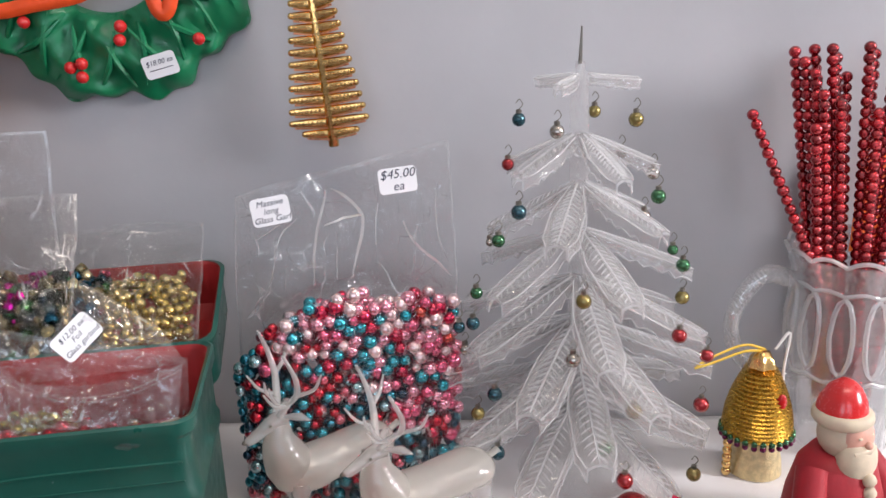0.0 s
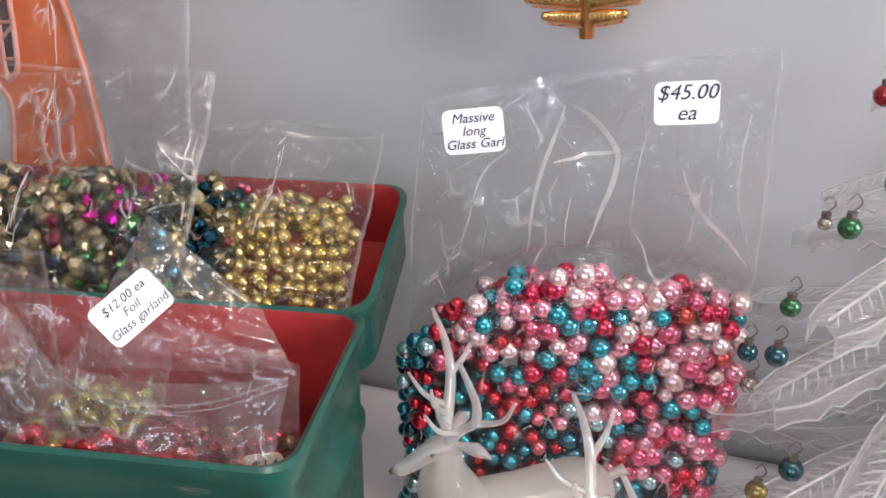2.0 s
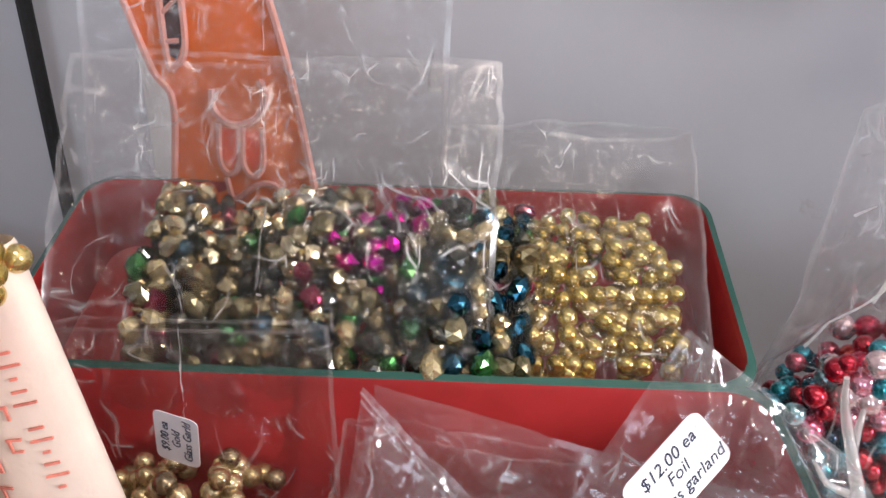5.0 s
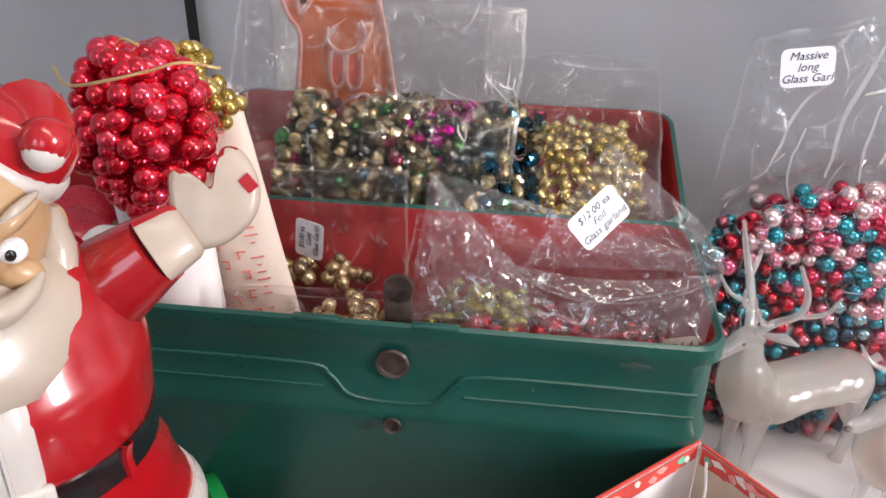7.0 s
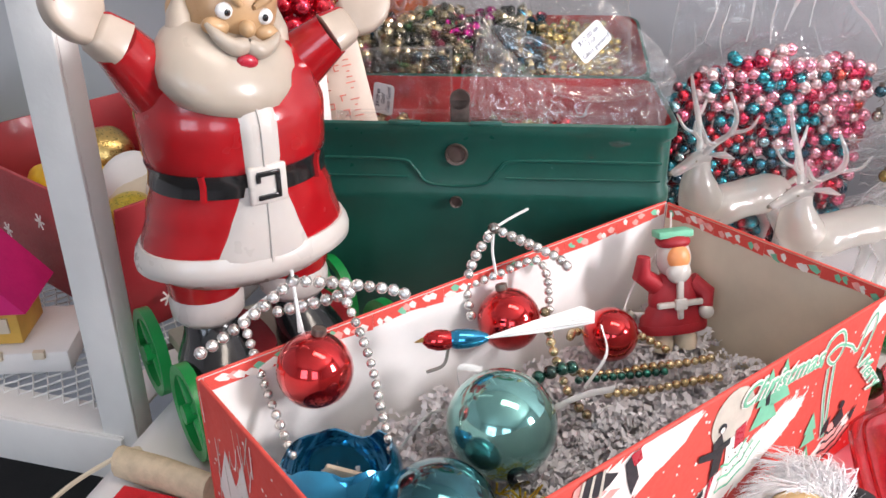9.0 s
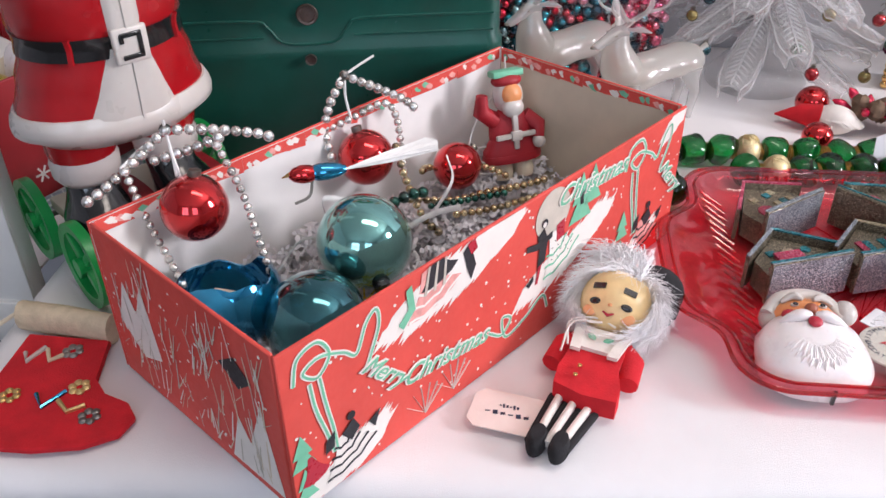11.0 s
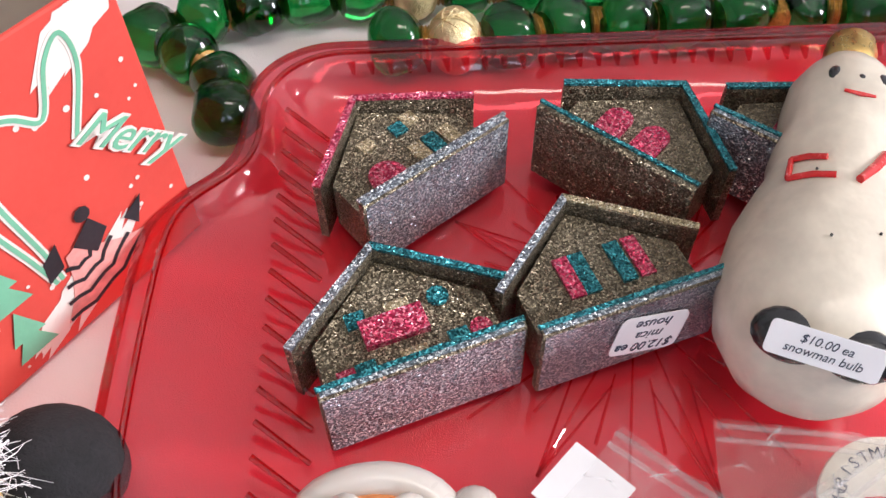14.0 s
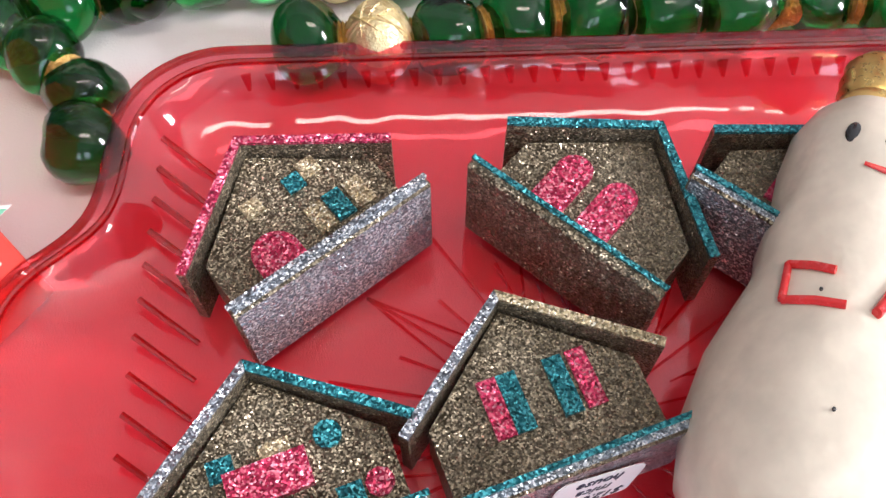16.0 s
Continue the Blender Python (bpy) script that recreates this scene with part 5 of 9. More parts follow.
def orange_cutout():
    """A flat melted-plastic cutout leaning on the wall behind the lid."""
    t = thing("plastic_cutout", "flat orange melted plastic reindeer shape with pale pink outlines", "decoration", pose(-0.408, 0.646, 0.900, -8, 0, 0))
    outline = [(-0.046, -0.03), (0.046, -0.03), (0.038, 0.03), (0.026, 0.085), (0.014, 0.125), (0.006, 0.145), (0.012, 0.165), (0.052, 0.163), (0.060, 0.170), (0.056, 0.186), (0.034, 0.230), (0.006, 0.250), (-0.03, 0.245), (-0.058, 0.215), (-0.066, 0.17), (-0.058, 0.12), (-0.044, 0.085), (-0.034, 0.07), (-0.036, 0.03)]
    bm = B()
    slab(bm, outline, -0.002, 0.002, pose(0, 0, 0, 90, 0, 0))
    part("plate", bm, ORANGE, t)
    def line(pts, r=0.0019, mat=PINK_LINE):
        bm = B()
        tube(bm, curve_pts([(x, -0.0026, z) for x, z in pts], 5), r, 6)
        part("outline", bm, mat, t, "raised pale outline")
    line([(0.038, 0.03), (0.026, 0.085), (0.014, 0.125), (0.006, 0.145)])
    line([(-0.036, 0.03), (-0.034, 0.07), (-0.044, 0.085), (-0.058, 0.12)])
    line([(-0.014, 0.078), (-0.013, 0.068), (-0.004, 0.062), (0.008, 0.066), (0.013, 0.076), (0.010, 0.084)])
    for x in (-0.006, 0.006):
        line([(x - 0.005, 0.062), (x - 0.005, 0.044), (x, 0.038), (x + 0.005, 0.044), (x + 0.005, 0.062)], 0.0016)
    line([(-0.008, 0.036), (-0.004, 0.026), (0.008, 0.034), (0.018, 0.034), (0.020, 0.022)], 0.0016)
    for poly, mat in (([(-0.030, 0.150), (-0.027, 0.10), (-0.031, 0.090), (-0.036, 0.093), (-0.040, 0.15)], DARK_GAP), ([(0.014, 0.167), (0.050, 0.165), (0.056, 0.172), (0.052, 0.186), (0.034, 0.222), (0.022, 0.200)], PINK_LINE), ([(-0.010, 0.060), (-0.010, 0.046), (-0.006, 0.041), (-0.002, 0.046), (-0.002, 0.060)], ORANGE_RED), ([(0.002, 0.060), (0.002, 0.046), (0.006, 0.041), (0.010, 0.046), (0.010, 0.060)], ORANGE_RED)):
        bm = B()
        slab(bm, poly, 0.0021, 0.0026, pose(0, 0, 0, 90, 0, 0))
        part("inlay", bm, mat, t, "coloured inlay")
    line([(-0.030, 0.150), (-0.026, 0.10), (-0.031, 0.088), (-0.036, 0.092), (-0.040, 0.15)], 0.0018)
    for k in range(5):
        line([(-0.039, 0.098 + 0.011 * k), (-0.029, 0.103 + 0.011 * k + (0.004 if k % 2 else -0.004))], 0.0012)
    line([(0.012, 0.165), (0.052, 0.163), (0.060, 0.170), (0.056, 0.186), (0.034, 0.230)], 0.0022)
    for k in range(4):
        line([(0.050 - 0.008 * k, 0.168 + 0.009 * k), (0.034 - 0.003 * k, 0.180 + 0.008 * k), (0.040 - 0.006 * k, 0.196 + 0.008 * k)], 0.0014, S_LIP)


orange_cutout()

# ---- the big plastic figure on its cart, and the shelf rack beside it ----
SANTA = pose(-0.391, 0.303, TOP - 0.002, 0, 0, 48.65)


def cart():
    t = thing("toy_cart", "small cream board cart on green plastic wheels", "toy cart", pose(-0.392, 0.322, TOP, 0, 0, 48.65))
    bm = B()
    box(bm, (0.112, 0.074, 0.010), pose(0, 0.004, 0.038), bevel=0.002)
    part("platform", bm, CREAM_BOARD, t)
    for x in (-0.024, 0.030):
        bm = B()
        loft(bm, [((x, -0.004, 0.043), 0.021, 0.034), ((x, -0.004, 0.052), 0.020, 0.033)], 20, power=3)
        part("foot_plate", bm, CANDLE_RED, t, "dark red foot plate")
    for y in (-0.038, 0.040):
        bm = B()
        tube(bm, [(-0.070, y, 0.030), (0.070, y, 0.030)], 0.0022, 8)
        part("axle", bm, STEEL, t)
        for s in (-1, 1):
            wh = new("wheel")
            wh.parent = t
            wh.matrix_basis = pose(s * 0.067, y, 0.0305, 0, 90, 0)
            bm = B()
            lathe(bm, [(0.0235, -0.003), (0.030, -0.0035), (0.030, 0.0035), (0.0235, 0.003), (0.0235, -0.003)], 36, caps=False)
            part("rim", bm, GREEN_PLASTIC, wh)
            bm = B()
            lathe(bm, [(0.0, -0.006), (0.006, -0.006), (0.006, 0.006), (0.0, 0.006)], 16)
            part("hub", bm, GREEN_PLASTIC, wh)
            for k in range(4):
                bm = B()
                box(bm, (0.022, 0.006, 0.004), pose(0, 0, 0, 0, 0, 45 + 90 * k) @ pose(0.0145, 0, 0), bevel=0.0008)
                part("spoke", bm, GREEN_PLASTIC, wh)


cart()


def santa():
    R, W, SK, HD, BK, LIP, EY, BE = range(8)
    mats = [S_RED, S_WHITE, S_SKIN, S_HAND, BLACK_GLOSS, S_LIP, S_EYE, S_BEARD]
    bm = B()
    body = [(0.112, 0.0, 0.050, 0.036), (0.118, 0.0, 0.060, 0.042), (0.128, 0.0, 0.0605, 0.0435), (0.150, -0.001, 0.0545, 0.0430), (0.166, -0.002, 0.0495, 0.0420), (0.174, -0.002, 0.0485, 0.0420), (0.186, -0.002, 0.0515, 0.0440), (0.204, -0.002, 0.0525, 0.0440), (0.220, 0.0, 0.049, 0.039), (0.234, 0.002, 0.041, 0.032), (0.246, 0.004, 0.028, 0.026)]

    def sec(z):
        for (z0, y0, a0, b0), (z1, y1, a1, b1) in zip(body, body[1:]):
            if z <= z1:
                k = max(0.0, (z - z0) / (z1 - z0))
                k = k * k * (3 - 2 * k)
                return y0 + (y1 - y0) * k, a0 + (a1 - a0) * k, b0 + (b1 - b0) * k
        return body[-1][1:]

    zs = [0.112 + 0.0045 * i for i in range(30)]
    loft(bm, [((0, sec(z)[0], z), sec(z)[1], sec(z)[2]) for z in zs], 40, R)

    def band(z0, z1, off, mat, puff=0.0, n=5):
        s = []
        for i in range(n + 1):
            z = z0 + (z1 - z0) * i / n
            y, a, b = sec(z)
            o = off + puff * math.sin(math.pi * i / n)
            s.append(((0, y, z), a + o, b + o))
        loft(bm, s, 40, mat)

    def patch(z0, z1, a0, a1, off, mat, n=10, k=8):
        def at(u, v):
            z = z0 + (z1 - z0) * v
            y, a, b = sec(z)
            lo, hi = (a0(z), a1(z)) if callable(a0) else (a0, a1)
            ang = radians(lo + (hi - lo) * u)
            e = min(1, 6 * u, 6 * (1 - u))
            o = off * e
            return Vector(((a + o) * math.cos(ang), y + (b + o) * math.sin(ang), z))
        film(bm, k, n, at, mat)

    band(0.110, 0.132, 0.0012, W, puff=0.0035)
    band(0.1665, 0.1795, 0.0012, BK)
    patch(0.176, 0.232, lambda z: 257, lambda z: 279, 0.0022, W)
    patch(0.176, 0.232, lambda z: 267, lambda z: 269, 0.0032, W)
    patch(0.122, 0.172, lambda z: 254 - (0.172 - z) * 340, lambda z: 281 + (0.172 - z) * 260, 0.0026, W)
    patch(0.122, 0.172, lambda z: 267, lambda z: 269.5, 0.0036, W)
    for a0 in (228, 309):
        patch(0.1655, 0.1805, a0, a0 + 4.5, 0.0030, R, k=6)
    # buckle
    y, a, b = sec(0.173)
    fy = y - b - 0.003
    box(bm, (0.0215, 0.004, 0.0215), pose(-0.001, fy, 0.173), W, bevel=0.0015)
    for dx, dz, w, h in ((0.0, 0.0065, 0.013, 0.0028), (0.0, -0.0065, 0.013, 0.0028), (0.0052, 0.0, 0.0028, 0.013), (-0.0058, 0.0045, 0.0026, 0.005)):
        box(bm, (w, 0.002, h), pose(dx - 0.001, fy - 0.0022, 0.173 + dz), BK, bevel=0.0005)
    # legs and boots
    for s in (-1, 1):
        x = s * 0.028
        loft(bm, [((x, 0.002, 0.088), 0.0185, 0.0185), ((x, 0.001, 0.100), 0.022, 0.022), ((x * 0.95, 0.0, 0.120), 0.025, 0.025)], 24, R)
        loft(bm, [((x, 0.002, 0.078), 0.0180, 0.0185), ((x, 0.001, 0.083), 0.0215, 0.0215), ((x, 0.001, 0.092), 0.0220, 0.0220), ((x, 0.001, 0.098), 0.0200, 0.0200)], 24, W)
        secs = [((x, 0.002, 0.082), 0.0155, 0.0165), ((x, -0.001, 0.070), 0.0160, 0.0180), ((x + s * 0.002, -0.010, 0.062), 0.0185, 0.0280), ((x + s * 0.004, -0.014, 0.054), 0.0205, 0.0330), ((x + s * 0.004, -0.014, 0.0485), 0.0205, 0.0335)]
        loft(bm, secs, 26, BK, power=2.3)
    # head, beard, hair, cap: built upright, then tilted to one side
    head_from = len(bm.verts)
    ball(bm, (0, -0.003, 0.264), (0.0250, 0.0255, 0.0315), SK, seg=28, rings=18)
    for s in (-1, 1):
        ball(bm, (s * 0.0265, 0.001, 0.258), (0.0050, 0.006, 0.0085), SK, seg=14, rings=9)
        ball(bm, (s * 0.0215, 0.007, 0.272), (0.0065, 0.012, 0.013), BE, seg=16, rings=10)
    ball(bm, (0, 0.008, 0.266), (0.0245, 0.020, 0.029), BE, seg=20, rings=12)
    beard = [((-0.006, -0.020, 0.2090), 0.012, 0.011), ((-0.005, -0.024, 0.2130), 0.025, 0.020), ((-0.004, -0.024, 0.2205), 0.0345, 0.0225), ((-0.003, -0.020, 0.2300), 0.0385, 0.0235), ((-0.002, -0.014, 0.2395), 0.0385, 0.0235), ((-0.001, -0.010, 0.247), 0.0350, 0.0220), ((0, -0.006, 0.2535), 0.0282, 0.0185)]
    loft(bm, beard, 36, BE)
    for s in (-1, 1):
        tube(bm, curve_pts([(s * 0.0270, -0.010, 0.246), (s * 0.0262, -0.006, 0.255), (s * 0.0248, -0.001, 0.266)], 4), [0.007] * 5 + [0.006, 0.005, 0.004, 0.003], 10, BE)
        tube(bm, curve_pts([(0, -0.0340, 0.2485), (s * 0.007, -0.0345, 0.2465), (s * 0.015, -0.031, 0.2505), (s * 0.0195, -0.026, 0.2550)], 4), [0.0036, 0.0044, 0.0048, 0.0050, 0.0048, 0.0044, 0.004, 0.0036, 0.0032, 0.0028, 0.0022, 0.0018, 0.0012], 10, BE)
        ball(bm, (s * 0.0108, -0.0255, 0.2625), (0.0046, 0.0034, 0.0043), EY, seg=14, rings=9)
        ball(bm, (s * 0.0102, -0.0286, 0.2622), (0.0017, 0.0010, 0.0019), BK, seg=10, rings=6)
        tube(bm, curve_pts([(s * 0.0035, -0.0290, 0.2665), (s * 0.0100, -0.0275, 0.2720), (s * 0.0175, -0.0220, 0.2770)], 4), [0.0014, 0.002, 0.0026, 0.0029, 0.003, 0.0028, 0.0024, 0.0018, 0.001], 8, SK)
        tube(bm, curve_pts([(s * 0.0060, -0.0292, 0.2705), (s * 0.0110, -0.0270, 0.2755), (s * 0.0175, -0.0215, 0.2795)], 4), [0.0008, 0.0012, 0.0016, 0.0018, 0.0019, 0.0018, 0.0016, 0.0012, 0.0006], 8, BE)
        ball(bm, (s * 0.0135, -0.0235, 0.2540), (0.0075, 0.005, 0.0050), SK, seg=14, rings=9)
    ball(bm, (0, -0.0315, 0.2560), (0.0042, 0.0050, 0.0044), SK, seg=14, rings=9)
    ball(bm, (0, -0.0368, 0.2405), (0.0058, 0.0026, 0.0036), LIP, seg=16, rings=10)
    ball(bm, (0, -0.0362, 0.2372), (0.0036, 0.0024, 0.0030), LIP, seg=14, rings=9)
    cap = pose(0.0095, 0.003, 0.2840, 10, 30, 0) @ Matrix.Diagonal((0.84, 0.88, 0.92, 1))
    loft(bm, [((0, 0, -0.0035), 0.0255, 0.0255), ((0, 0, -0.001), 0.0275, 0.0275), ((0, 0, 0.004), 0.0272, 0.0272), ((0, 0, 0.0062), 0.0250, 0.0250)], 30, W, cap)
    loft(bm, [((0, 0, 0.004), 0.0255, 0.0255), ((0.001, -0.001, 0.011), 0.0235, 0.0230), ((0.003, -0.004, 0.017), 0.0185, 0.0185), ((0.005, -0.008, 0.0205), 0.0120, 0.0125), ((0.006, -0.012, 0.0215), 0.004, 0.004)], 26, R, cap)
    tube(bm, [cap @ Vector(p) for p in ((0.002, -0.004, 0.014), (0.004, -0.012, 0.018), (0.004, -0.019, 0.0175))], [0.014, 0.010, 0.0075], 14, R)
    ball(bm, cap @ Vector((0.005, -0.0245, 0.0165)), 0.0062, W, seg=16, rings=10)
    ball(bm, cap @ Vector((0.004, -0.0225, 0.0190)), 0.0074, R, seg=16, rings=10)
    bm.verts.ensure_lookup_table()
    lean = pose(0.0015, 0, 0.245, 0, 14, 0) @ pose(0, 0, -0.250)
    for v in bm.verts[head_from:]:
        v.co = lean @ v.co
    # raised arms with flat moulded mittens
    half = curve_pts([(0.0115, -0.0085, 0), (0.021, -0.0112, 0), (0.032, -0.0095, 0), (0.0395, -0.003, 0), (0.0425, 0.006, 0), (0.0415, 0.0135, 0), (0.0372, 0.0165, 0), (0.0322, 0.0130, 0), (0.0268, 0.0075, 0), (0.0245, 0.0130, 0), (0.0215, 0.0182, 0), (0.0175, 0.0186, 0), (0.0140, 0.0135, 0), (0.0115, 0.0085, 0)], 4)
    mid = Vector((0.026, 0.002, 0))
    for s in (-1, 1):
        sh, wr = Vector((0.036, 0.0, 0.218)), Vector((0.0575, -0.013, 0.2375 if s > 0 else 0.2480))
        d = (Vector((0.9, -0.08, 0.42)) if s > 0 else Vector((0.74, -0.10, 0.66))).normalized()
        n = Vector((0.1, -0.8, 0.6))
        n = (n - d * n.dot(d)).normalized()
        e = n.cross(d)
        Hm = Matrix.Translation(wr) @ Matrix((d, e, n)).transposed().to_4x4()
        flip = Matrix.Diagonal((s, 1, 1, 1))
        tube(bm, [flip @ p for p in (sh, sh.lerp(wr, 0.35), sh.lerp(wr, 0.75), wr + d * 0.001)], [0.0185, 0.0165, 0.0142, 0.0126], 18, R)
        bm.faces.ensure_lookup_table()
        f0 = len(bm.faces)
        def cuff(x, hy, hz):
            return [flip @ (Hm @ Vector((x, hy * math.copysign(abs(math.cos(a)) ** 0.6, math.cos(a)), hz * math.copysign(abs(math.sin(a)) ** 0.6, math.sin(a))))) for a in (2 * math.pi * k / 20 for k in range(20))]
        rings(bm, [cuff(-0.0012, 0.0108, 0.0098), cuff(-0.0008, 0.0122, 0.0112), cuff(0.011, 0.0106, 0.0090), cuff(0.0135, 0.0090, 0.0070)], HD)
        rings(bm, [[flip @ (Hm @ (mid + (p - mid) * k + Vector((0, 0, z)))) for p in half] for k, z in ((0.80, -0.0055), (0.95, -0.0045), (1.0, -0.002), (1.0, 0.002), (0.95, 0.0045), (0.82, 0.0056))], HD)
        bm.faces.ensure_lookup_table()
        up = Vector((s * e.x, e.y, e.z))
        bm.normal_update()
        for f in bm.faces[f0:]:
            c = f.calc_center_median()
            if abs(f.normal.dot(up)) > 0.45 and (c - Vector((s * wr.x, wr.y, wr.z))).dot(up) > 0.004 and len(f.verts) == 4:
                f.material_index = R
        box(bm, (0.0042, 0.0058, 0.0012), flip @ Hm @ pose(0.0378, 0.0016, 0.0054, 0, 0, 8), R)
    ob = part("santa_figure", bm, mats, None, "", SANTA, sharp=55)
    tagged(ob, "glossy red and white hard plastic Santa figure, arms raised", "figurine")


santa()


def shelf_rack():
    t = thing("shelf_rack", "white powder coated steel rack with expanded mesh shelf", "shelf", pose(-0.497, 0.29, 0))
    for x, y in ((0, 0), (0.012, 0.425), (-0.75, 0), (-0.75, 0.425)):
        bm = B()
        box(bm, (0.026, 0.003, 1.62), pose(x + 0.012, y - 0.016, 0.81), bevel=0.001)
        box(bm, (0.003, 0.016, 1.62), pose(x + 0.0235, y - 0.0065, 0.81), bevel=0.001)
        part("post", bm, WHITE_METAL, t, "white angle steel post")
    zs = 0.722
    for y, sy in ((-0.020, 1), (0.445, -1)):
        bm = B()
        box(bm, (0.78, 0.003, 0.036), pose(-0.375, y, zs - 0.014), bevel=0.001)
        box(bm, (0.78, 0.030, 0.003), pose(-0.375, y + sy * 0.0165, zs + 0.003), bevel=0.001)
        part("shelf_rail", bm, WHITE_METAL, t)
    for x in (-0.76, -0.004):
        bm = B()
        box(bm, (0.026, 0.43, 0.003), pose(x, 0.213, zs + 0.003), bevel=0.001)
        part("shelf_rail", bm, WHITE_METAL, t)
    # expanded metal: crossing slanted strands
    bm = B()
    nx, ny = 0.0125, 0.0078
    x0, x1, y0, y1 = -0.36, -0.016, 0.008, 0.43
    j = 0
    yy = y0
    while yy < y1:
        pts = []
        xx, k = x0, 0
        while xx < x1:
            pts.append((xx, yy + (ny / 2 if (k + j) % 2 else -ny / 2) * 0.92, zs + 0.0045 + (0.0006 if k % 2 else 0)))
            xx += nx / 2
            k += 1
        tube(bm, pts, 0.0010, 4, caps=False)
        yy += ny
        j += 1
    tagged(part("mesh_shelf", bm, WHITE_METAL, t, "white expanded metal mesh"), kind="stuff")
    # a lower board and dark goods under the rack
    bm = B()
    box(bm, (0.74, 0.42, 0.02), pose(-0.375, 0.213, 0.30), bevel=0.002)
    part("lower_shelf", bm, DARK_VOID, t, "dark lower shelf")
    return t


shelf_rack()
cable = thing("cable", "black cable hanging on the wall behind the rack", "cable", pose(-0.583, 0.745, 0))
bm = B()
tube(bm, [(0, 0, 0.6), (0.0, -0.004, 1.0), (-0.004, 0, 1.4)], 0.0045, 8)
part("cord", bm, DARK_VOID, cable)
SHZ = 0.7285


def gift_box():
    """A low red printed basket with ornaments in it, on the mesh shelf."""
    M = pose(-0.605, 0.535, SHZ, 0, 0, -24)
    t = thing("gift_box", "red printed card box with snowflakes, full of ornaments", "gift box", M)
    W, D, H = 0.25, 0.24, 0.115
    for sx, sy, w, rz in ((0, -1, W, 0), (0, 1, W, 180), (-1, 0, D, -90), (1, 0, D, 90)):
        bm = B()
        box(bm, (w, 0.003, H), pose(0, 0, H / 2, 8, 0, 0), bevel=0.0008)
        m = pose(sx * (W / 2), sy * (D / 2), 0, 0, 0, rz)
        wall = part("side", bm, GIFT_RED, t, "red card with white snowflakes", m)
        for k in range(4):
            bb = B()
            cx, cz = -w / 2 + w * (k + 0.5) / 4, 0.03 + 0.05 * ((k * 7) % 3) / 2
            for a in (0, 60, 120):
                box(bb, (0.014, 0.0006, 0.0016), pose(cx, -0.0028, cz) @ pose(0, 0, 0, 0, a, 0))
            part("snowflake", bb, BOX_WHITE, wall, "", pose(0, -0.0065, 0))
    bm = B()
    box(bm, (W - 0.02, D - 0.02, 0.003), pose(0, 0, 0.004))
    part("bottom", bm, CARD_TAN, t)
    return M


GIFT_RED = paint("red_printed_card", (0.34, 0.02, 0.025), 0.45, var=0.12, scale=30, bump=0.1, coat=0.2)
GM = gift_box()


def loose(name, label, category, bm, mats, m):
    return tagged(part(name, bm, mats, None, "", m), label, category)


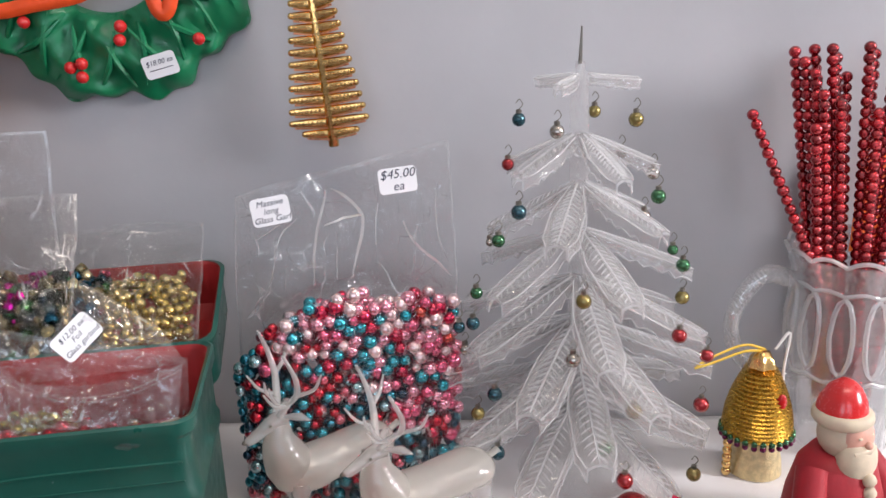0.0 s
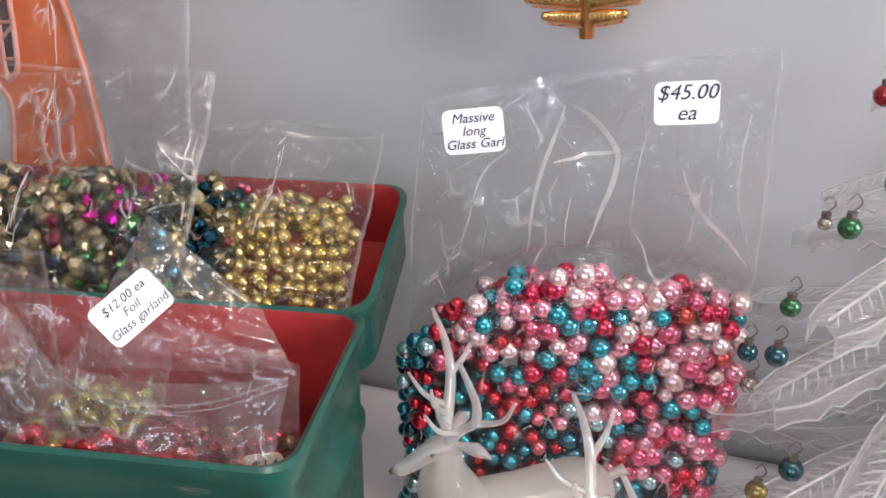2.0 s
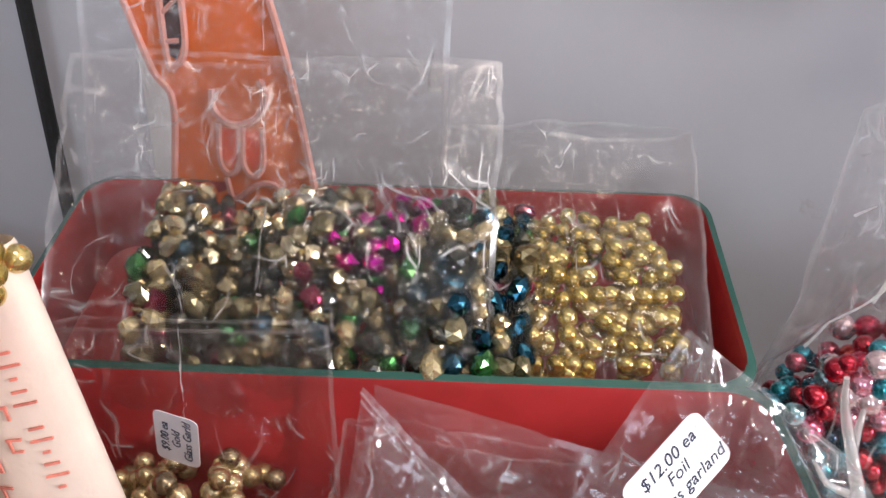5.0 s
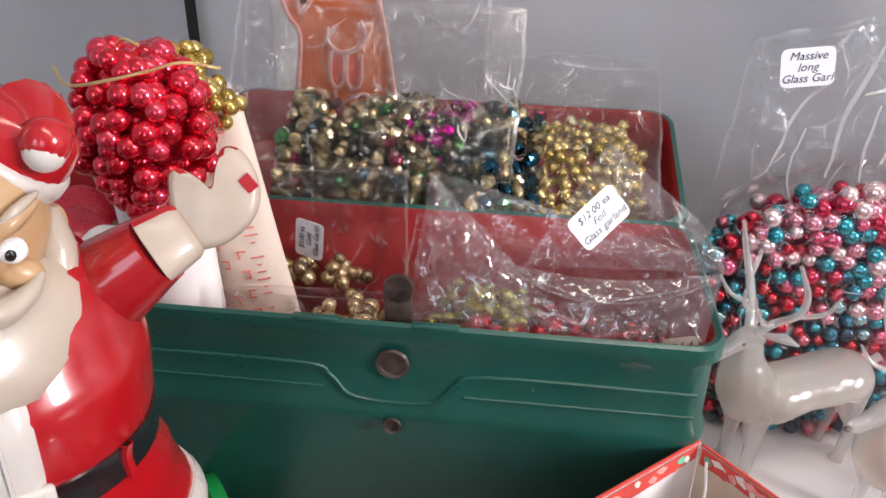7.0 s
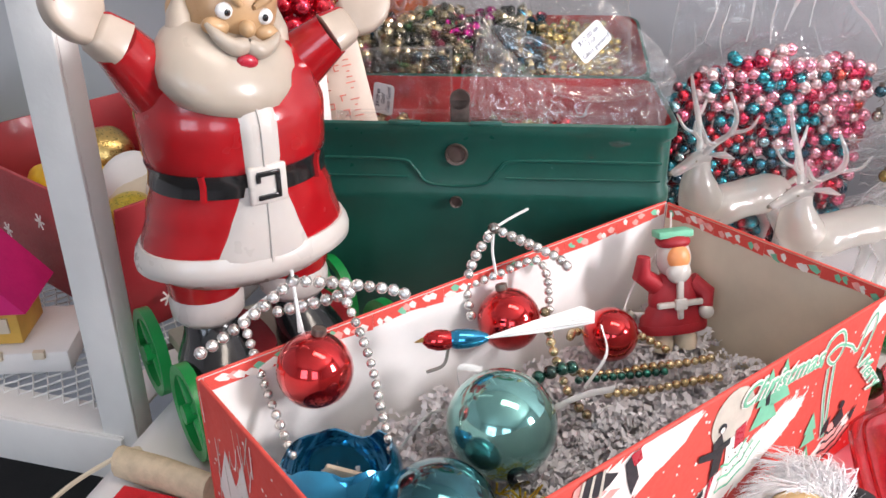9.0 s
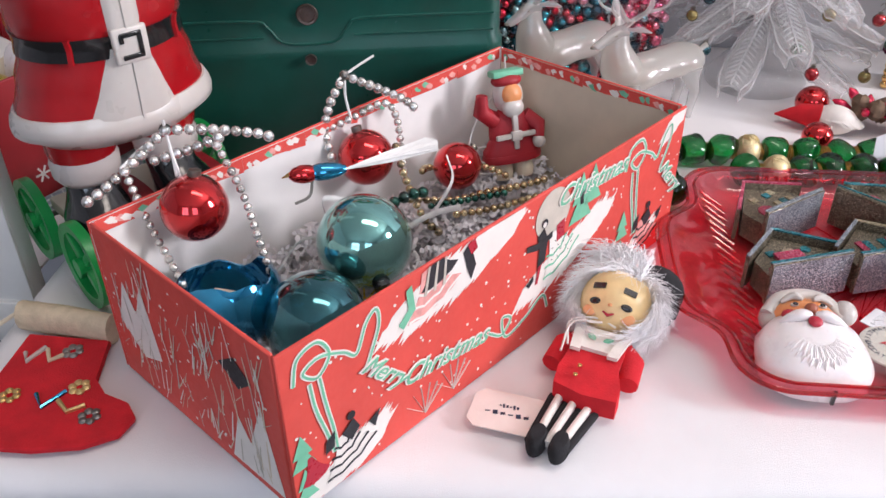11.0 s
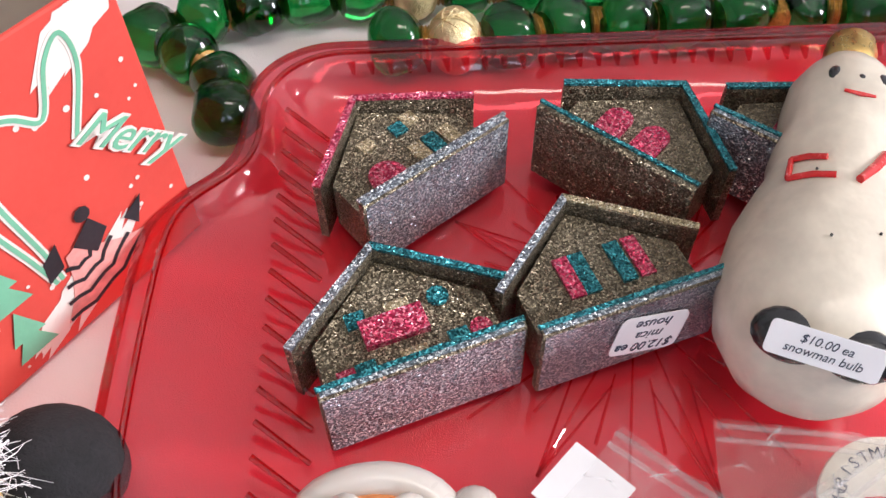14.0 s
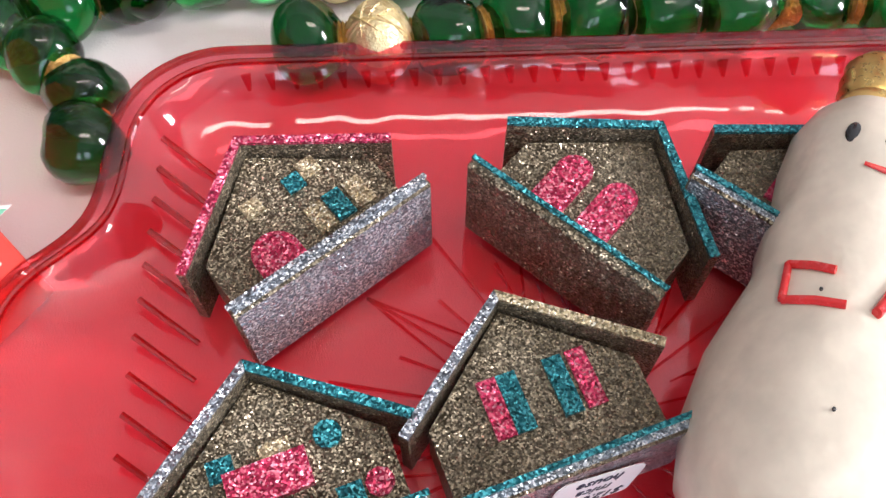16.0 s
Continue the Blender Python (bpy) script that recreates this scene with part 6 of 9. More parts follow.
def shelf_things():
    rnd = random.Random(8)
    specs = [((-0.06, -0.07, 0.070), YELLOW_P, 0.024, "glossy yellow ornament lying in the red box"), ((-0.085, 0.0, 0.075), BRASS, 0.030, "gold glass ball in the red box"), ((0.01, 0.06, 0.075), PAPERM, 0.034, "white satin ball in the red box"),
             ((0.075, -0.02, 0.085), PEARL, 0.036, "pearl white ornament in the red box"), ((-0.03, 0.05, 0.08), S_LIP, 0.032, "dark red ball in the red box"), ((0.05, 0.07, 0.10), MINTP, 0.022, "mint green paper bell in the red box"), ((0.075, -0.075, 0.075), YELLOW_FOIL, 0.026, "yellow tinsel rosette in the red box"),
             ((0.03, -0.03, 0.06), CARD_TAN, 0.040, "tan straw ornament in the red box"), ((0.0, 0.09, 0.07), PINECONE, 0.036, "brown pine cone in the red box"), ((-0.085, 0.08, 0.07), S_LIP, 0.034, "red ball in the red box")]
    for (x, y, z), mat, r, label in specs:
        bm = B()
        vs = ball(bm, (0, 0, 0), (r, r * 0.9, r * 0.85), seg=22, rings=14)
        for v in vs:
            v.co *= 1 + 0.10 * noise.noise(v.co * 60 + Vector((x * 50, 0, 0)))
        if mat is YELLOW_P:
            lathe(bm, [(r * 0.5, -r * 0.5), (r * 0.9, 0), (r * 0.5, r * 0.5)], 16, m=pose(0.03, 0.02, 0.0, 60, 0, 30))
        loose("loose_ornament", label, "ornament", bm, mat, GM @ pose(x, y, z))
    h = thing("putz_house", "little card house with magenta roof on a white base", "toy house", pose(-0.628, 0.338, SHZ, 0, 0, 20))
    bm = B()
    box(bm, (0.05, 0.045, 0.03), pose(0, 0, 0.035), bevel=0.001)
    part("wall", bm, YELLOW_WALLP, h)
    bm = B()
    slab(bm, [(-0.036, 0), (0.036, 0), (0.0, 0.046)], -0.032, 0.032, pose(0, 0, 0.05, 90, 0, 0), 0)
    part("roof", bm, MAGENTA_ROOF, h)
    bm = B()
    box(bm, (0.10, 0.07, 0.018), pose(0.01, 0, 0.010), bevel=0.002)
    part("base", bm, PAPERM, h)
    for k in range(3):
        bm = B()
        box(bm, (0.008, 0.004, 0.006), pose(-0.02 + 0.03 * k, -0.036, 0.018))
        part("base_block", bm, CARD_TAN, h)
    bm = B()
    box(bm, (0.012, 0.002, 0.012), pose(0.012, -0.0235, 0.036))
    part("window", bm, CARD_TAN, h)
    # a painted bisque head among the ornaments
    bm = B()
    ball(bm, (0, 0, 0), (0.030, 0.029, 0.032), 0, seg=24, rings=16)
    ball(bm, (0.004, -0.010, -0.006), (0.024, 0.022, 0.020), 1, seg=20, rings=12)
    tube(bm, [(-0.010, -0.033, 0.002), (-0.002, -0.034, 0.006)], 0.0016, 6, 2)
    tube(bm, [(0.012, -0.031, 0.002), (0.019, -0.027, 0.006)], 0.0016, 6, 2)
    ball(bm, (0.004, -0.030, -0.016), (0.009, 0.004, 0.004), 3, seg=12, rings=8)
    loose("figure_head", "painted plaster ornament head with a white cap, in the red box", "ornament", bm, [PAPERM, DOLL_PINK_B, BLACK_GLOSS, YELLOW_FOIL], pose(-0.606, 0.500, 0.803, 0, 20, 38))
    bm = B()
    slab(bm, [(-0.05, 0), (0.05, 0), (0.05, 0.06), (0.0, 0.12), (-0.05, 0.06)], -0.03, 0.03, pose(0, 0, 0, 90, 0, 0), 0)
    box(bm, (0.06, 0.002, 0.05), pose(0, -0.0312, 0.04), 1)
    for k in range(4):
        tube(bm, [(-0.02 + 0.012 * k, -0.034, 0.02), (-0.018 + 0.011 * k, -0.034, 0.055)], 0.002, 6, 2)
    loose("toy_lantern", "lime green wooden lantern house with a straw window", "toy house", bm, [LIME, CARD_TAN, PINECONE], pose(-0.925, 0.62, SHZ + 0.004, 0, 0, 25))


DOLL_PINK_B = paint("pink_bisque_paint", (0.62, 0.36, 0.28), 0.5, var=0.12, scale=60)
shelf_things()

# ---- the printed Christmas box with its ornaments ----
BXL, BXW, BXH = 0.346, 0.163, 0.103
BX = pose(-0.1915, 0.2745, TOP, 0, 0, 52.3)  # local x along the long side towards the wall, local -y is the printed front


def christmas_box():
    t = thing("christmas_box", "open red and white printed gift box with worn edges", "gift box", BX)
    th = 0.0022
    for name, size, m in (("front_side", (BXL, th, BXH), pose(0, -BXW / 2, BXH / 2)), ("back_side", (BXL, th, BXH), pose(0, BXW / 2, BXH / 2)),
                          ("end", (th, BXW - 2 * th, BXH), pose(-BXL / 2 + th / 2, 0, BXH / 2)), ("end", (th, BXW - 2 * th, BXH), pose(BXL / 2 - th / 2, 0, BXH / 2))):
        bm = B()
        box(bm, size, bevel=0.0006, seg=1)
        inward = {"front_side": Vector((0, 1, 0)), "back_side": Vector((0, -1, 0))}.get(name, Vector((1, 0, 0)) if m.translation.x < 0 else Vector((-1, 0, 0)))
        for f in bm.faces:
            if f.normal.dot(inward) > 0.9:
                f.material_index = 1
        part(name, bm, [BOX_RED, PAPERM if name != "end" or m.translation.x < 0 else CARD_TAN], t, "printed paper outside, plain card inside", m)
    bm = B()
    box(bm, (BXL - 0.006, BXW - 0.006, 0.002), pose(0, 0, 0.002))
    part("bottom", bm, PAPERM, t)
    # worn lip along the edges: white and tan scuffs and print turned over the rim
    rnd = random.Random(2)
    F = facing((0, -BXW / 2 - th / 2 - 0.0001, BXH / 2), (0, -1, 0))  # print plane on the long front
    E_ = facing((-BXL / 2 - 0.0001, 0, BXH / 2), (-1, 0, 0))

    def shape(poly, mat, lift, F=F, name="print"):
        bm = B()
        slab(bm, poly, 0, 0.00012, pose(0, 0, lift * 0.00016))
        part(name, bm, mat, t, "", F)

    def jag(x0, x1, y0, y1, n, slant, seed, F=F, mat=None, lift=1):
        """A snow patch with ragged brush ends, slanting up to the right."""
        r = random.Random(seed)
        top, bot = [], []
        for i in range(n + 1):
            u = i / n
            top.append((x0 + (x1 - x0) * u, y1 + slant * u + (r.uniform(0.002, 0.014) if i % 2 else -r.uniform(0, 0.010))))
            bot.append((x0 + (x1 - x0) * u, y0 + slant * u + (-r.uniform(0.002, 0.010) if i % 2 else r.uniform(0, 0.008))))
        shape(top + bot[::-1], mat or BOX_WHITE, lift, F)

    def limit(v):
        return max(-BXH / 2 + 0.001, min(BXH / 2 - 0.001, v))

    def feather(x0, y0, x1, y1, w, seed):
        """A snow patch of slanting brush strokes along a line."""
        r = random.Random(seed)
        bm = B()
        n = int((x1 - x0) / 0.0030)
        for i in range(n):
            u = (i + 0.5) / n
            swell = math.sin(math.pi * min(1, u * 1.04)) ** 0.6
            cx, cy = x0 + (x1 - x0) * u, y0 + (y1 - y0) * u
            up, down = w * swell + r.uniform(0, 0.010), w * swell * 0.9 + r.uniform(0, 0.007)
            k, sl = 0.0031, 0.9
            slab(bm, [(cx - k - down * 0.5, limit(cy - down)), (min(0.1722, cx + k * 0.4), limit(cy - down * 0.6)), (min(0.1722, cx + k + up * sl), limit(cy + up)), (min(0.1722, cx - k * 0.6 + up * sl * 0.5), limit(cy + up * 0.55))], 0, 0.00006 + 0.000004 * i, pose(0, 0, 0.00016))
        part("snow_print", bm, BOX_WHITE, t, "feathered snow patch", F)

    for x0, y0, x1, y1, w, seed in ((-0.112, 0.026, -0.004, 0.044, 0.016, 1), (-0.004, -0.014, 0.086, 0.010, 0.014, 2), (-0.171, -0.045, -0.112, -0.034, 0.012, 3), (0.104, -0.042, 0.146, -0.032, 0.008, 4), (0.146, 0.042, 0.170, 0.046, 0.008, 5)):
        feather(x0, y0, x1, y1, w, seed)

    def bell(cx, cy, w, h, mat, tilt=0, lift=2):
        pts = [(-0.15, 1), (0.15, 1), (0.35, 0.55), (0.62, 0.2), (1, -0.1), (0.6, -0.28), (0.0, -0.34), (-0.6, -0.28), (-1, -0.1), (-0.62, 0.2), (-0.35, 0.55)]
        c, s_ = math.cos(radians(tilt)), math.sin(radians(tilt))
        shape([(cx + (x * c * w - y * s_ * h), limit(cy + (x * s_ * w + y * c * h))) for x, y in pts], mat, lift)

    def hem(cx, cy, w, h, mat, tilt, lift, rows):
        """Curved stripes along a skirt."""
        c, s_ = math.cos(radians(tilt)), math.sin(radians(tilt))
        for k in range(rows):
            q = 1 - 0.22 * k
            pts = []
            for j in range(9):
                x = -1 + 2 * j / 8
                y = -0.30 + 0.22 * x * x + 0.30 * k + 0.04 * math.sin(j * 2.2)
                pts.append((cx + (x * q * c * w - y * s_ * h), limit(cy + (x * q * s_ * w + y * c * h)), lift * 0.00016))
            bm = B()
            tube(bm, pts, 0.0008, 4)
            part("stripe_print", pressed(bm, lift * 0.00016 + 0.0001), mat, t, "", F)

    def fir(cx, cy, k, mat=BOX_GREEN, lift=3):
        shape([(cx - 0.010 * k, cy - 0.014 * k), (cx + 0.010 * k, cy - 0.014 * k), (cx + 0.004 * k, cy - 0.003 * k), (cx + 0.008 * k, cy - 0.003 * k), (cx, cy + 0.015 * k), (cx - 0.008 * k, cy - 0.003 * k), (cx - 0.004 * k, cy - 0.003 * k)], mat, lift)

    # skater in a dark coat and a pink skirt
    bell(-0.074, 0.030, 0.021, 0.020, BOX_PINK, 16)
    hem(-0.074, 0.030, 0.020, 0.020, BOX_WHITE, 16, 3, 3)
    bell(-0.070, 0.042, 0.014, 0.014, BOX_BLACK, 14, 4)
    shape([(-0.052, 0.046), (-0.047, 0.050), (-0.042, 0.034), (-0.046, 0.026), (-0.049, 0.034)], BOX_BLACK, 4)
    shape([(-0.049, 0.0495), (-0.043, 0.0505), (-0.041, 0.044), (-0.046, 0.042)], S_LIP, 5)
    shape([(-0.094, 0.044), (-0.090, 0.046), (-0.088, 0.030), (-0.097, 0.022), (-0.100, 0.026), (-0.093, 0.032)], BOX_GREEN, 4)
    for k in range(3):
        shape([(-0.078 + 0.006 * k, 0.0505), (-0.0765 + 0.006 * k, 0.0505), (-0.080 + 0.007 * k, 0.034), (-0.082 + 0.007 * k, 0.034)], BOX_GREY, 5)
    # dancing pair before a grey moon
    shape(arc(0.026, 0.034, 0.0165, 0, 350, 24), BOX_GREY, 2)
    bell(0.036, 0.000, 0.019, 0.022, BOX_WHITE, 26, 3)
    hem(0.036, 0.000, 0.019, 0.022, BOX_GREEN, 26, 4, 3)
    for k in range(16):
        x, y = 0.024 + 0.0055 * (k % 4) + 0.0025 * (k // 4 % 2), 0.001 + 0.0042 * (k // 4)
        shape(arc(x + 0.003, y, 0.0005, 0, 300, 5), BOX_BLACK, 5)
    shape([(0.012, 0.024), (0.018, 0.028), (0.022, 0.018), (0.020, 0.004), (0.013, 0.002), (0.014, 0.014)], BOX_BLACK, 4)
    shape([(0.002, 0.022), (0.012, 0.020), (0.026, 0.022), (0.026, 0.018), (0.012, 0.015), (0.002, 0.018)], BOX_BLACK, 5)
    shape(arc(0.018, 0.031, 0.0030, 0, 320, 8), BOX_BLACK, 5)
    shape(arc(0.0178, 0.0302, 0.0018, 0, 320, 7), BOX_WHITE, 6)
    shape([(0.014, 0.002), (0.017, 0.002), (0.014, -0.010), (0.012, -0.010)], S_LIP, 4)
    shape([(0.030, 0.024), (0.038, 0.026), (0.038, 0.014), (0.031, 0.012)], S_LIP, 4)
    shape([(0.003, -0.006), (0.010, -0.002), (0.010, -0.006), (0.006, -0.009)], BOX_BLACK, 4)
    fir(0.054, 0.033, 1.15)
    fir(0.066, 0.038, 0.9)
    shape([(0.052, 0.036), (0.055, 0.038), (0.056, 0.028), (0.053, 0.028)], BOX_BLACK, 5)
    # striped skirts and firs in the two lower corners
    for dx, skirt, mark in ((0.0, BOX_WHITE, BOX_BLACK), (0.272, BOX_PINK, BOX_BLACK)):
        bell(-0.137 + dx, -0.036, 0.019, 0.018, skirt, 18, 3)
        hem(-0.137 + dx, -0.036, 0.018, 0.018, mark, 18, 4, 4)
        shape([(-0.142 + dx, -0.018), (-0.134 + dx, -0.012), (-0.130 + dx, -0.020), (-0.136 + dx, -0.026)], BOX_BLACK, 5)
        shape(arc(-0.135 + dx, -0.0095, 0.0028, 0, 320, 8), BOX_BLACK, 5)
        shape([(-0.152 + dx, -0.016), (-0.146 + dx, -0.012), (-0.147 + dx, -0.022), (-0.153 + dx, -0.024)], BOX_BLACK, 5)
        shape([(-0.124 + dx, -0.022), (-0.116 + dx, -0.018), (-0.120 + dx, -0.028)], BOX_BLACK, 5)
        if dx == 0:
            bell(-0.160, -0.032, 0.009, 0.014, S_LIP, 10, 4)
        fir(-0.166 + dx, -0.012, 0.75)
        fir(-0.172 + dx + 0.006, -0.034, 0.7)
    # script and ribbons, drawn with a pale line inside a white one
    for txt, x, y, sz, rot in (("Merry", -0.1115, 0.004, 0.0150, -46), ("Christmas", -0.066, -0.0150, 0.0165, -8), ("Christmas", 0.064, 0.0400, 0.0175, -3), ("Merry", 0.1600, 0.004, 0.0150, -46)):
        words(txt, sz, F @ pose(x, y, 0.0010, 0, 0, rot), BOX_WHITE, t, "printed_word", extra=0.0008, shear=0.5)
        words(txt, sz, F @ pose(x + 0.0003, y - 0.0003, 0.0013, 0, 0, rot), BOX_GREEN, t, "printed_word", extra=0.00001, shear=0.5)
    for dx in (0.0, 0.268):
        for pts in ([(-0.166, 0.030), (-0.162, 0.044), (-0.150, 0.047), (-0.144, 0.036), (-0.152, 0.027), (-0.160, 0.034), (-0.150, 0.038), (-0.136, 0.032), (-0.128, 0.026), (-0.121, 0.040), (-0.114, 0.045), (-0.113, 0.034), (-0.122, 0.014)], [(-0.157, 0.026), (-0.155, 0.008), (-0.150, -0.012), (-0.147, -0.026)], [(-0.151, 0.026), (-0.149, 0.008), (-0.146, -0.012), (-0.145, -0.026)]):
            for mat, r, off in ((BOX_WHITE, 0.0017, 0), (BOX_GREEN, 0.0008, 0.0006)):
                bm = B()
                tube(bm, curve_pts([(min(0.172, x + dx), limit(y), 0.0004 + off * 0.5) for x, y in pts], 6), r, 6)
                part("ribbon_print", pressed(bm, 0.0004 + off * 0.5), mat, t, "", F)
    for mat, r, off in ((BOX_WHITE, 0.0016, 0), (BOX_GREEN, 0.0008, 0.0006)):
        bm = B()
        tube(bm, curve_pts([(-0.030, -0.022, 0.0004 + off * 0.5), (-0.018, -0.030, 0.0004 + off * 0.5), (-0.010, -0.022, 0.0004 + off * 0.5), (-0.018, -0.018, 0.0004 + off * 0.5), (-0.014, -0.034, 0.0004 + off * 0.5), (0.004, -0.030, 0.0004 + off * 0.5), (0.020, -0.022, 0.0004 + off * 0.5), (0.026, -0.034, 0.0004 + off * 0.5)], 6), r, 6)
        part("ribbon_print", pressed(bm, 0.0004 + off * 0.5), mat, t, "", F)
    # bare twigs
    for cx, cy in ((-0.083, -0.046), (-0.060, -0.044)):
        bm = B()
        for a in (-50, -28, -8, 14, 34, 52):
            p = Vector((cx + 0.018 * math.sin(radians(a)), cy + 0.020 * math.cos(radians(a)), 0.0004))
            tube(bm, [(cx, cy, 0.0004), p], 0.0005, 4, flat=0.3)
        part("twig_print", bm, BOX_WHITE, t, "", F)
    # snow dots on both printed sides
    for plane, w, n in ((F, BXL, 190), (E_, BXW, 70)):
        bm = B()
        for _ in range(n):
            x, y, r = rnd.uniform(-w / 2 + 0.004, w / 2 - 0.004), rnd.uniform(-BXH / 2 + 0.004, BXH / 2 - 0.004), rnd.uniform(0.0005, 0.0011)
            slab(bm, arc(x, y, r, 0, 315, 7), 0.0002, 0.0003)
        tagged(part("snow_dot", bm, BOX_WHITE, t, "small white printed dots", plane), kind="stuff")
    for poly, mat, lift in (([(-0.070, -0.008), (-0.056, 0.024), (-0.048, 0.006), (-0.036, 0.030), (-0.030, -0.018), (-0.050, -0.026)], BOX_WHITE, 1), ([(0.030, -0.046), (0.042, -0.010), (0.050, -0.024), (0.064, 0.010), (0.074, -0.046)], BOX_WHITE, 1), ([(0.034, 0.022), (0.048, 0.032), (0.060, 0.022), (0.048, 0.012)], BOX_BLACK, 2)):
        shape(poly, mat, lift, E_)
    # rubbed strokes where the paper of the end has worn through
    for q, mat in enumerate((CARD_TAN, BOX_GREY, BOX_WHITE)):
        bm = B()
        for k in range(46):
            x, y = rnd.uniform(-BXW / 2 + 0.004, BXW / 2 - 0.012), rnd.uniform(-BXH / 2 + 0.004, BXH / 2 - 0.020)
            h, w, sl = rnd.uniform(0.006, 0.026), rnd.uniform(0.0004, 0.0014), rnd.uniform(-0.004, 0.008)
            slab(bm, [(x, y), (x + w, y), (x + w * 0.6 + sl, min(BXH / 2 - 0.001, y + h)), (x + sl, min(BXH / 2 - 0.001, y + h))], 0.0004 + 0.0001 * q, 0.00046 + 0.0001 * q)
        tagged(part("worn_stroke", bm, mat, t, "worn strokes on the printed end", E_), kind="stuff")
    # turned-over paper strips inside the rim
    def rim_strip(n, length, put):
        for i in range(n):
            u0, u1 = -length / 2 + length * i / n, -length / 2 + length * (i + 1) / n
            mid, half = (u0 + u1) / 2, (u1 - u0) / 2 - 0.0001
            h0, h1, h2 = (rnd.uniform(0.006, 0.010) for _ in range(3))
            bm = B()
            slab(bm, [(-half, 0), (half, 0), (half, -h1), (0, -h2), (-half, -h0)], 0, 0.00015)
            part("rim_paper", bm, BOX_RED, t, "printed paper turned over the rim", put(mid))
            for q in range(9):
                x, w, y = -half + (q + rnd.uniform(0, 0.6)) * half * 2 / 10.5, rnd.uniform(0.004, 0.010), -rnd.uniform(0.0012, 0.006)
                bm = B()
                slab(bm, [(x, y), (x + w * 0.5, min(-0.0002, y + 0.0016)), (x + w, y - 0.001), (x + w * 0.8, y - 0.0038), (x + w * 0.3, y - 0.0026)], 0.0002, 0.0003 + 0.00002 * q)
                part("rim_print", bm, rnd.choice([BOX_WHITE, BOX_RED, BOX_WHITE, BOX_WHITE, BOX_GREEN, BOX_RED, BOX_PINK]), t, "", put(mid))

    rim_strip(7, BXL - 0.006, lambda u: facing((u, BXW / 2 - th / 2 - 0.0006, BXH - 0.0008), (0, -1, 0)))
    rim_strip(4, BXW - 0.008, lambda u: facing((BXL / 2 - th - 0.0006, u, BXH - 0.0008), (-1, 0, 0)))
    return t


christmas_box()
BXI = BX.inverted()


def shreds():
    rnd = random.Random(12)
    V, F = [], []
    for _ in range(3600):
        x, y = rnd.uniform(-BXL / 2 + 0.012, BXL / 2 - 0.012), rnd.uniform(-BXW / 2 + 0.010, BXW / 2 - 0.010)
        z = 0.006 + (0.022 + 0.012 * (0.5 - x / BXL)) * rnd.random() + 0.005 * math.sin(x * 30) * math.cos(y * 40)
        a, L, w = rnd.uniform(0, 6.28), rnd.uniform(0.008, 0.020), rnd.uniform(0.0007, 0.0019)
        d, n = Vector((math.cos(a), math.sin(a), rnd.uniform(-0.4, 0.4))).normalized(), Vector((-math.sin(a), math.cos(a), rnd.uniform(-0.7, 0.7))).normalized()
        up = d.cross(n)
        p = Vector((x, y, z)) - d * L / 2
        b0 = len(V)
        for k in range(8):
            q = p + d * (L * k / 7) + up * (0.0022 * (k % 2)) + n * 0.003 * math.sin(k * 0.5 + a)
            V += [tuple(q - n * w), tuple(q + n * w)]
        F += [(b0 + 2 * k, b0 + 2 * k + 1, b0 + 2 * k + 3, b0 + 2 * k + 2) for k in range(7)]
    me = bpy.data.meshes.new("paper_shred")
    me.from_pydata(V, [], F)
    me.materials.append(SHRED)
    ob = hung("paper_shred", me, None, "", BX)
    tagged(ob, "bed of crinkled pale paper shred filling the box", "paper shred", kind="stuff")


shreds()


def glass_ball(label, p, r, mat, name="glass_ball_ornament", cap=(0, 0, 1), cap_mat=None, hook=True):
    t = thing(name, label, "ornament", facing(p, cap, (0.3, 1, 0.1)))
    bm = B()
    vs = ball(bm, (0, 0, 0), r, seg=36, rings=22)
    part("glass_shell", bm, mat, t)
    bm = B()
    lathe(bm, [(r * 0.17, r * 0.96), (r * 0.19, r * 1.0), (r * 0.18, r * 1.16), (r * 0.05, r * 1.18), (0.0002, r * 1.18)], 18, wob=lambda a, z: 1 + 0.05 * math.sin(a * 12))
    part("cap", bm, cap_mat or WIRE, t, "crimped metal cap")
    return t


glass_ball("shiny red glass ball hanging on pearl beads", (-0.3129, 0.2168, 0.8464), 0.0195, B_RED, cap=(0.1, 0.2, 1))
glass_ball("shiny red glass ball resting in paper shred", (-0.2339, 0.3206, 0.8266), 0.0190, B_RED, cap=(-0.3, 0.2, 1))
glass_ball("shiny red glass ball at the box's far end", (-0.1757, 0.3604, 0.8008), 0.0175, B_RED, cap=(0.5, 0.6, 0.4))
glass_ball("worn mint green glass ball lying on its side", (-0.2215, 0.2395, 0.813), 0.0290, B_TEAL, cap=(0.35, -0.6, -0.35), cap_mat=BLACK_GLOSS)
glass_ball("blue green glass ball with flaking silvering", (-0.2395, 0.1820, 0.797), 0.0290, B_DEEP, cap=(-0.2, -0.3, -0.9))


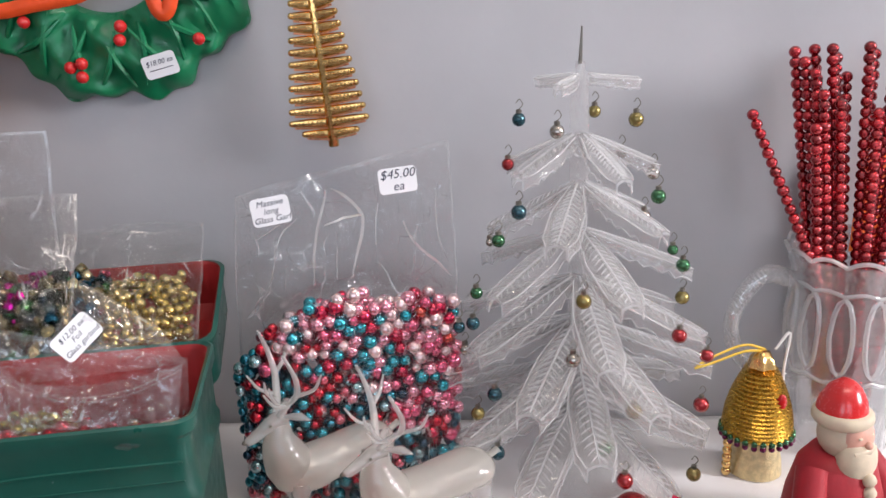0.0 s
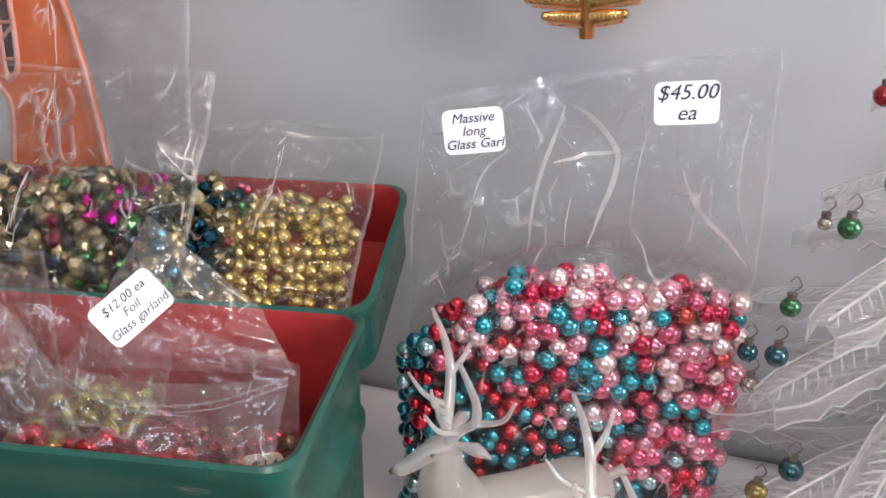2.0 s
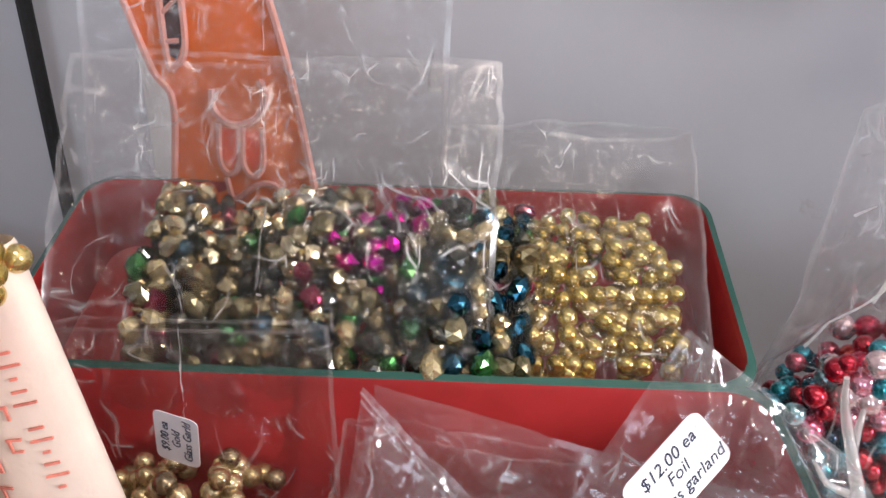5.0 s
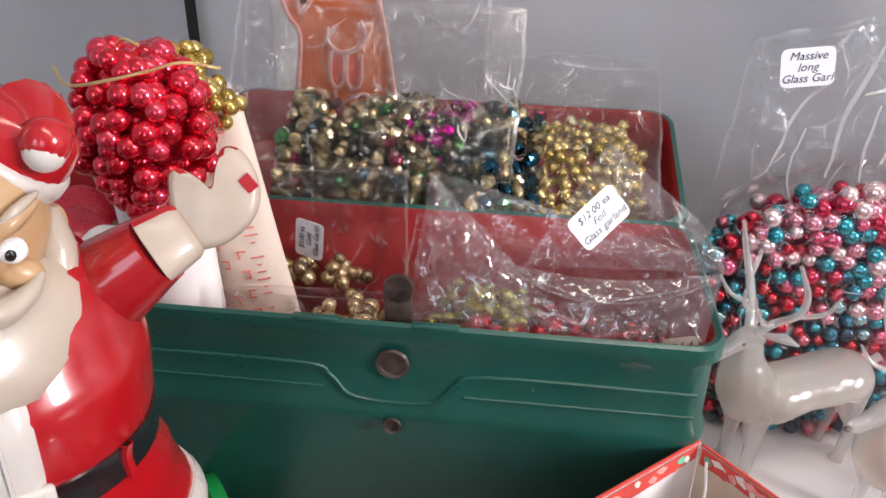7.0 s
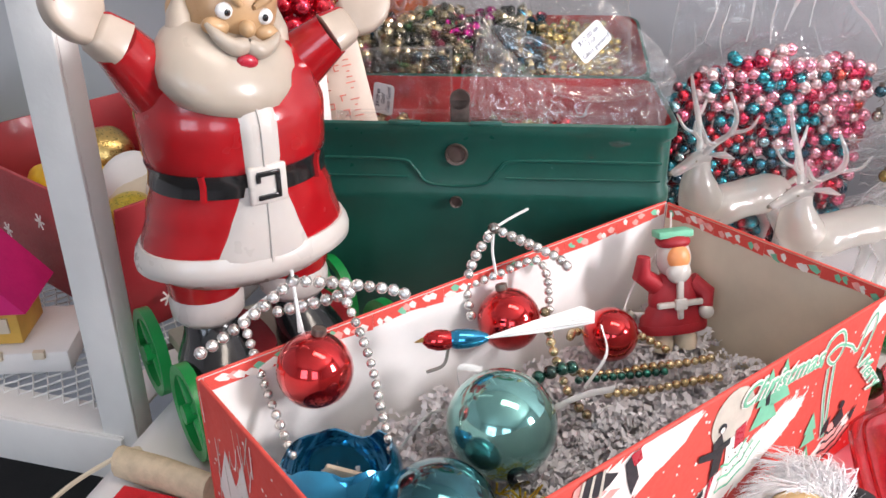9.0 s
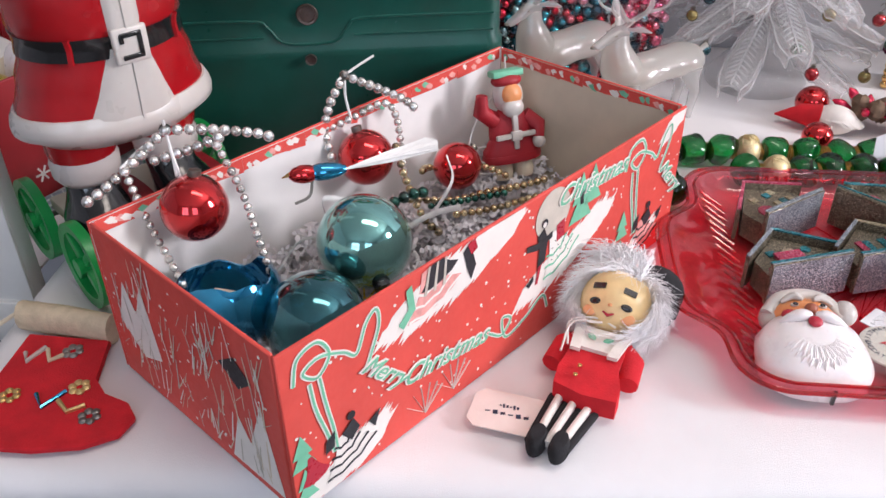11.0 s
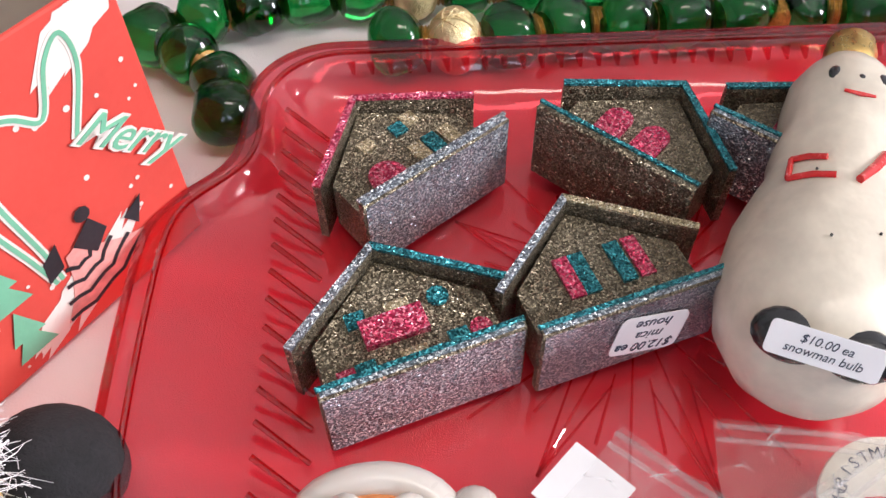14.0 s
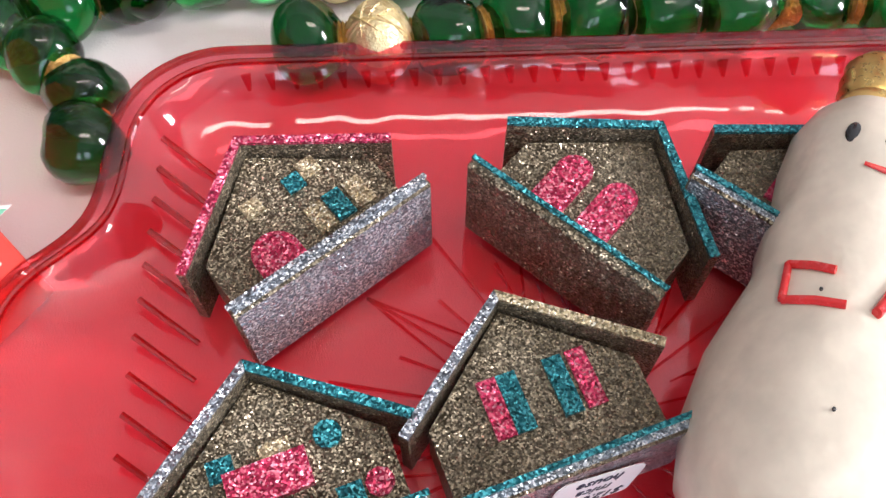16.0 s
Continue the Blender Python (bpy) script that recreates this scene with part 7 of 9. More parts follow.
def broken_ball():
    """A blue ball with its top broken away."""
    t = thing("broken_glass_ball", "bright blue glass ball with a broken open top", "ornament", facing((-0.292, 0.192, 0.803), (-0.16, 0.26, 1), (0, 1, 0)))
    bm = B()
    r = 0.031
    n = 40
    prof = [(-90 + 10 * k) for k in range(13)]
    loops = []
    for inner in (False, True):
        rr = r - (0.0012 if inner else 0)
        seq = prof if not inner else prof[::-1]
        for a in seq:
            loop = []
            for k in range(n):
                b = 2 * math.pi * k / n
                aa = radians(min(a, 26 + 7 * math.sin(3 * b) + 4 * math.sin(7 * b)))
                loop.append((rr * math.cos(aa) * math.cos(b), rr * math.cos(aa) * math.sin(b), rr * math.sin(aa)))
            loops.append(loop)
    rings(bm, loops, 0, caps=False)
    part("glass_shell", bm, B_BLUE, t)
    bm = B()
    box(bm, (0.020, 0.003, 0.012), pose(-0.004, 0.008, -0.004, 30, 25, 30), bevel=0.001)
    part("cork_piece", bm, CARD_TAN, t, "tan scrap inside")


broken_ball()


def bird():
    t = thing("bird_ornament", "clip-on glass bird, red head, blue body, white spun tail", "ornament", None)
    a, j, b = Vector((-0.266, 0.2485, 0.851)), Vector((-0.234, 0.2610, 0.8505)), Vector((-0.183, 0.300, 0.850))
    bm = B()
    tube(bm, [a, a.lerp(j, 0.08), a.lerp(j, 0.22), a.lerp(j, 0.36), a.lerp(j, 0.44)], [0.0016, 0.0042, 0.0056, 0.0054, 0.0044], 14, 0)
    tube(bm, [a.lerp(j, 0.42), a.lerp(j, 0.52), a.lerp(j, 0.68), a.lerp(j, 0.86), j], [0.0044, 0.0054, 0.0054, 0.0042, 0.0022], 14, 1)
    tube(bm, [a + Vector((0.001, 0, 0.001)), a + Vector((-0.004, -0.001, -0.001))], [0.0016, 0.0003], 6, 3)
    part("body", bm, [B_RED, B_BLUE, S_WHITE, BRASS], t)
    bm = B()
    tube(bm, curve_pts([a.lerp(j, 0.4) - Vector((0, 0, 0.004)), a.lerp(j, 0.4) + Vector((-0.002, -0.003, -0.014)), a.lerp(j, 0.2) + Vector((-0.004, -0.004, -0.018))], 5), 0.0009, 6)
    part("clip_wire", bm, WIRE, t, "bent steel clip")
    d = (b - j).normalized()
    side = Vector((0, 0, 1)).cross(d).normalized()
    for k in range(26):
        s = (k - 12.5) / 12.5
        bm = B()
        e = b + side * s * 0.0068 + Vector((0, 0, 0.002 * math.sin(k * 2.1))) - d * abs(s) * 0.004
        tube(bm, [j, j.lerp(e, 0.5) + side * s * 0.0004 + Vector((0, 0, 0.001 * math.cos(k * 1.7))), e], [0.0007, 0.0007, 0.0005], 5)
        part("tail_fibre", bm, STRING, t)
    return t


bird()


def pearl_loop(label, me, pts, step, knot=None):
    t = thing("bead_garland", label, "bead garland", None)
    string_of(t, me, curve_pts(pts, 8), step, seed=len(pts))
    if knot:
        for a, b, c in knot:
            bm = B()
            tube(bm, curve_pts([a, b, c], 5), 0.0009, 6)
            part("tie_string", bm, STRING, t, "white cotton tie")
    return t


PB = bead_mesh("bead", 0.0034, SILVER_BEADS)
PBS = bead_mesh("bead", 0.0027, SILVER_BEADS)
GB = bead_mesh("bead", 0.0029, GOLDISH_BEADS)
TB_ = bead_mesh("bead", 0.0027, TEAL_TINY)
K1 = Vector((-0.328, 0.232, 0.887))
pearl_loop("silver glass bead garland draped over the box edge", PB, [K1, K1 + Vector((-0.020, -0.010, -0.018)), K1 + Vector((-0.036, -0.022, -0.030)), K1 + Vector((-0.044, -0.030, -0.034))], 0.0066, [(K1, K1 + Vector((-0.014, -0.004, -0.010)), K1 + Vector((-0.024, -0.014, -0.018))), (K1, K1 + Vector((0.002, -0.002, -0.012)), K1 + Vector((0.004, -0.006, -0.026))), (K1 + Vector((0, 0, 0.006)), K1 + Vector((0.003, -0.004, -0.012)), K1 + Vector((0.010, -0.012, -0.028)))])
pearl_loop("silver glass bead garland looping over a red ball", PB, [K1, K1 + Vector((0.020, 0.010, -0.004)), K1 + Vector((0.042, 0.024, -0.012)), K1 + Vector((0.052, 0.030, -0.018))], 0.0066)
pearl_loop("silver glass bead garland hanging into the box", PBS, [K1 + Vector((-0.022, -0.014, -0.020)), K1 + Vector((-0.012, -0.020, -0.048)), K1 + Vector((0.004, -0.032, -0.075)), K1 + Vector((0.010, -0.036, -0.085))], 0.0055)
pearl_loop("silver glass bead garland beside the red ball", PBS, [K1 + Vector((0.026, 0.006, -0.012)), K1 + Vector((0.040, -0.004, -0.036)), K1 + Vector((0.050, -0.016, -0.060)), K1 + Vector((0.058, -0.026, -0.078))], 0.0055)
pearl_loop("short silver bead strand over the box rim", PB, [K1 + Vector((-0.012, 0.004, -0.022)), K1 + Vector((0.010, 0.010, -0.016)), K1 + Vector((0.026, 0.014, -0.010))], 0.0066)
K2 = Vector((-0.2457, 0.328, 0.8815))
pearl_loop("silver bead garland standing up on a white tie", PB, [K2, K2 + Vector((-0.010, -0.006, -0.018)), K2 + Vector((-0.014, -0.008, -0.036)), K2 + Vector((-0.010, -0.014, -0.052))], 0.0064, [(K2 + Vector((-0.004, -0.004, -0.002)), K2 + Vector((0.008, 0.004, 0.005)), K2 + Vector((0.018, 0.010, 0.010))), (K2, K2 + Vector((0.000, -0.002, -0.014)), K2 + Vector((0.003, -0.004, -0.028)))])
pearl_loop("silver bead garland falling from its tie", PB, [K2, K2 + Vector((0.018, 0.010, -0.012)), K2 + Vector((0.034, 0.020, -0.024)), K2 + Vector((0.042, 0.026, -0.034))], 0.0064)
pearl_loop("silver bead strand across the red ball", PBS, [K2 + Vector((-0.014, -0.008, -0.036)), K2 + Vector((0.004, 0.002, -0.030)), K2 + Vector((0.022, 0.012, -0.024)), K2 + Vector((0.030, 0.014, -0.034)), K2 + Vector((0.034, 0.008, -0.060)), K2 + Vector((0.036, 0.004, -0.078))], 0.0056)
pearl_loop("gold glass bead strand lying in paper shred", GB, [(-0.205, 0.325, 0.792), (-0.175, 0.338, 0.786), (-0.150, 0.350, 0.787), (-0.128, 0.362, 0.786), (-0.112, 0.372, 0.786)], 0.0058)
pearl_loop("dark green bead strand lying in paper shred", TB_, [(-0.190, 0.318, 0.792), (-0.165, 0.332, 0.790), (-0.140, 0.345, 0.789)], 0.0056)
pearl_loop("gold glass bead strand along the box side", GB, [(-0.172, 0.312, 0.790), (-0.150, 0.325, 0.787), (-0.125, 0.342, 0.786), (-0.106, 0.352, 0.786)], 0.0058)
pearl_loop("tarnished bead loop round the far red ball", GB, [(-0.200, 0.352, 0.800), (-0.198, 0.372, 0.792), (-0.175, 0.384, 0.790), (-0.155, 0.376, 0.792), (-0.138, 0.366, 0.790)], 0.0058)
pearl_loop("dark green bead strand beside the mint ball", bead_mesh("bead", 0.0040, TEAL_TINY), [(-0.215, 0.276, 0.815), (-0.200, 0.288, 0.818), (-0.190, 0.298, 0.815)], 0.0075)
pearl_loop("gold bead strand hanging beside the mint ball", GB, [(-0.212, 0.315, 0.838), (-0.205, 0.305, 0.820), (-0.192, 0.290, 0.800), (-0.180, 0.284, 0.792)], 0.0058)


def paper_scraps():
    t = thing("tissue_scrap", "torn white paper ties among the ornaments", "paper", None)
    for pts, w in (([(-0.185, 0.30, 0.80), (-0.175, 0.315, 0.815), (-0.180, 0.330, 0.825)], 0.004), ([(-0.255, 0.262, 0.80), (-0.262, 0.240, 0.81), (-0.272, 0.222, 0.80)], 0.002), ([(-0.205, 0.262, 0.805), (-0.185, 0.275, 0.812), (-0.168, 0.292, 0.808)], 0.005), ([(-0.245, 0.245, 0.826), (-0.25, 0.262, 0.828), (-0.24, 0.275, 0.82)], 0.004)):
        bm = B()
        tube(bm, curve_pts(pts, 6), w * 0.45, 6, flat=0.15)
        part("strip", bm, STRING, t)
    t = thing("tinsel_bit", "gold yellow tinsel at the box wall", "tinsel", None)
    rnd = random.Random(3)
    bm = B()
    for _ in range(70):
        p = Vector((-0.205, 0.205, 0.787)) + Vector((rnd.uniform(-0.016, 0.016), rnd.uniform(-0.010, 0.012), rnd.uniform(-0.006, 0.006)))
        d = Vector((rnd.uniform(-1, 1), rnd.uniform(-1, 1), rnd.uniform(-0.2, 1))).normalized() * 0.008
        tube(bm, [p, p + d], 0.0006, 4)
    tagged(part("fibre", bm, YELLOW_FOIL, t), kind="stuff")


paper_scraps()


def little_santa():
    """A flat-backed painted plaster figure at the box's far end."""
    bm = B()
    R, W, SK, G, C = range(5)
    ball(bm, (0, 0, 0.024), (0.0140, 0.008, 0.017), R)
    loft(bm, [((0, 0, 0.008), 0.019, 0.009), ((0, 0, 0.014), 0.019, 0.0095), ((0, 0, 0.022), 0.013, 0.008)], 20, R)
    loft(bm, [((0, 0, 0.0065), 0.0195, 0.0095), ((0, 0, 0.009), 0.020, 0.010), ((0, 0, 0.0115), 0.0195, 0.0095)], 20, R)
    for s in (-1, 1):
        loft(bm, [((s * 0.007, 0, -0.004), 0.006, 0.007), ((s * 0.007, -0.001, 0.001), 0.0062, 0.007), ((s * 0.007, 0, 0.008), 0.0055, 0.006)], 14, C)
    tube(bm, [(-0.010, 0, 0.033), (-0.019, -0.002, 0.040), (-0.018, -0.003, 0.050)], [0.0055, 0.0052, 0.0035], 10, R)
    tube(bm, [(0.010, 0, 0.033), (0.018, -0.003, 0.026), (0.016, -0.006, 0.019)], [0.0055, 0.0052, 0.004], 10, R)
    ball(bm, (0.016, -0.007, 0.017), 0.0042, W, seg=12, rings=8)
    ball(bm, (0, -0.001, 0.047), (0.0095, 0.0085, 0.011), W)
    ball(bm, (0, -0.006, 0.048), (0.0068, 0.0045, 0.0072), SK)
    ball(bm, (0, -0.007, 0.0405), (0.0070, 0.0042, 0.0062), W)
    ball(bm, (0, 0.0, 0.056), (0.0095, 0.0085, 0.0045), R)
    box(bm, (0.020, 0.010, 0.004), pose(0.0, 0.0, 0.0605), G, bevel=0.001)
    box(bm, (0.0035, 0.003, 0.022), pose(0, -0.0085, 0.026), W, bevel=0.0008)
    box(bm, (0.026, 0.003, 0.0032), pose(0, -0.0085, 0.0235), W, bevel=0.0008)
    box(bm, (0.007, 0.003, 0.006), pose(0, -0.0095, 0.0235), W, bevel=0.0008)
    ob = part("santa_ornament", bm, [CANDLE_RED, S_WHITE, ORANGE_SKIN, BOX_GREEN, CARD_TAN], None, "", pose(-0.136, 0.396, TOP + 0.030, -14, 0, 28) @ Matrix.Diagonal((1.22, 1.22, 1.22, 1)))
    tagged(ob, "small painted plaster Santa ornament leaning in the box corner", "figurine")
    t = thing("ornament_string", "loose white string hanging from the plaster ornament", "string", None)
    bm = B()
    tube(bm, curve_pts([(-0.146, 0.452, 0.848), (-0.147, 0.430, 0.838), (-0.165, 0.402, 0.815), (-0.168, 0.388, 0.796), (-0.150, 0.385, 0.788)], 6), 0.0008, 6)
    part("strand", bm, STRING, t)
    bm = B()
    tube(bm, curve_pts([(-0.150, 0.395, 0.800), (-0.172, 0.385, 0.800), (-0.165, 0.372, 0.790), (-0.148, 0.378, 0.786)], 6), 0.0008, 6)
    part("strand", bm, STRING, t)


little_santa()

# ---- the red glass tray and what lies in it ----
TRX, TRY, TRW, TRD = 0.168, 0.304, 0.340, 0.250


def tray():
    t = thing("glass_tray", "pressed red glass serving tray with a looped handle", "tray", pose(TRX, TRY, TOP))

    def outline(inset, handle):
        w, d, r = TRW - 2 * inset, TRD - 2 * inset, max(0.01, 0.030 - inset * 0.4)
        pts = []
        pts += arc(w / 2 - r, d / 2 - r, r, 0, 90, 10)
        pts += arc(-w / 2 + r, d / 2 - r, r, 90, 180, 10)
        y0, y1 = d / 2 - r, -d / 2 + r
        for k in range(1, 56):
            y = y0 + (y1 - y0) * k / 56
            u = (y + 0.005) / 0.0725
            push = handle * (1 / (1 + math.exp((abs(u) - 0.86) * 13))) * (1 - 0.10 * u * u)
            pts.append((-w / 2 - push, y))
        pts += arc(-w / 2 + r, -d / 2 + r, r, 180, 270, 10)
        pts += arc(w / 2 - r, -d / 2 + r, r, 270, 360, 10)
        return pts

    H = 0.029
    # under the foot, up the outside, over a doubled rim, down the inside
    prof = [(0.026, 0.0012, 0), (0.023, 0.0006, 0), (0.020, 0.0012, 0.001), (0.0135, 0.0050, 0.008), (0.0095, 0.0100, 0.018), (0.0055, 0.0150, H - 0.003), (0.0005, 0.0176, H), (-0.0022, 0.0184, H + 0.001), (-0.0028, 0.0198, H + 0.001), (-0.0016, 0.0211, H), (0.0010, 0.0213, H - 0.0005), (0.0026, 0.0202, H - 0.001), (0.0046, 0.0204, H - 0.002),
            (0.0062, 0.0190, H - 0.004), (0.0085, 0.0150, H - 0.007), (0.0125, 0.0098, 0.016), (0.0170, 0.0068, 0.004), (0.0215, 0.0058, 0), (0.0260, 0.0056, 0)]
    bm = B()
    rings(bm, [[(x, y, z) for x, y in outline(i, h)] for i, z, h in prof], 0, caps=True)
    part("dish", bm, RED_GLASS, t, "ruby red pressed glass")
    # slanting pressed ribs down the handle end, scallops along the back, a star of facets under the floor
    for k in range(19):
        y = 0.100 - 0.0105 * k
        bm = B()
        tube(bm, [(-TRW / 2 + 0.0100, y, 0.0128), (-TRW / 2 + 0.0255, y - 0.0105, 0.0062)], [0.0010, 0.0008], 6)
        part("pressed_rib", bm, RED_DEEP, t)
    for k in range(40):
        x = -0.136 + 0.0072 * k
        bm = B()
        tube(bm, [(x, TRD / 2 - 0.0060, 0.0180), (x + 0.0008, TRD / 2 - 0.0092, 0.0140)], [0.0018, 0.0006], 6)
        part("pressed_scallop", bm, RED_GLASS, t)
    for inset, z, r in ((-0.0024, 0.0192, 0.0013), (0.0036, 0.0206, 0.0011)):
        bm = B()
        loop = [(x, y, z) for x, y in outline(inset, H - (0.0015 if inset > 0 else 0.0))]
        tube(bm, loop + loop[:1], r, 8, caps=False)
        part("rim", bm, RED_DEEP, t, "thick rounded glass rim")
    for k in range(32):
        a = radians(11.25 * k)
        bm = B()
        r0, r1 = (0.010, 0.066) if k % 2 else (0.026, 0.050)
        c = Vector((-0.045, 0.012, 0.0062))
        tip = c + Vector((r1 * math.cos(a), r1 * math.sin(a), 0))
        tube(bm, [c + Vector((r0 * math.cos(a), r0 * math.sin(a), 0)), tip], [0.0003, 0.0006], 5)
        if k % 4 == 1:
            for s in (-1, 1):
                tube(bm, [tip, c + Vector((0.030 * math.cos(a + 0.2 * s), 0.030 * math.sin(a + 0.2 * s), 0))], [0.0005, 0.0003], 4)
        part("pressed_ray", bm, RED_GLASS, t)


tray()
TZ = TOP + 0.0068


def mica_house(cx, cy, turn, kind, label, edge):
    """A card house under mica flakes, lying on its back: local y is its up, local z its front."""
    t = thing("mica_house", label, "ornament", pose(cx, cy, TZ, 0, 0, turn), "mica houses in the tray")
    w, wall, apex, dep = 0.0262, 0.0258, 0.0455, 0.0185
    lip = 0.0052
    bm = B()
    slab(bm, [(-w, 0.002), (w, 0.002), (w, wall - 0.0026), (0, apex), (-w, wall - 0.0026)], 0.0, dep)
    part("body", bm, MICA, t)
    edges = {1: (MICA_PINK, MICA_PINK), 2: (MICA_TEAL, MICA_TEAL), 3: (MICA_EDGE, MICA_TEAL), 4: (MICA_EDGE, MICA_GOLD), 5: (MICA_TEAL, MICA_TEAL)}[kind]
    for s in (-1, 1):
        bm = B()
        ex, ey = s * 0.0318, wall - 0.0048
        n = Vector((s * (apex - ey), 0.0318, 0)).normalized() * 0.0026
        poly = [(0, apex + 0.0004), (ex, ey), (ex + n.x, ey + n.y), (0, apex + 0.0034)]
        if s < 0:
            poly = poly[::-1]
        slab(bm, poly, -0.001, dep + lip, None, 0)
        part("roof", bm, MICA, t, "glittered roof slope")
        bm = B()
        slab(bm, poly, dep + lip + 0.0001, dep + lip + 0.0011)
        part("roof_edge", bm, edges[0 if s < 0 else 1], t, "coloured glitter edge")
    bm = B()
    high = 0.0312
    box(bm, (0.0585, 0.0036, high), pose(0, 0.0018, high / 2), bevel=0.0007, seg=1)
    for f in bm.faces:
        if f.normal.y < -0.9 or f.normal.z > 0.9:
            f.material_index = 1 if kind != 2 else 0
    part("base", bm, [MICA, MICA_EDGE], t, "silver glittered base board")
    bm = B()
    box(bm, (0.0588, 0.0014, 0.0008), pose(0, 0.0031, high + 0.0003))
    part("base_edge", bm, edge if kind != 1 else MICA_EDGE, t)

    def patch(poly, mat, name="window", proud=0.0010):
        bm = B()
        slab(bm, poly, dep - 0.0004, dep + proud)
        part(name, bm, mat, t)

    def rect(x, y, a, b, mat, name="window", proud=0.0010):
        patch([(x - a, y - b), (x + a, y - b), (x + a, y + b), (x - a, y + b)], mat, name, proud)

    def arched(x, y, r, foot, mat):
        patch(arc(x, y, r, 0, 180, 10) + [(x - r, foot), (x + r, foot)], mat, "door")

    if kind == 1:
        rect(0.0055, 0.0300, 0.0026, 0.0026, MICA_TEAL)
        rect(0.0112, 0.0318, 0.0028, 0.0026, MICA_GOLD)
        rect(-0.0075, 0.0302, 0.0027, 0.0025, MICA_GOLD)
        rect(0.0050, 0.0166, 0.0026, 0.0044, MICA_GOLD)
        rect(0.0110, 0.0169, 0.0027, 0.0046, MICA_TEAL)
        rect(0.0175, 0.0168, 0.0027, 0.0046, MICA_GOLD)
        arched(-0.0100, 0.0150, 0.0064, 0.0060, MICA_PINK)
    elif kind == 2:
        arched(-0.0105, 0.0238, 0.0050, 0.0104, MICA_PINK)
        arched(0.0037, 0.0240, 0.0050, 0.0108, MICA_PINK)
    elif kind == 3:
        rect(-0.0022, 0.0210, 0.0095, 0.0046, MICA_PINK, "door", 0.0024)
        rect(-0.0118, 0.0272, 0.0030, 0.0027, MICA_TEAL)
        patch(arc(0.0131, 0.0265, 0.0034, 0, 330, 10), MICA_TEAL)
        patch(arc(0.0208, 0.0118, 0.0034, 0, 330, 8), MICA_PINK)
        rect(0.0140, 0.0105, 0.0030, 0.0034, MICA_TEAL)
        rect(-0.0137, 0.0102, 0.0030, 0.0030, MICA_TEAL)
        rect(-0.0196, 0.0099, 0.0026, 0.0028, MICA_PINK)
        rect(0.0008, 0.0276, 0.0036, 0.0018, MICA_GOLD)
        rect(0.0005, 0.0105, 0.0040, 0.0024, MICA_GOLD)
    else:
        for x, mat in ((-0.0098, MICA_PINK), (-0.0048, MICA_TEAL), (0.0071, MICA_TEAL), (0.0130, MICA_PINK)):
            rect(x, 0.0225, 0.0024, 0.0074, mat)
    if kind == 4:
        stick_on(t, 0.0230, 0.0160, facing((0.004, -0.0012, 0.0165), (0, -1, 0.10), (0, 0, 1), 166), ["$12.00 ea", "mica", "house"], size=0.0050)
    return t


mica_house(0.0635, 0.351, 37.1, 1, "mica glitter card house with pink door, lying face up", MICA_PINK)
mica_house(0.1172, 0.3545, -42.1, 2, "mica glitter card house with two pink doors", MICA_TEAL)
mica_house(0.0573, 0.2800, 19.4, 3, "mica glitter card house with teal edged roof", MICA_TEAL)
mica_house(0.1163, 0.2955, 18.4, 4, "mica glitter card house with a price sticker below", MICA_TEAL)
mica_house(0.1740, 0.350, -40.0, 5, "dark mica glitter card house half behind the snowman", MICA_TEAL)


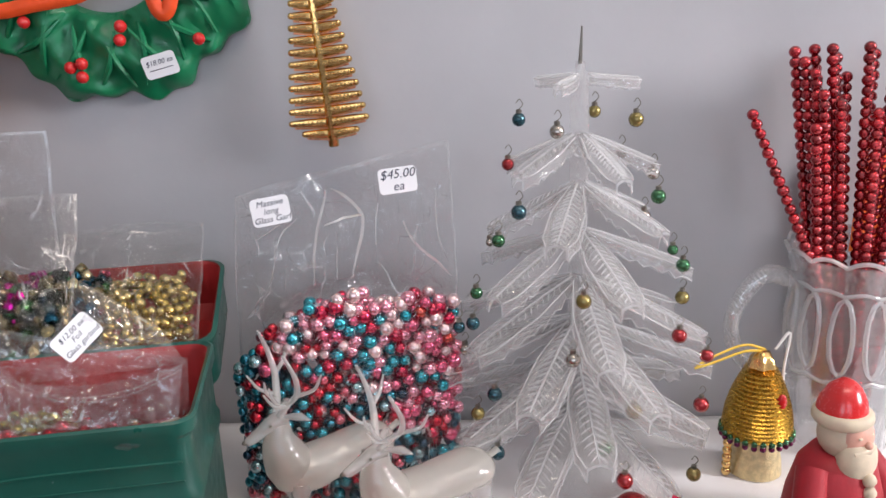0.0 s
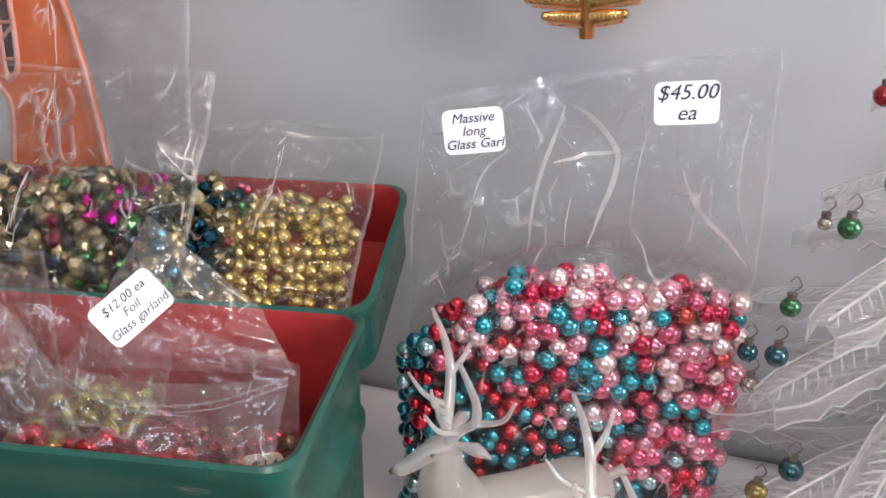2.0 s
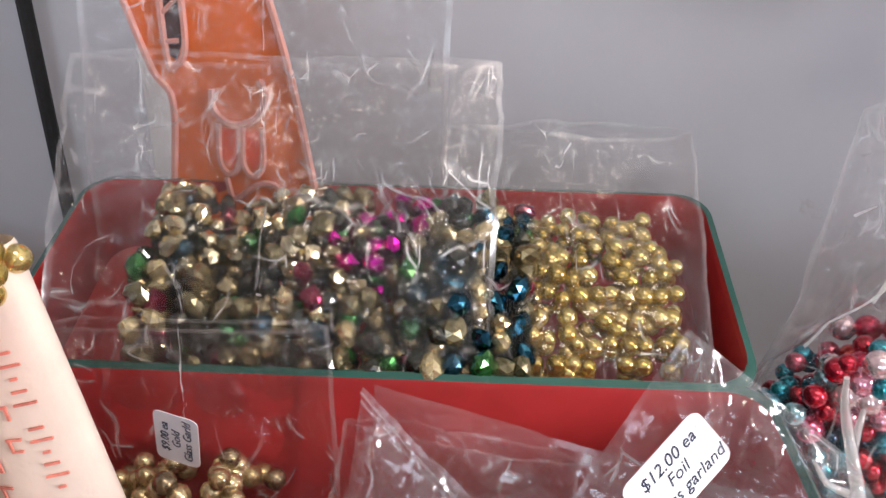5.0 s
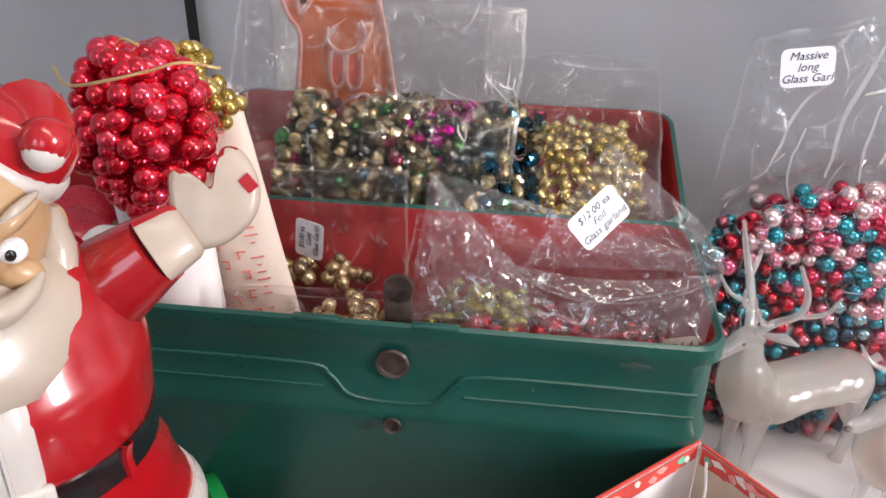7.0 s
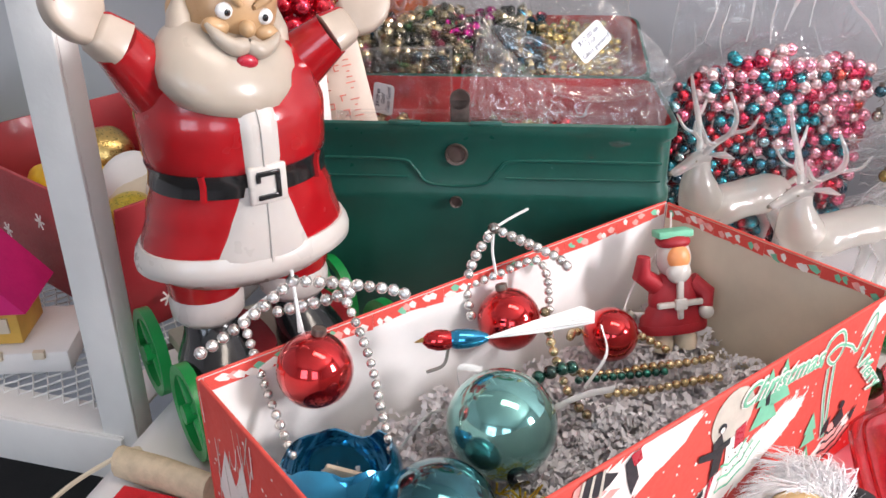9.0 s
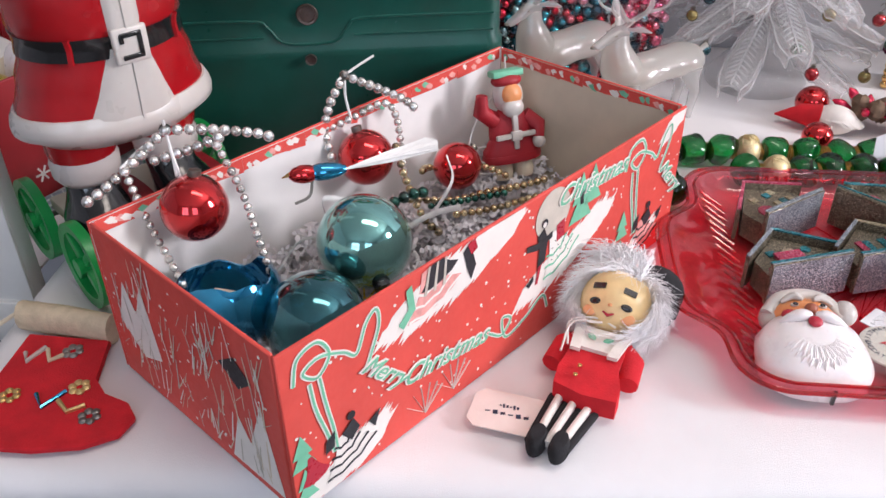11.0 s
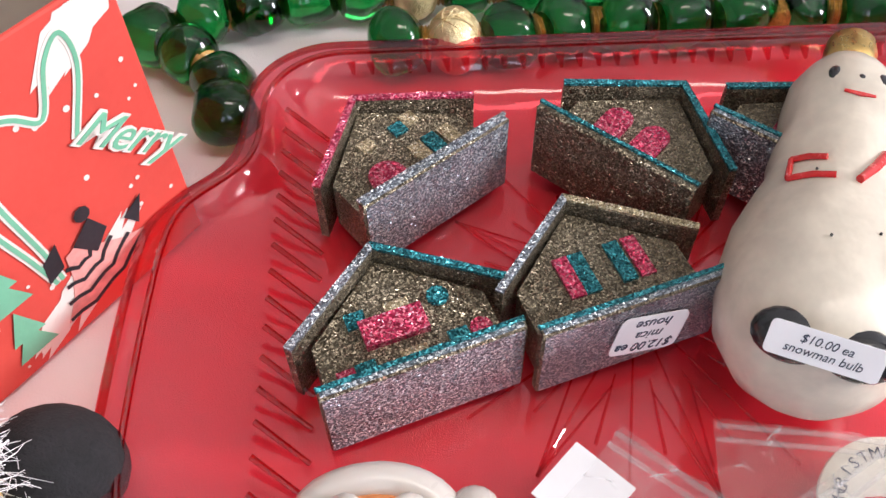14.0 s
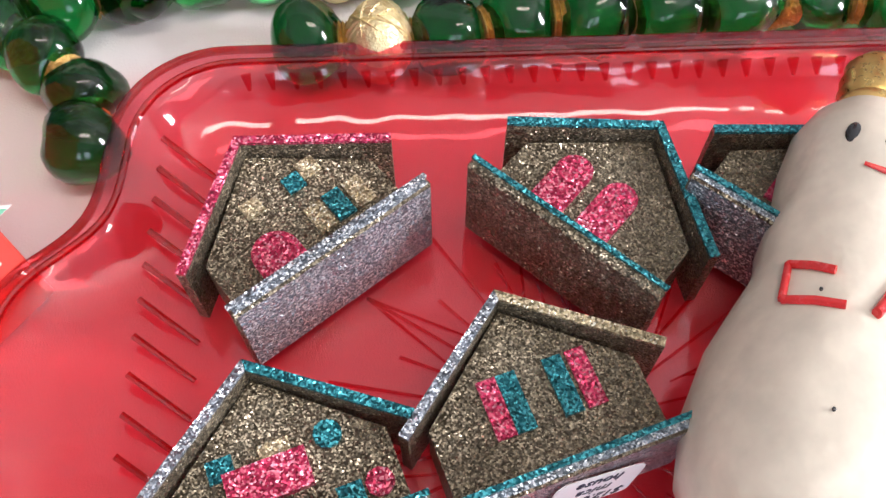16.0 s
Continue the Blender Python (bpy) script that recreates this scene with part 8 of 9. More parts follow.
def snowman():
    bm = B()
    S, K, RD, BR, BL = range(5)
    prof = [(0.0, -0.004), (0.016, -0.003), (0.026, 0.003), (0.0335, 0.014), (0.0355, 0.030), (0.0335, 0.046), (0.0290, 0.060), (0.0262, 0.068), (0.0255, 0.073), (0.0262, 0.078), (0.0255, 0.084), (0.0245, 0.090), (0.0248, 0.098), (0.0250, 0.106), (0.0235, 0.116), (0.0185, 0.125), (0.0115, 0.130), (0.010, 0.132)]
    lathe(bm, prof, 80, S, wob=lambda a, z: 1 + 0.02 * math.sin(2 * a + z * 40) + 0.012 * math.sin(5 * a - z * 90) + 0.016 * noise.noise(Vector((3 * math.cos(a), 3 * math.sin(a), z * 90))))
    lathe(bm, [(0.0105, 0.128), (0.0118, 0.131), (0.0118, 0.133), (0.0104, 0.1345), (0.0118, 0.137), (0.0104, 0.1395), (0.0116, 0.142), (0.0104, 0.1445), (0.0108, 0.147), (0.007, 0.151), (0.0, 0.152)], 24, BR)

    def on(x, z, lift=0.0006):
        r = np.interp(z, [p[1] for p in prof], [p[0] for p in prof])
        return Vector((x, math.sqrt(max(r * r - x * x, 0)) + lift, z))

    for x, w in ((0.0095, 0.0031), (-0.0085, 0.0031)):
        ball(bm, on(x, 0.108, -0.0006), (w, 0.0014, 0.0040), K, seg=12, rings=8)
    ball(bm, on(0.0, 0.1065, -0.0004), (0.0016, 0.0012, 0.0014), K, seg=8, rings=6)
    tube(bm, [on(0.006, 0.0985), on(0.0, 0.0975), on(-0.006, 0.0985)], [0.0006, 0.0009, 0.0006], 6, RD)
    tube(bm, [on(-0.012, 0.074), on(-0.008, 0.066), on(-0.002, 0.056)], [0.0022, 0.0020, 0.0015], 8, RD)
    for a, b in (((0.020, 0.068), (0.009, 0.066)), ((0.020, 0.068), (0.021, 0.056)), ((0.021, 0.056), (0.006, 0.056))):
        tube(bm, [on(*a), on((a[0] + b[0]) / 2, (a[1] + b[1]) / 2), on(*b)], 0.0012, 6, RD)
    for x in (-0.0105, 0.0105):
        ball(bm, on(x, 0.0035, -0.0045), (0.0135, 0.0056, 0.0082), K, pose(0, 0, 0, -48, 0, 0), seg=18, rings=10)
    for x, z in ((0.012, 0.060), (-0.010, 0.036), (0.006, 0.030)):
        ball(bm, on(x, z, -0.0004), (0.0006, 0.0005, 0.0006), K, seg=6, rings=4)
    m = facing((0.155, 0.272, TZ + 0.0262), (0.39, 0.92, 0.0), (0, 0, 1)) @ Matrix.Diagonal((0.76, 0.76, 0.97, 1))
    tagged(part("snowman_bulb", bm, [SNOW, BLACK_GLOSS, BERRY, BRASS, LABEL_WHITE], None, "", m, sharp=60), "painted milk glass snowman bulb with brass screw cap", "figurine")
    t = thing("price_tag", "white paper tag taped across the snowman's feet", "price tag", m @ facing((0.001, 0.0245, -0.0010), (0, 0.50, -0.87), (0, 0.87, 0.50)))
    stick_on(t, 0.036, 0.0115, pose(0, 0, 0), ["$10.00 ea", "snowman bulb"], size=0.0042)


snowman()


def santa_face():
    bm = B()
    P, O, RD, W, K, LP = range(6)
    loft(bm, [((0, -0.012, 0.0), 0.026, 0.022), ((0, -0.012, 0.004), 0.0315, 0.026), ((0, -0.010, 0.011), 0.0325, 0.0275), ((0, -0.006, 0.018), 0.0270, 0.0240), ((0, -0.003, 0.0235), 0.0170, 0.0160), ((0, -0.002, 0.0255), 0.006, 0.006)], 40, P, power=2.5)
    for k in range(46):
        a = radians(-160 + k * 140 / 45)
        r0, r1 = 0.010, 0.026 + 0.004 * math.sin(k * 1.7)
        z = lambda r: 0.0255 - 0.011 * (r / 0.03) ** 2
        tube(bm, [(r0 * math.cos(a), -0.004 + r0 * math.sin(a), z(r0)), ((r0 + r1) / 2 * math.cos(a + 0.06), -0.005 + (r0 + r1) / 2 * math.sin(a + 0.06), z((r0 + r1) / 2) + 0.0006), (r1 * math.cos(a), -0.006 + r1 * math.sin(a) * 0.9, z(r1) - 0.002)], [0.0008, 0.0012, 0.0006], 5, P)
    ball(bm, (-0.001, 0.021, 0.009), (0.0250, 0.0170, 0.0120), W, seg=26, rings=14)
    ball(bm, (-0.001, 0.019, 0.012), (0.0195, 0.0140, 0.0125), O, seg=26, rings=14)
    ball(bm, (-0.001, 0.031, 0.009), (0.0180, 0.0090, 0.0100), RD, seg=20, rings=12)
    tube(bm, curve_pts([(-0.022, 0.020, 0.014), (-0.014, 0.030, 0.0175), (0.0, 0.0335, 0.0185), (0.013, 0.030, 0.0175), (0.021, 0.019, 0.014)], 5), 0.0046, 10, W)
    ball(bm, (0.0235, 0.0245, 0.0145), (0.0075, 0.0085, 0.0075), W, seg=16, rings=10)
    for s in (-1, 1):
        tube(bm, curve_pts([(s * 0.003, 0.0235, 0.0248), (s * 0.008, 0.0265, 0.0242), (s * 0.015, 0.0235, 0.0212)], 4), [0.0012, 0.0018, 0.0022, 0.0024, 0.0024, 0.0022, 0.002, 0.0016, 0.0010], 8, W)
        ball(bm, (s * 0.0080, 0.0195, 0.0235), (0.0026, 0.0016, 0.0012), W, seg=12, rings=8)
        ball(bm, (s * 0.0078, 0.0195, 0.0246), (0.0016, 0.0013, 0.0009), K, seg=10, rings=6)
        ball(bm, (s * 0.0115, 0.0125, 0.0215), (0.0050, 0.0042, 0.0032), LP, seg=12, rings=8)
        tube(bm, curve_pts([(s * 0.001, 0.0085, 0.0265), (s * 0.009, 0.0075, 0.0262), (s * 0.019, 0.0055, 0.0215)], 4), [0.002, 0.003, 0.0036, 0.0038, 0.0038, 0.0034, 0.003, 0.0022, 0.0012], 8, P)
    ball(bm, (0, 0.0145, 0.0258), (0.0040, 0.0038, 0.0034), CONE_I, seg=12, rings=8)
    ball(bm, (0, 0.0030, 0.0268), (0.0042, 0.0042, 0.0022), LP, seg=12, rings=8)
    box(bm, (0.0018, 0.002, 0.010), pose(0.006, -0.0385, 0.009), K)
    tagged(part("santa_face_ornament", bm, [PEARL, ORANGE_SKIN, BERRY, S_WHITE, BLACK_GLOSS, S_LIP, NOSE], None, "", pose(0.0435, 0.2215, TZ, 6, 0, -2), sharp=60), "pearly plastic Santa face ornament lying face up", "figurine")


CONE_I = 6
NOSE = paint("brown_nose_paint", (0.30, 0.08, 0.04), 0.35)
santa_face()
BUTTON = paint("glazed_button", (0.78, 0.75, 0.64), 0.25, var=0.05, scale=60, coat=0.6)


def pin_button(x, y, z, turn, tilt=0.0):
    t = thing("pin_button", "round cream pin badge with red and green print", "badge", pose(x, y, z, tilt, 0, turn), "pin badges in small bags")
    bm = B()
    lathe(bm, [(0.0, 0.0), (0.0185, 0.0), (0.0200, 0.0012), (0.0198, 0.0024), (0.0165, 0.0036), (0.0, 0.0046)], 44)
    part("disc", bm, BUTTON, t)

    def ringword(text, mid, r, up):
        n = len(text)
        step = 0.0033 / r
        for i, ch in enumerate(text):
            if ch == " ":
                continue
            a = mid - (i - (n - 1) / 2) * step if up else mid + (i - (n - 1) / 2) * step
            z = 0.0046 - 0.0010 * (r / 0.0165) + 0.0001
            words(ch, 0.0044, pose(r * math.cos(a), r * math.sin(a), z, 0, 0, math.degrees(a) - 90 if up else math.degrees(a) + 90), INK, t, "printed_letter", shear=0, depth=0.00015)

    ringword("CHRISTMAS VILLAGE", radians(92), 0.0150, True)
    ringword("DECATUR, ILLINOIS", radians(-85), 0.0150, False)
    for poly, mat in (([(-0.003, 0.006), (0.002, 0.0065), (0.003, 0.002), (-0.003, 0.002)], BERRY), ([(-0.005, 0.002), (0.005, 0.002), (0.006, -0.004), (0.002, -0.008), (-0.003, -0.007), (-0.006, -0.002)], BERRY), ([(-0.002, 0.0035), (0.0025, 0.0035), (0.002, -0.0005), (-0.001, -0.001)], S_WHITE),
                      ([(-0.009, 0.0005), (-0.005, 0.002), (-0.005, -0.001)], BERRY), ([(0.006, 0.003), (0.009, 0.001), (0.009, -0.004), (0.006, -0.002)], BOX_GREEN), ([(-0.003, -0.0035), (0.004, -0.002), (0.004, -0.003), (-0.003, -0.0045)], BOX_BLACK)):
        bm = B()
        slab(bm, poly, 0.0044, 0.0050 if mat is S_WHITE else 0.0048)
        part("printed_shape", bm, mat, t)
    return t


pin_button(0.097, 0.232, TZ + 0.0005, 2)
pin_button(0.106, 0.2005, TZ + 0.0005, -14)
pin_button(0.155, 0.228, TZ + 0.001, 30)
pin_button(0.178, 0.245, TZ + 0.004, -20, 8)
pin_button(0.188, 0.215, TZ + 0.0005, 70)


def zip_bag(label, x, y, w, d, turn, seed, z=0.0065):
    t = thing("zip_bag", label, "plastic bag", pose(x, y, TZ + z, 0, 0, turn))
    bm = B()

    def at(u, v):
        return Vector(((u - 0.5) * w, (v - 0.5) * d, 0.002 + wrinkle(u, v, seed, 0.004) + 0.003 * math.sin(math.pi * v)))

    film(bm, 26, 26, at)
    part("plastic_film", bm, FILM_DULL, t, "thin clear plastic")
    bm = B()
    for k in (0, 0.004):
        tube(bm, [(-w / 2, d * 0.40 + k, 0.004), (0, d * 0.40 + k, 0.006), (w / 2, d * 0.40 + k, 0.004)], 0.0008, 6)
    part("zip_strip", bm, FILM_DULL, t, "raised zip strip")


zip_bag("small clear zip bag over a pin badge", 0.108, 0.222, 0.062, 0.075, -42, 3.0)
zip_bag("small clear zip bag over more pin badges", 0.160, 0.232, 0.062, 0.070, -10, 6.0)
zip_bag("small clear zip bag at the tray side", 0.190, 0.228, 0.060, 0.072, 30, 9.0, 0.010)
t = thing("paper_slip", "folded white paper slip inside a zip bag", "paper", pose(0.098, 0.255, TZ + 0.003, 0, 0, 45))
bm = B()
box(bm, (0.020, 0.020, 0.0006))
part("sheet", bm, LABEL_WHITE, t)
t = thing("paper_slip", "folded white paper slip inside a zip bag", "paper", pose(0.172, 0.222, TZ + 0.008, 8, 0, -35))
bm = B()
box(bm, (0.016, 0.036, 0.0006))
part("sheet", bm, LABEL_WHITE, t)


# ---- green glass garland behind the tray ----
def garland():
    t = thing("glass_garland", "garland of chunky green glass beads with gold knots", "bead garland", None)
    rnd = random.Random(6)
    shapes = []
    for q in range(3):
        bm = B()
        vs = ball(bm, (0, 0, 0), (0.0118, 0.0128, 0.0128), seg=20, rings=14)
        for v in bm.verts:
            v.co *= 1 + 0.30 * noise.noise(v.co * 70 + Vector((q * 3, 0, 0)))
        me = bpy.data.meshes.new("green_bead")
        bm.to_mesh(me)
        bm.free()
        me.materials.append(GREEN_GLASS)
        me.polygons.foreach_set("use_smooth", [True] * len(me.polygons))
        shapes.append(me)
    knot = B()
    for k in range(5):
        lathe(knot, [(0.0056, -0.0010), (0.0072, 0), (0.0056, 0.0010)], 14, m=pose(-0.0032 + 0.0016 * k, 0, 0, 8 * k, 90, 12 * k))
    knot_me = bpy.data.meshes.new("gold_knot")
    knot.to_mesh(knot_me)
    knot.free()
    knot_me.materials.append(GOLD_BRAID)
    rows = [[(-0.013, 0.466), (0.012, 0.473), (0.036, 0.474), (0.057, 0.474, 1), (0.079, 0.474), (0.104, 0.473), (0.131, 0.474), (0.157, 0.476), (0.183, 0.471), (0.211, 0.471), (0.238, 0.474), (0.262, 0.466), (0.287, 0.470), (0.312, 0.465)],
            [(-0.014, 0.402), (-0.0165, 0.421), (-0.033, 0.4375), (-0.049, 0.448), (-0.030, 0.458), (-0.008, 0.467)],
            [(0.050, 0.4395), (0.072, 0.4385, 1), (0.094, 0.441), (0.117, 0.447), (0.140, 0.447), (0.164, 0.448), (0.188, 0.447), (0.213, 0.452), (0.238, 0.449), (0.263, 0.445)]]
    n = 0
    for row in rows:
        for i, p in enumerate(row):
            a = row[max(0, i - 1)]
            b = row[min(len(row) - 1, i + 1)]
            ang = math.degrees(math.atan2(b[1] - a[1], b[0] - a[0]))
            z = TOP + 0.0134
            if len(p) == 3:
                bm = B()
                ball(bm, (0, 0, 0), (0.0105, 0.0135, 0.0135), seg=22, rings=14)
                for k in range(13):
                    lathe(bm, [(0.0130, -0.0006), (0.0141, 0), (0.0130, 0.0006)], 22, m=pose(0, 0, 0, 90, 0, rnd.uniform(0, 180)) @ pose(0, 0, 0, rnd.uniform(-25, 25), rnd.uniform(-25, 25), 0) @ Matrix.Diagonal((0.80, 1, 1, 1)), caps=False)
                part("thread_bead", bm, GOLD_LIGHT, t, "bead wound with pale gold thread", pose(p[0], p[1], z, 0, 0, ang))
            else:
                hung("green_bead", shapes[n % 3], t, "", Matrix.LocRotScale((p[0], p[1], z), Euler((rnd.uniform(0, 6), rnd.uniform(-0.2, 0.2), radians(ang) + rnd.uniform(-0.2, 0.2)), "XYZ"), [rnd.uniform(0.92, 1.06)] * 3))
            if i + 1 < len(row):
                q = row[i + 1]
                hung("gold_knot", knot_me, t, "", pose((p[0] + q[0]) / 2, (p[1] + q[1]) / 2, z - 0.001, 0, 0, math.degrees(math.atan2(q[1] - p[1], q[0] - p[0]))))
            n += 1


garland()
t = thing("price_tag", "white paper tag standing among the green beads", "price tag", facing((0.160, 0.461, TOP + 0.026), (0, -1, 0.25)))
bm = B()
slab(bm, [(-0.0085, -0.012), (0.0085, -0.012), (0.0085, 0.008), (0.002, 0.014), (-0.0085, 0.009)], 0, 0.0005)
part("card", bm, LABEL_WHITE, t)


# ---- behind the garland ----
def gnome():
    bm = B()
    tube(bm, [(0, 0, 0.012), (-0.016, 0, 0.013), (-0.038, 0.002, 0.008)], [0.0115, 0.009, 0.0008], 16, 0)
    ball(bm, (0.012, 0.0, 0.012), (0.019, 0.014, 0.013), 1, seg=22, rings=14)
    for k in range(40):
        a = k * 2.4
        p = Vector((0.012 + 0.017 * math.cos(a) * 0.9, 0.013 * math.sin(a), 0.016))
        tube(bm, [p, p + Vector((0.010, 0.0, -0.006))], [0.0016, 0.0005], 4, 1)
    tagged(part("gnome_ornament", bm, [FELT_RED, FELT_WHITE], None, "", pose(0.134, 0.546, TOP, 0, 0, -18)), "small fleece gnome with a red pointed felt hat, lying down", "figurine")
    for x, y, r in ((0.133, 0.572, 0.0150), (0.121, 0.505, 0.0130), (0.206, 0.535, 0.0185)):
        glass_ball("shiny red glass ball lying behind the garland", (x, y, TOP + r), r, B_RED, cap=(0.6, 0.4, 0.3))
    t = thing("berry_pick", "sprig of bright red foil buds and small pine cones", "decoration", pose(0.176, 0.552, TOP + 0.012))
    rnd = random.Random(5)
    for k in range(14):
        a, e = k * 2.4, rnd.uniform(0.1, 1.1)
        d = Vector((math.cos(a) * math.cos(e), math.sin(a) * math.cos(e), math.sin(e) * 0.8))
        p = d * rnd.uniform(0.014, 0.026)
        bm = B()
        if k % 2:
            tube(bm, [p - d * 0.010, p - d * 0.003, p + d * 0.002, p + d * 0.008], [0.0010, 0.0040, 0.0042, 0.0008], 10)
            part("bud", bm, HOT_PINK, t, "pointed red foil bud")
        else:
            vs = ball(bm, p * 0.8, (0.0075, 0.0075, 0.0085), seg=12, rings=8)
            for v in vs:
                v.co += (v.co - p * 0.8) * 0.25 * math.sin(v.co.x * 1800) * math.sin(v.co.z * 1600)
            part("cone", bm, PINECONE, t, "tiny brown pine cone")


HOT_PINK = paint("hot_red_foil", (0.72, 0.02, 0.08), 0.2, metal=0.5, coat=0.6, scale=120)
gnome()


def deer(m, label):
    bm = B()
    body = curve_pts([(0.056, 0, 0.086), (0.034, 0, 0.086), (0.004, 0, 0.083), (-0.022, 0, 0.078), (-0.042, 0, 0.080)], 5)
    tube(bm, body, [0.006 + float(np.interp(i / (len(body) - 1), [0, 0.08, 0.22, 0.5, 0.72, 0.9, 1], [0.002, 0.0125, 0.0175, 0.0155, 0.0185, 0.0150, 0.0050])) for i in range(len(body))], 22, 0)
    neck = curve_pts([(-0.028, 0, 0.072), (-0.036, 0, 0.096), (-0.041, 0, 0.120), (-0.040, 0, 0.143)], 5)
    tube(bm, neck, [float(np.interp(i / (len(neck) - 1), [0, 0.25, 0.55, 0.8, 1], [0.0205, 0.0210, 0.0160, 0.0105, 0.0080])) for i in range(len(neck))], 20, 0)
    tube(bm, curve_pts([(-0.034, 0, 0.146), (-0.044, 0, 0.143), (-0.058, 0, 0.133), (-0.067, 0, 0.127)], 4), [0.0075, 0.0088, 0.0090, 0.0086, 0.0080, 0.0073, 0.0066, 0.0060, 0.0056, 0.0053, 0.0050, 0.0047, 0.0036], 14, 1)
    for s in (-1, 1):
        tube(bm, [(-0.036, s * 0.006, 0.149), (-0.028, s * 0.016, 0.152), (-0.022, s * 0.023, 0.149)], [0.0022, 0.0044, 0.0008], 8, 1)
        beam = curve_pts([(-0.040, s * 0.004, 0.150), (-0.036, s * 0.013, 0.166), (-0.032, s * 0.027, 0.184), (-0.034, s * 0.034, 0.206), (-0.041, s * 0.031, 0.232)], 5)
        tube(bm, beam, [0.0033 - 0.0021 * (i / (len(beam) - 1)) ** 2 for i in range(len(beam))], 10, 1)
        for pts in ([(-0.036, s * 0.013, 0.165), (-0.048, s * 0.019, 0.173), (-0.056, s * 0.022, 0.190)], [(-0.037, s * 0.010, 0.160), (-0.045, s * 0.008, 0.172), (-0.047, s * 0.006, 0.186)], [(-0.032, s * 0.026, 0.182), (-0.021, s * 0.036, 0.190), (-0.016, s * 0.040, 0.206)]):
            tine = curve_pts(pts, 4)
            tube(bm, tine, [0.0026 - 0.0018 * i / (len(tine) - 1) for i in range(len(tine))], 8, 1)
        ball(bm, (-0.049, s * 0.0075, 0.1435), 0.0014, 2, seg=8, rings=6)
        tube(bm, [(-0.030, s * 0.012, 0.074), (-0.032, s * 0.013, 0.054), (-0.030, s * 0.013, 0.038), (-0.032, s * 0.013, 0.006), (-0.034, s * 0.013, 0.0)], [0.0110, 0.0074, 0.0054, 0.0040, 0.0054], 10, 1)
        tube(bm, [(0.036, s * 0.011, 0.080), (0.040, s * 0.012, 0.058), (0.047, s * 0.012, 0.038), (0.043, s * 0.012, 0.006), (0.041, s * 0.012, 0.0)], [0.0145, 0.0090, 0.0056, 0.0040, 0.0054], 10, 1)
    tube(bm, [(0.054, 0, 0.094), (0.062, 0, 0.100), (0.066, 0, 0.094)], [0.003, 0.004, 0.001], 8, 0)
    ball(bm, (-0.0685, 0, 0.1282), 0.0024, 2, seg=8, rings=6)
    tagged(part("deer_figurine", bm, [FROST, ANTLER, WIRE], None, "", m, sharp=70), label, "figurine")


deer(pose(-0.094, 0.586, TOP, 0, 0, 32) @ Matrix.Diagonal((0.93, 0.86, 0.69, 1)), "frosted clear plastic deer with curved antlers, beside the bead bag")
deer(pose(-0.018, 0.556, TOP, 0, 0, 30) @ Matrix.Diagonal((0.94, 0.90, 0.62, 1)), "milky plastic deer with clear antlers, on the tablecloth")


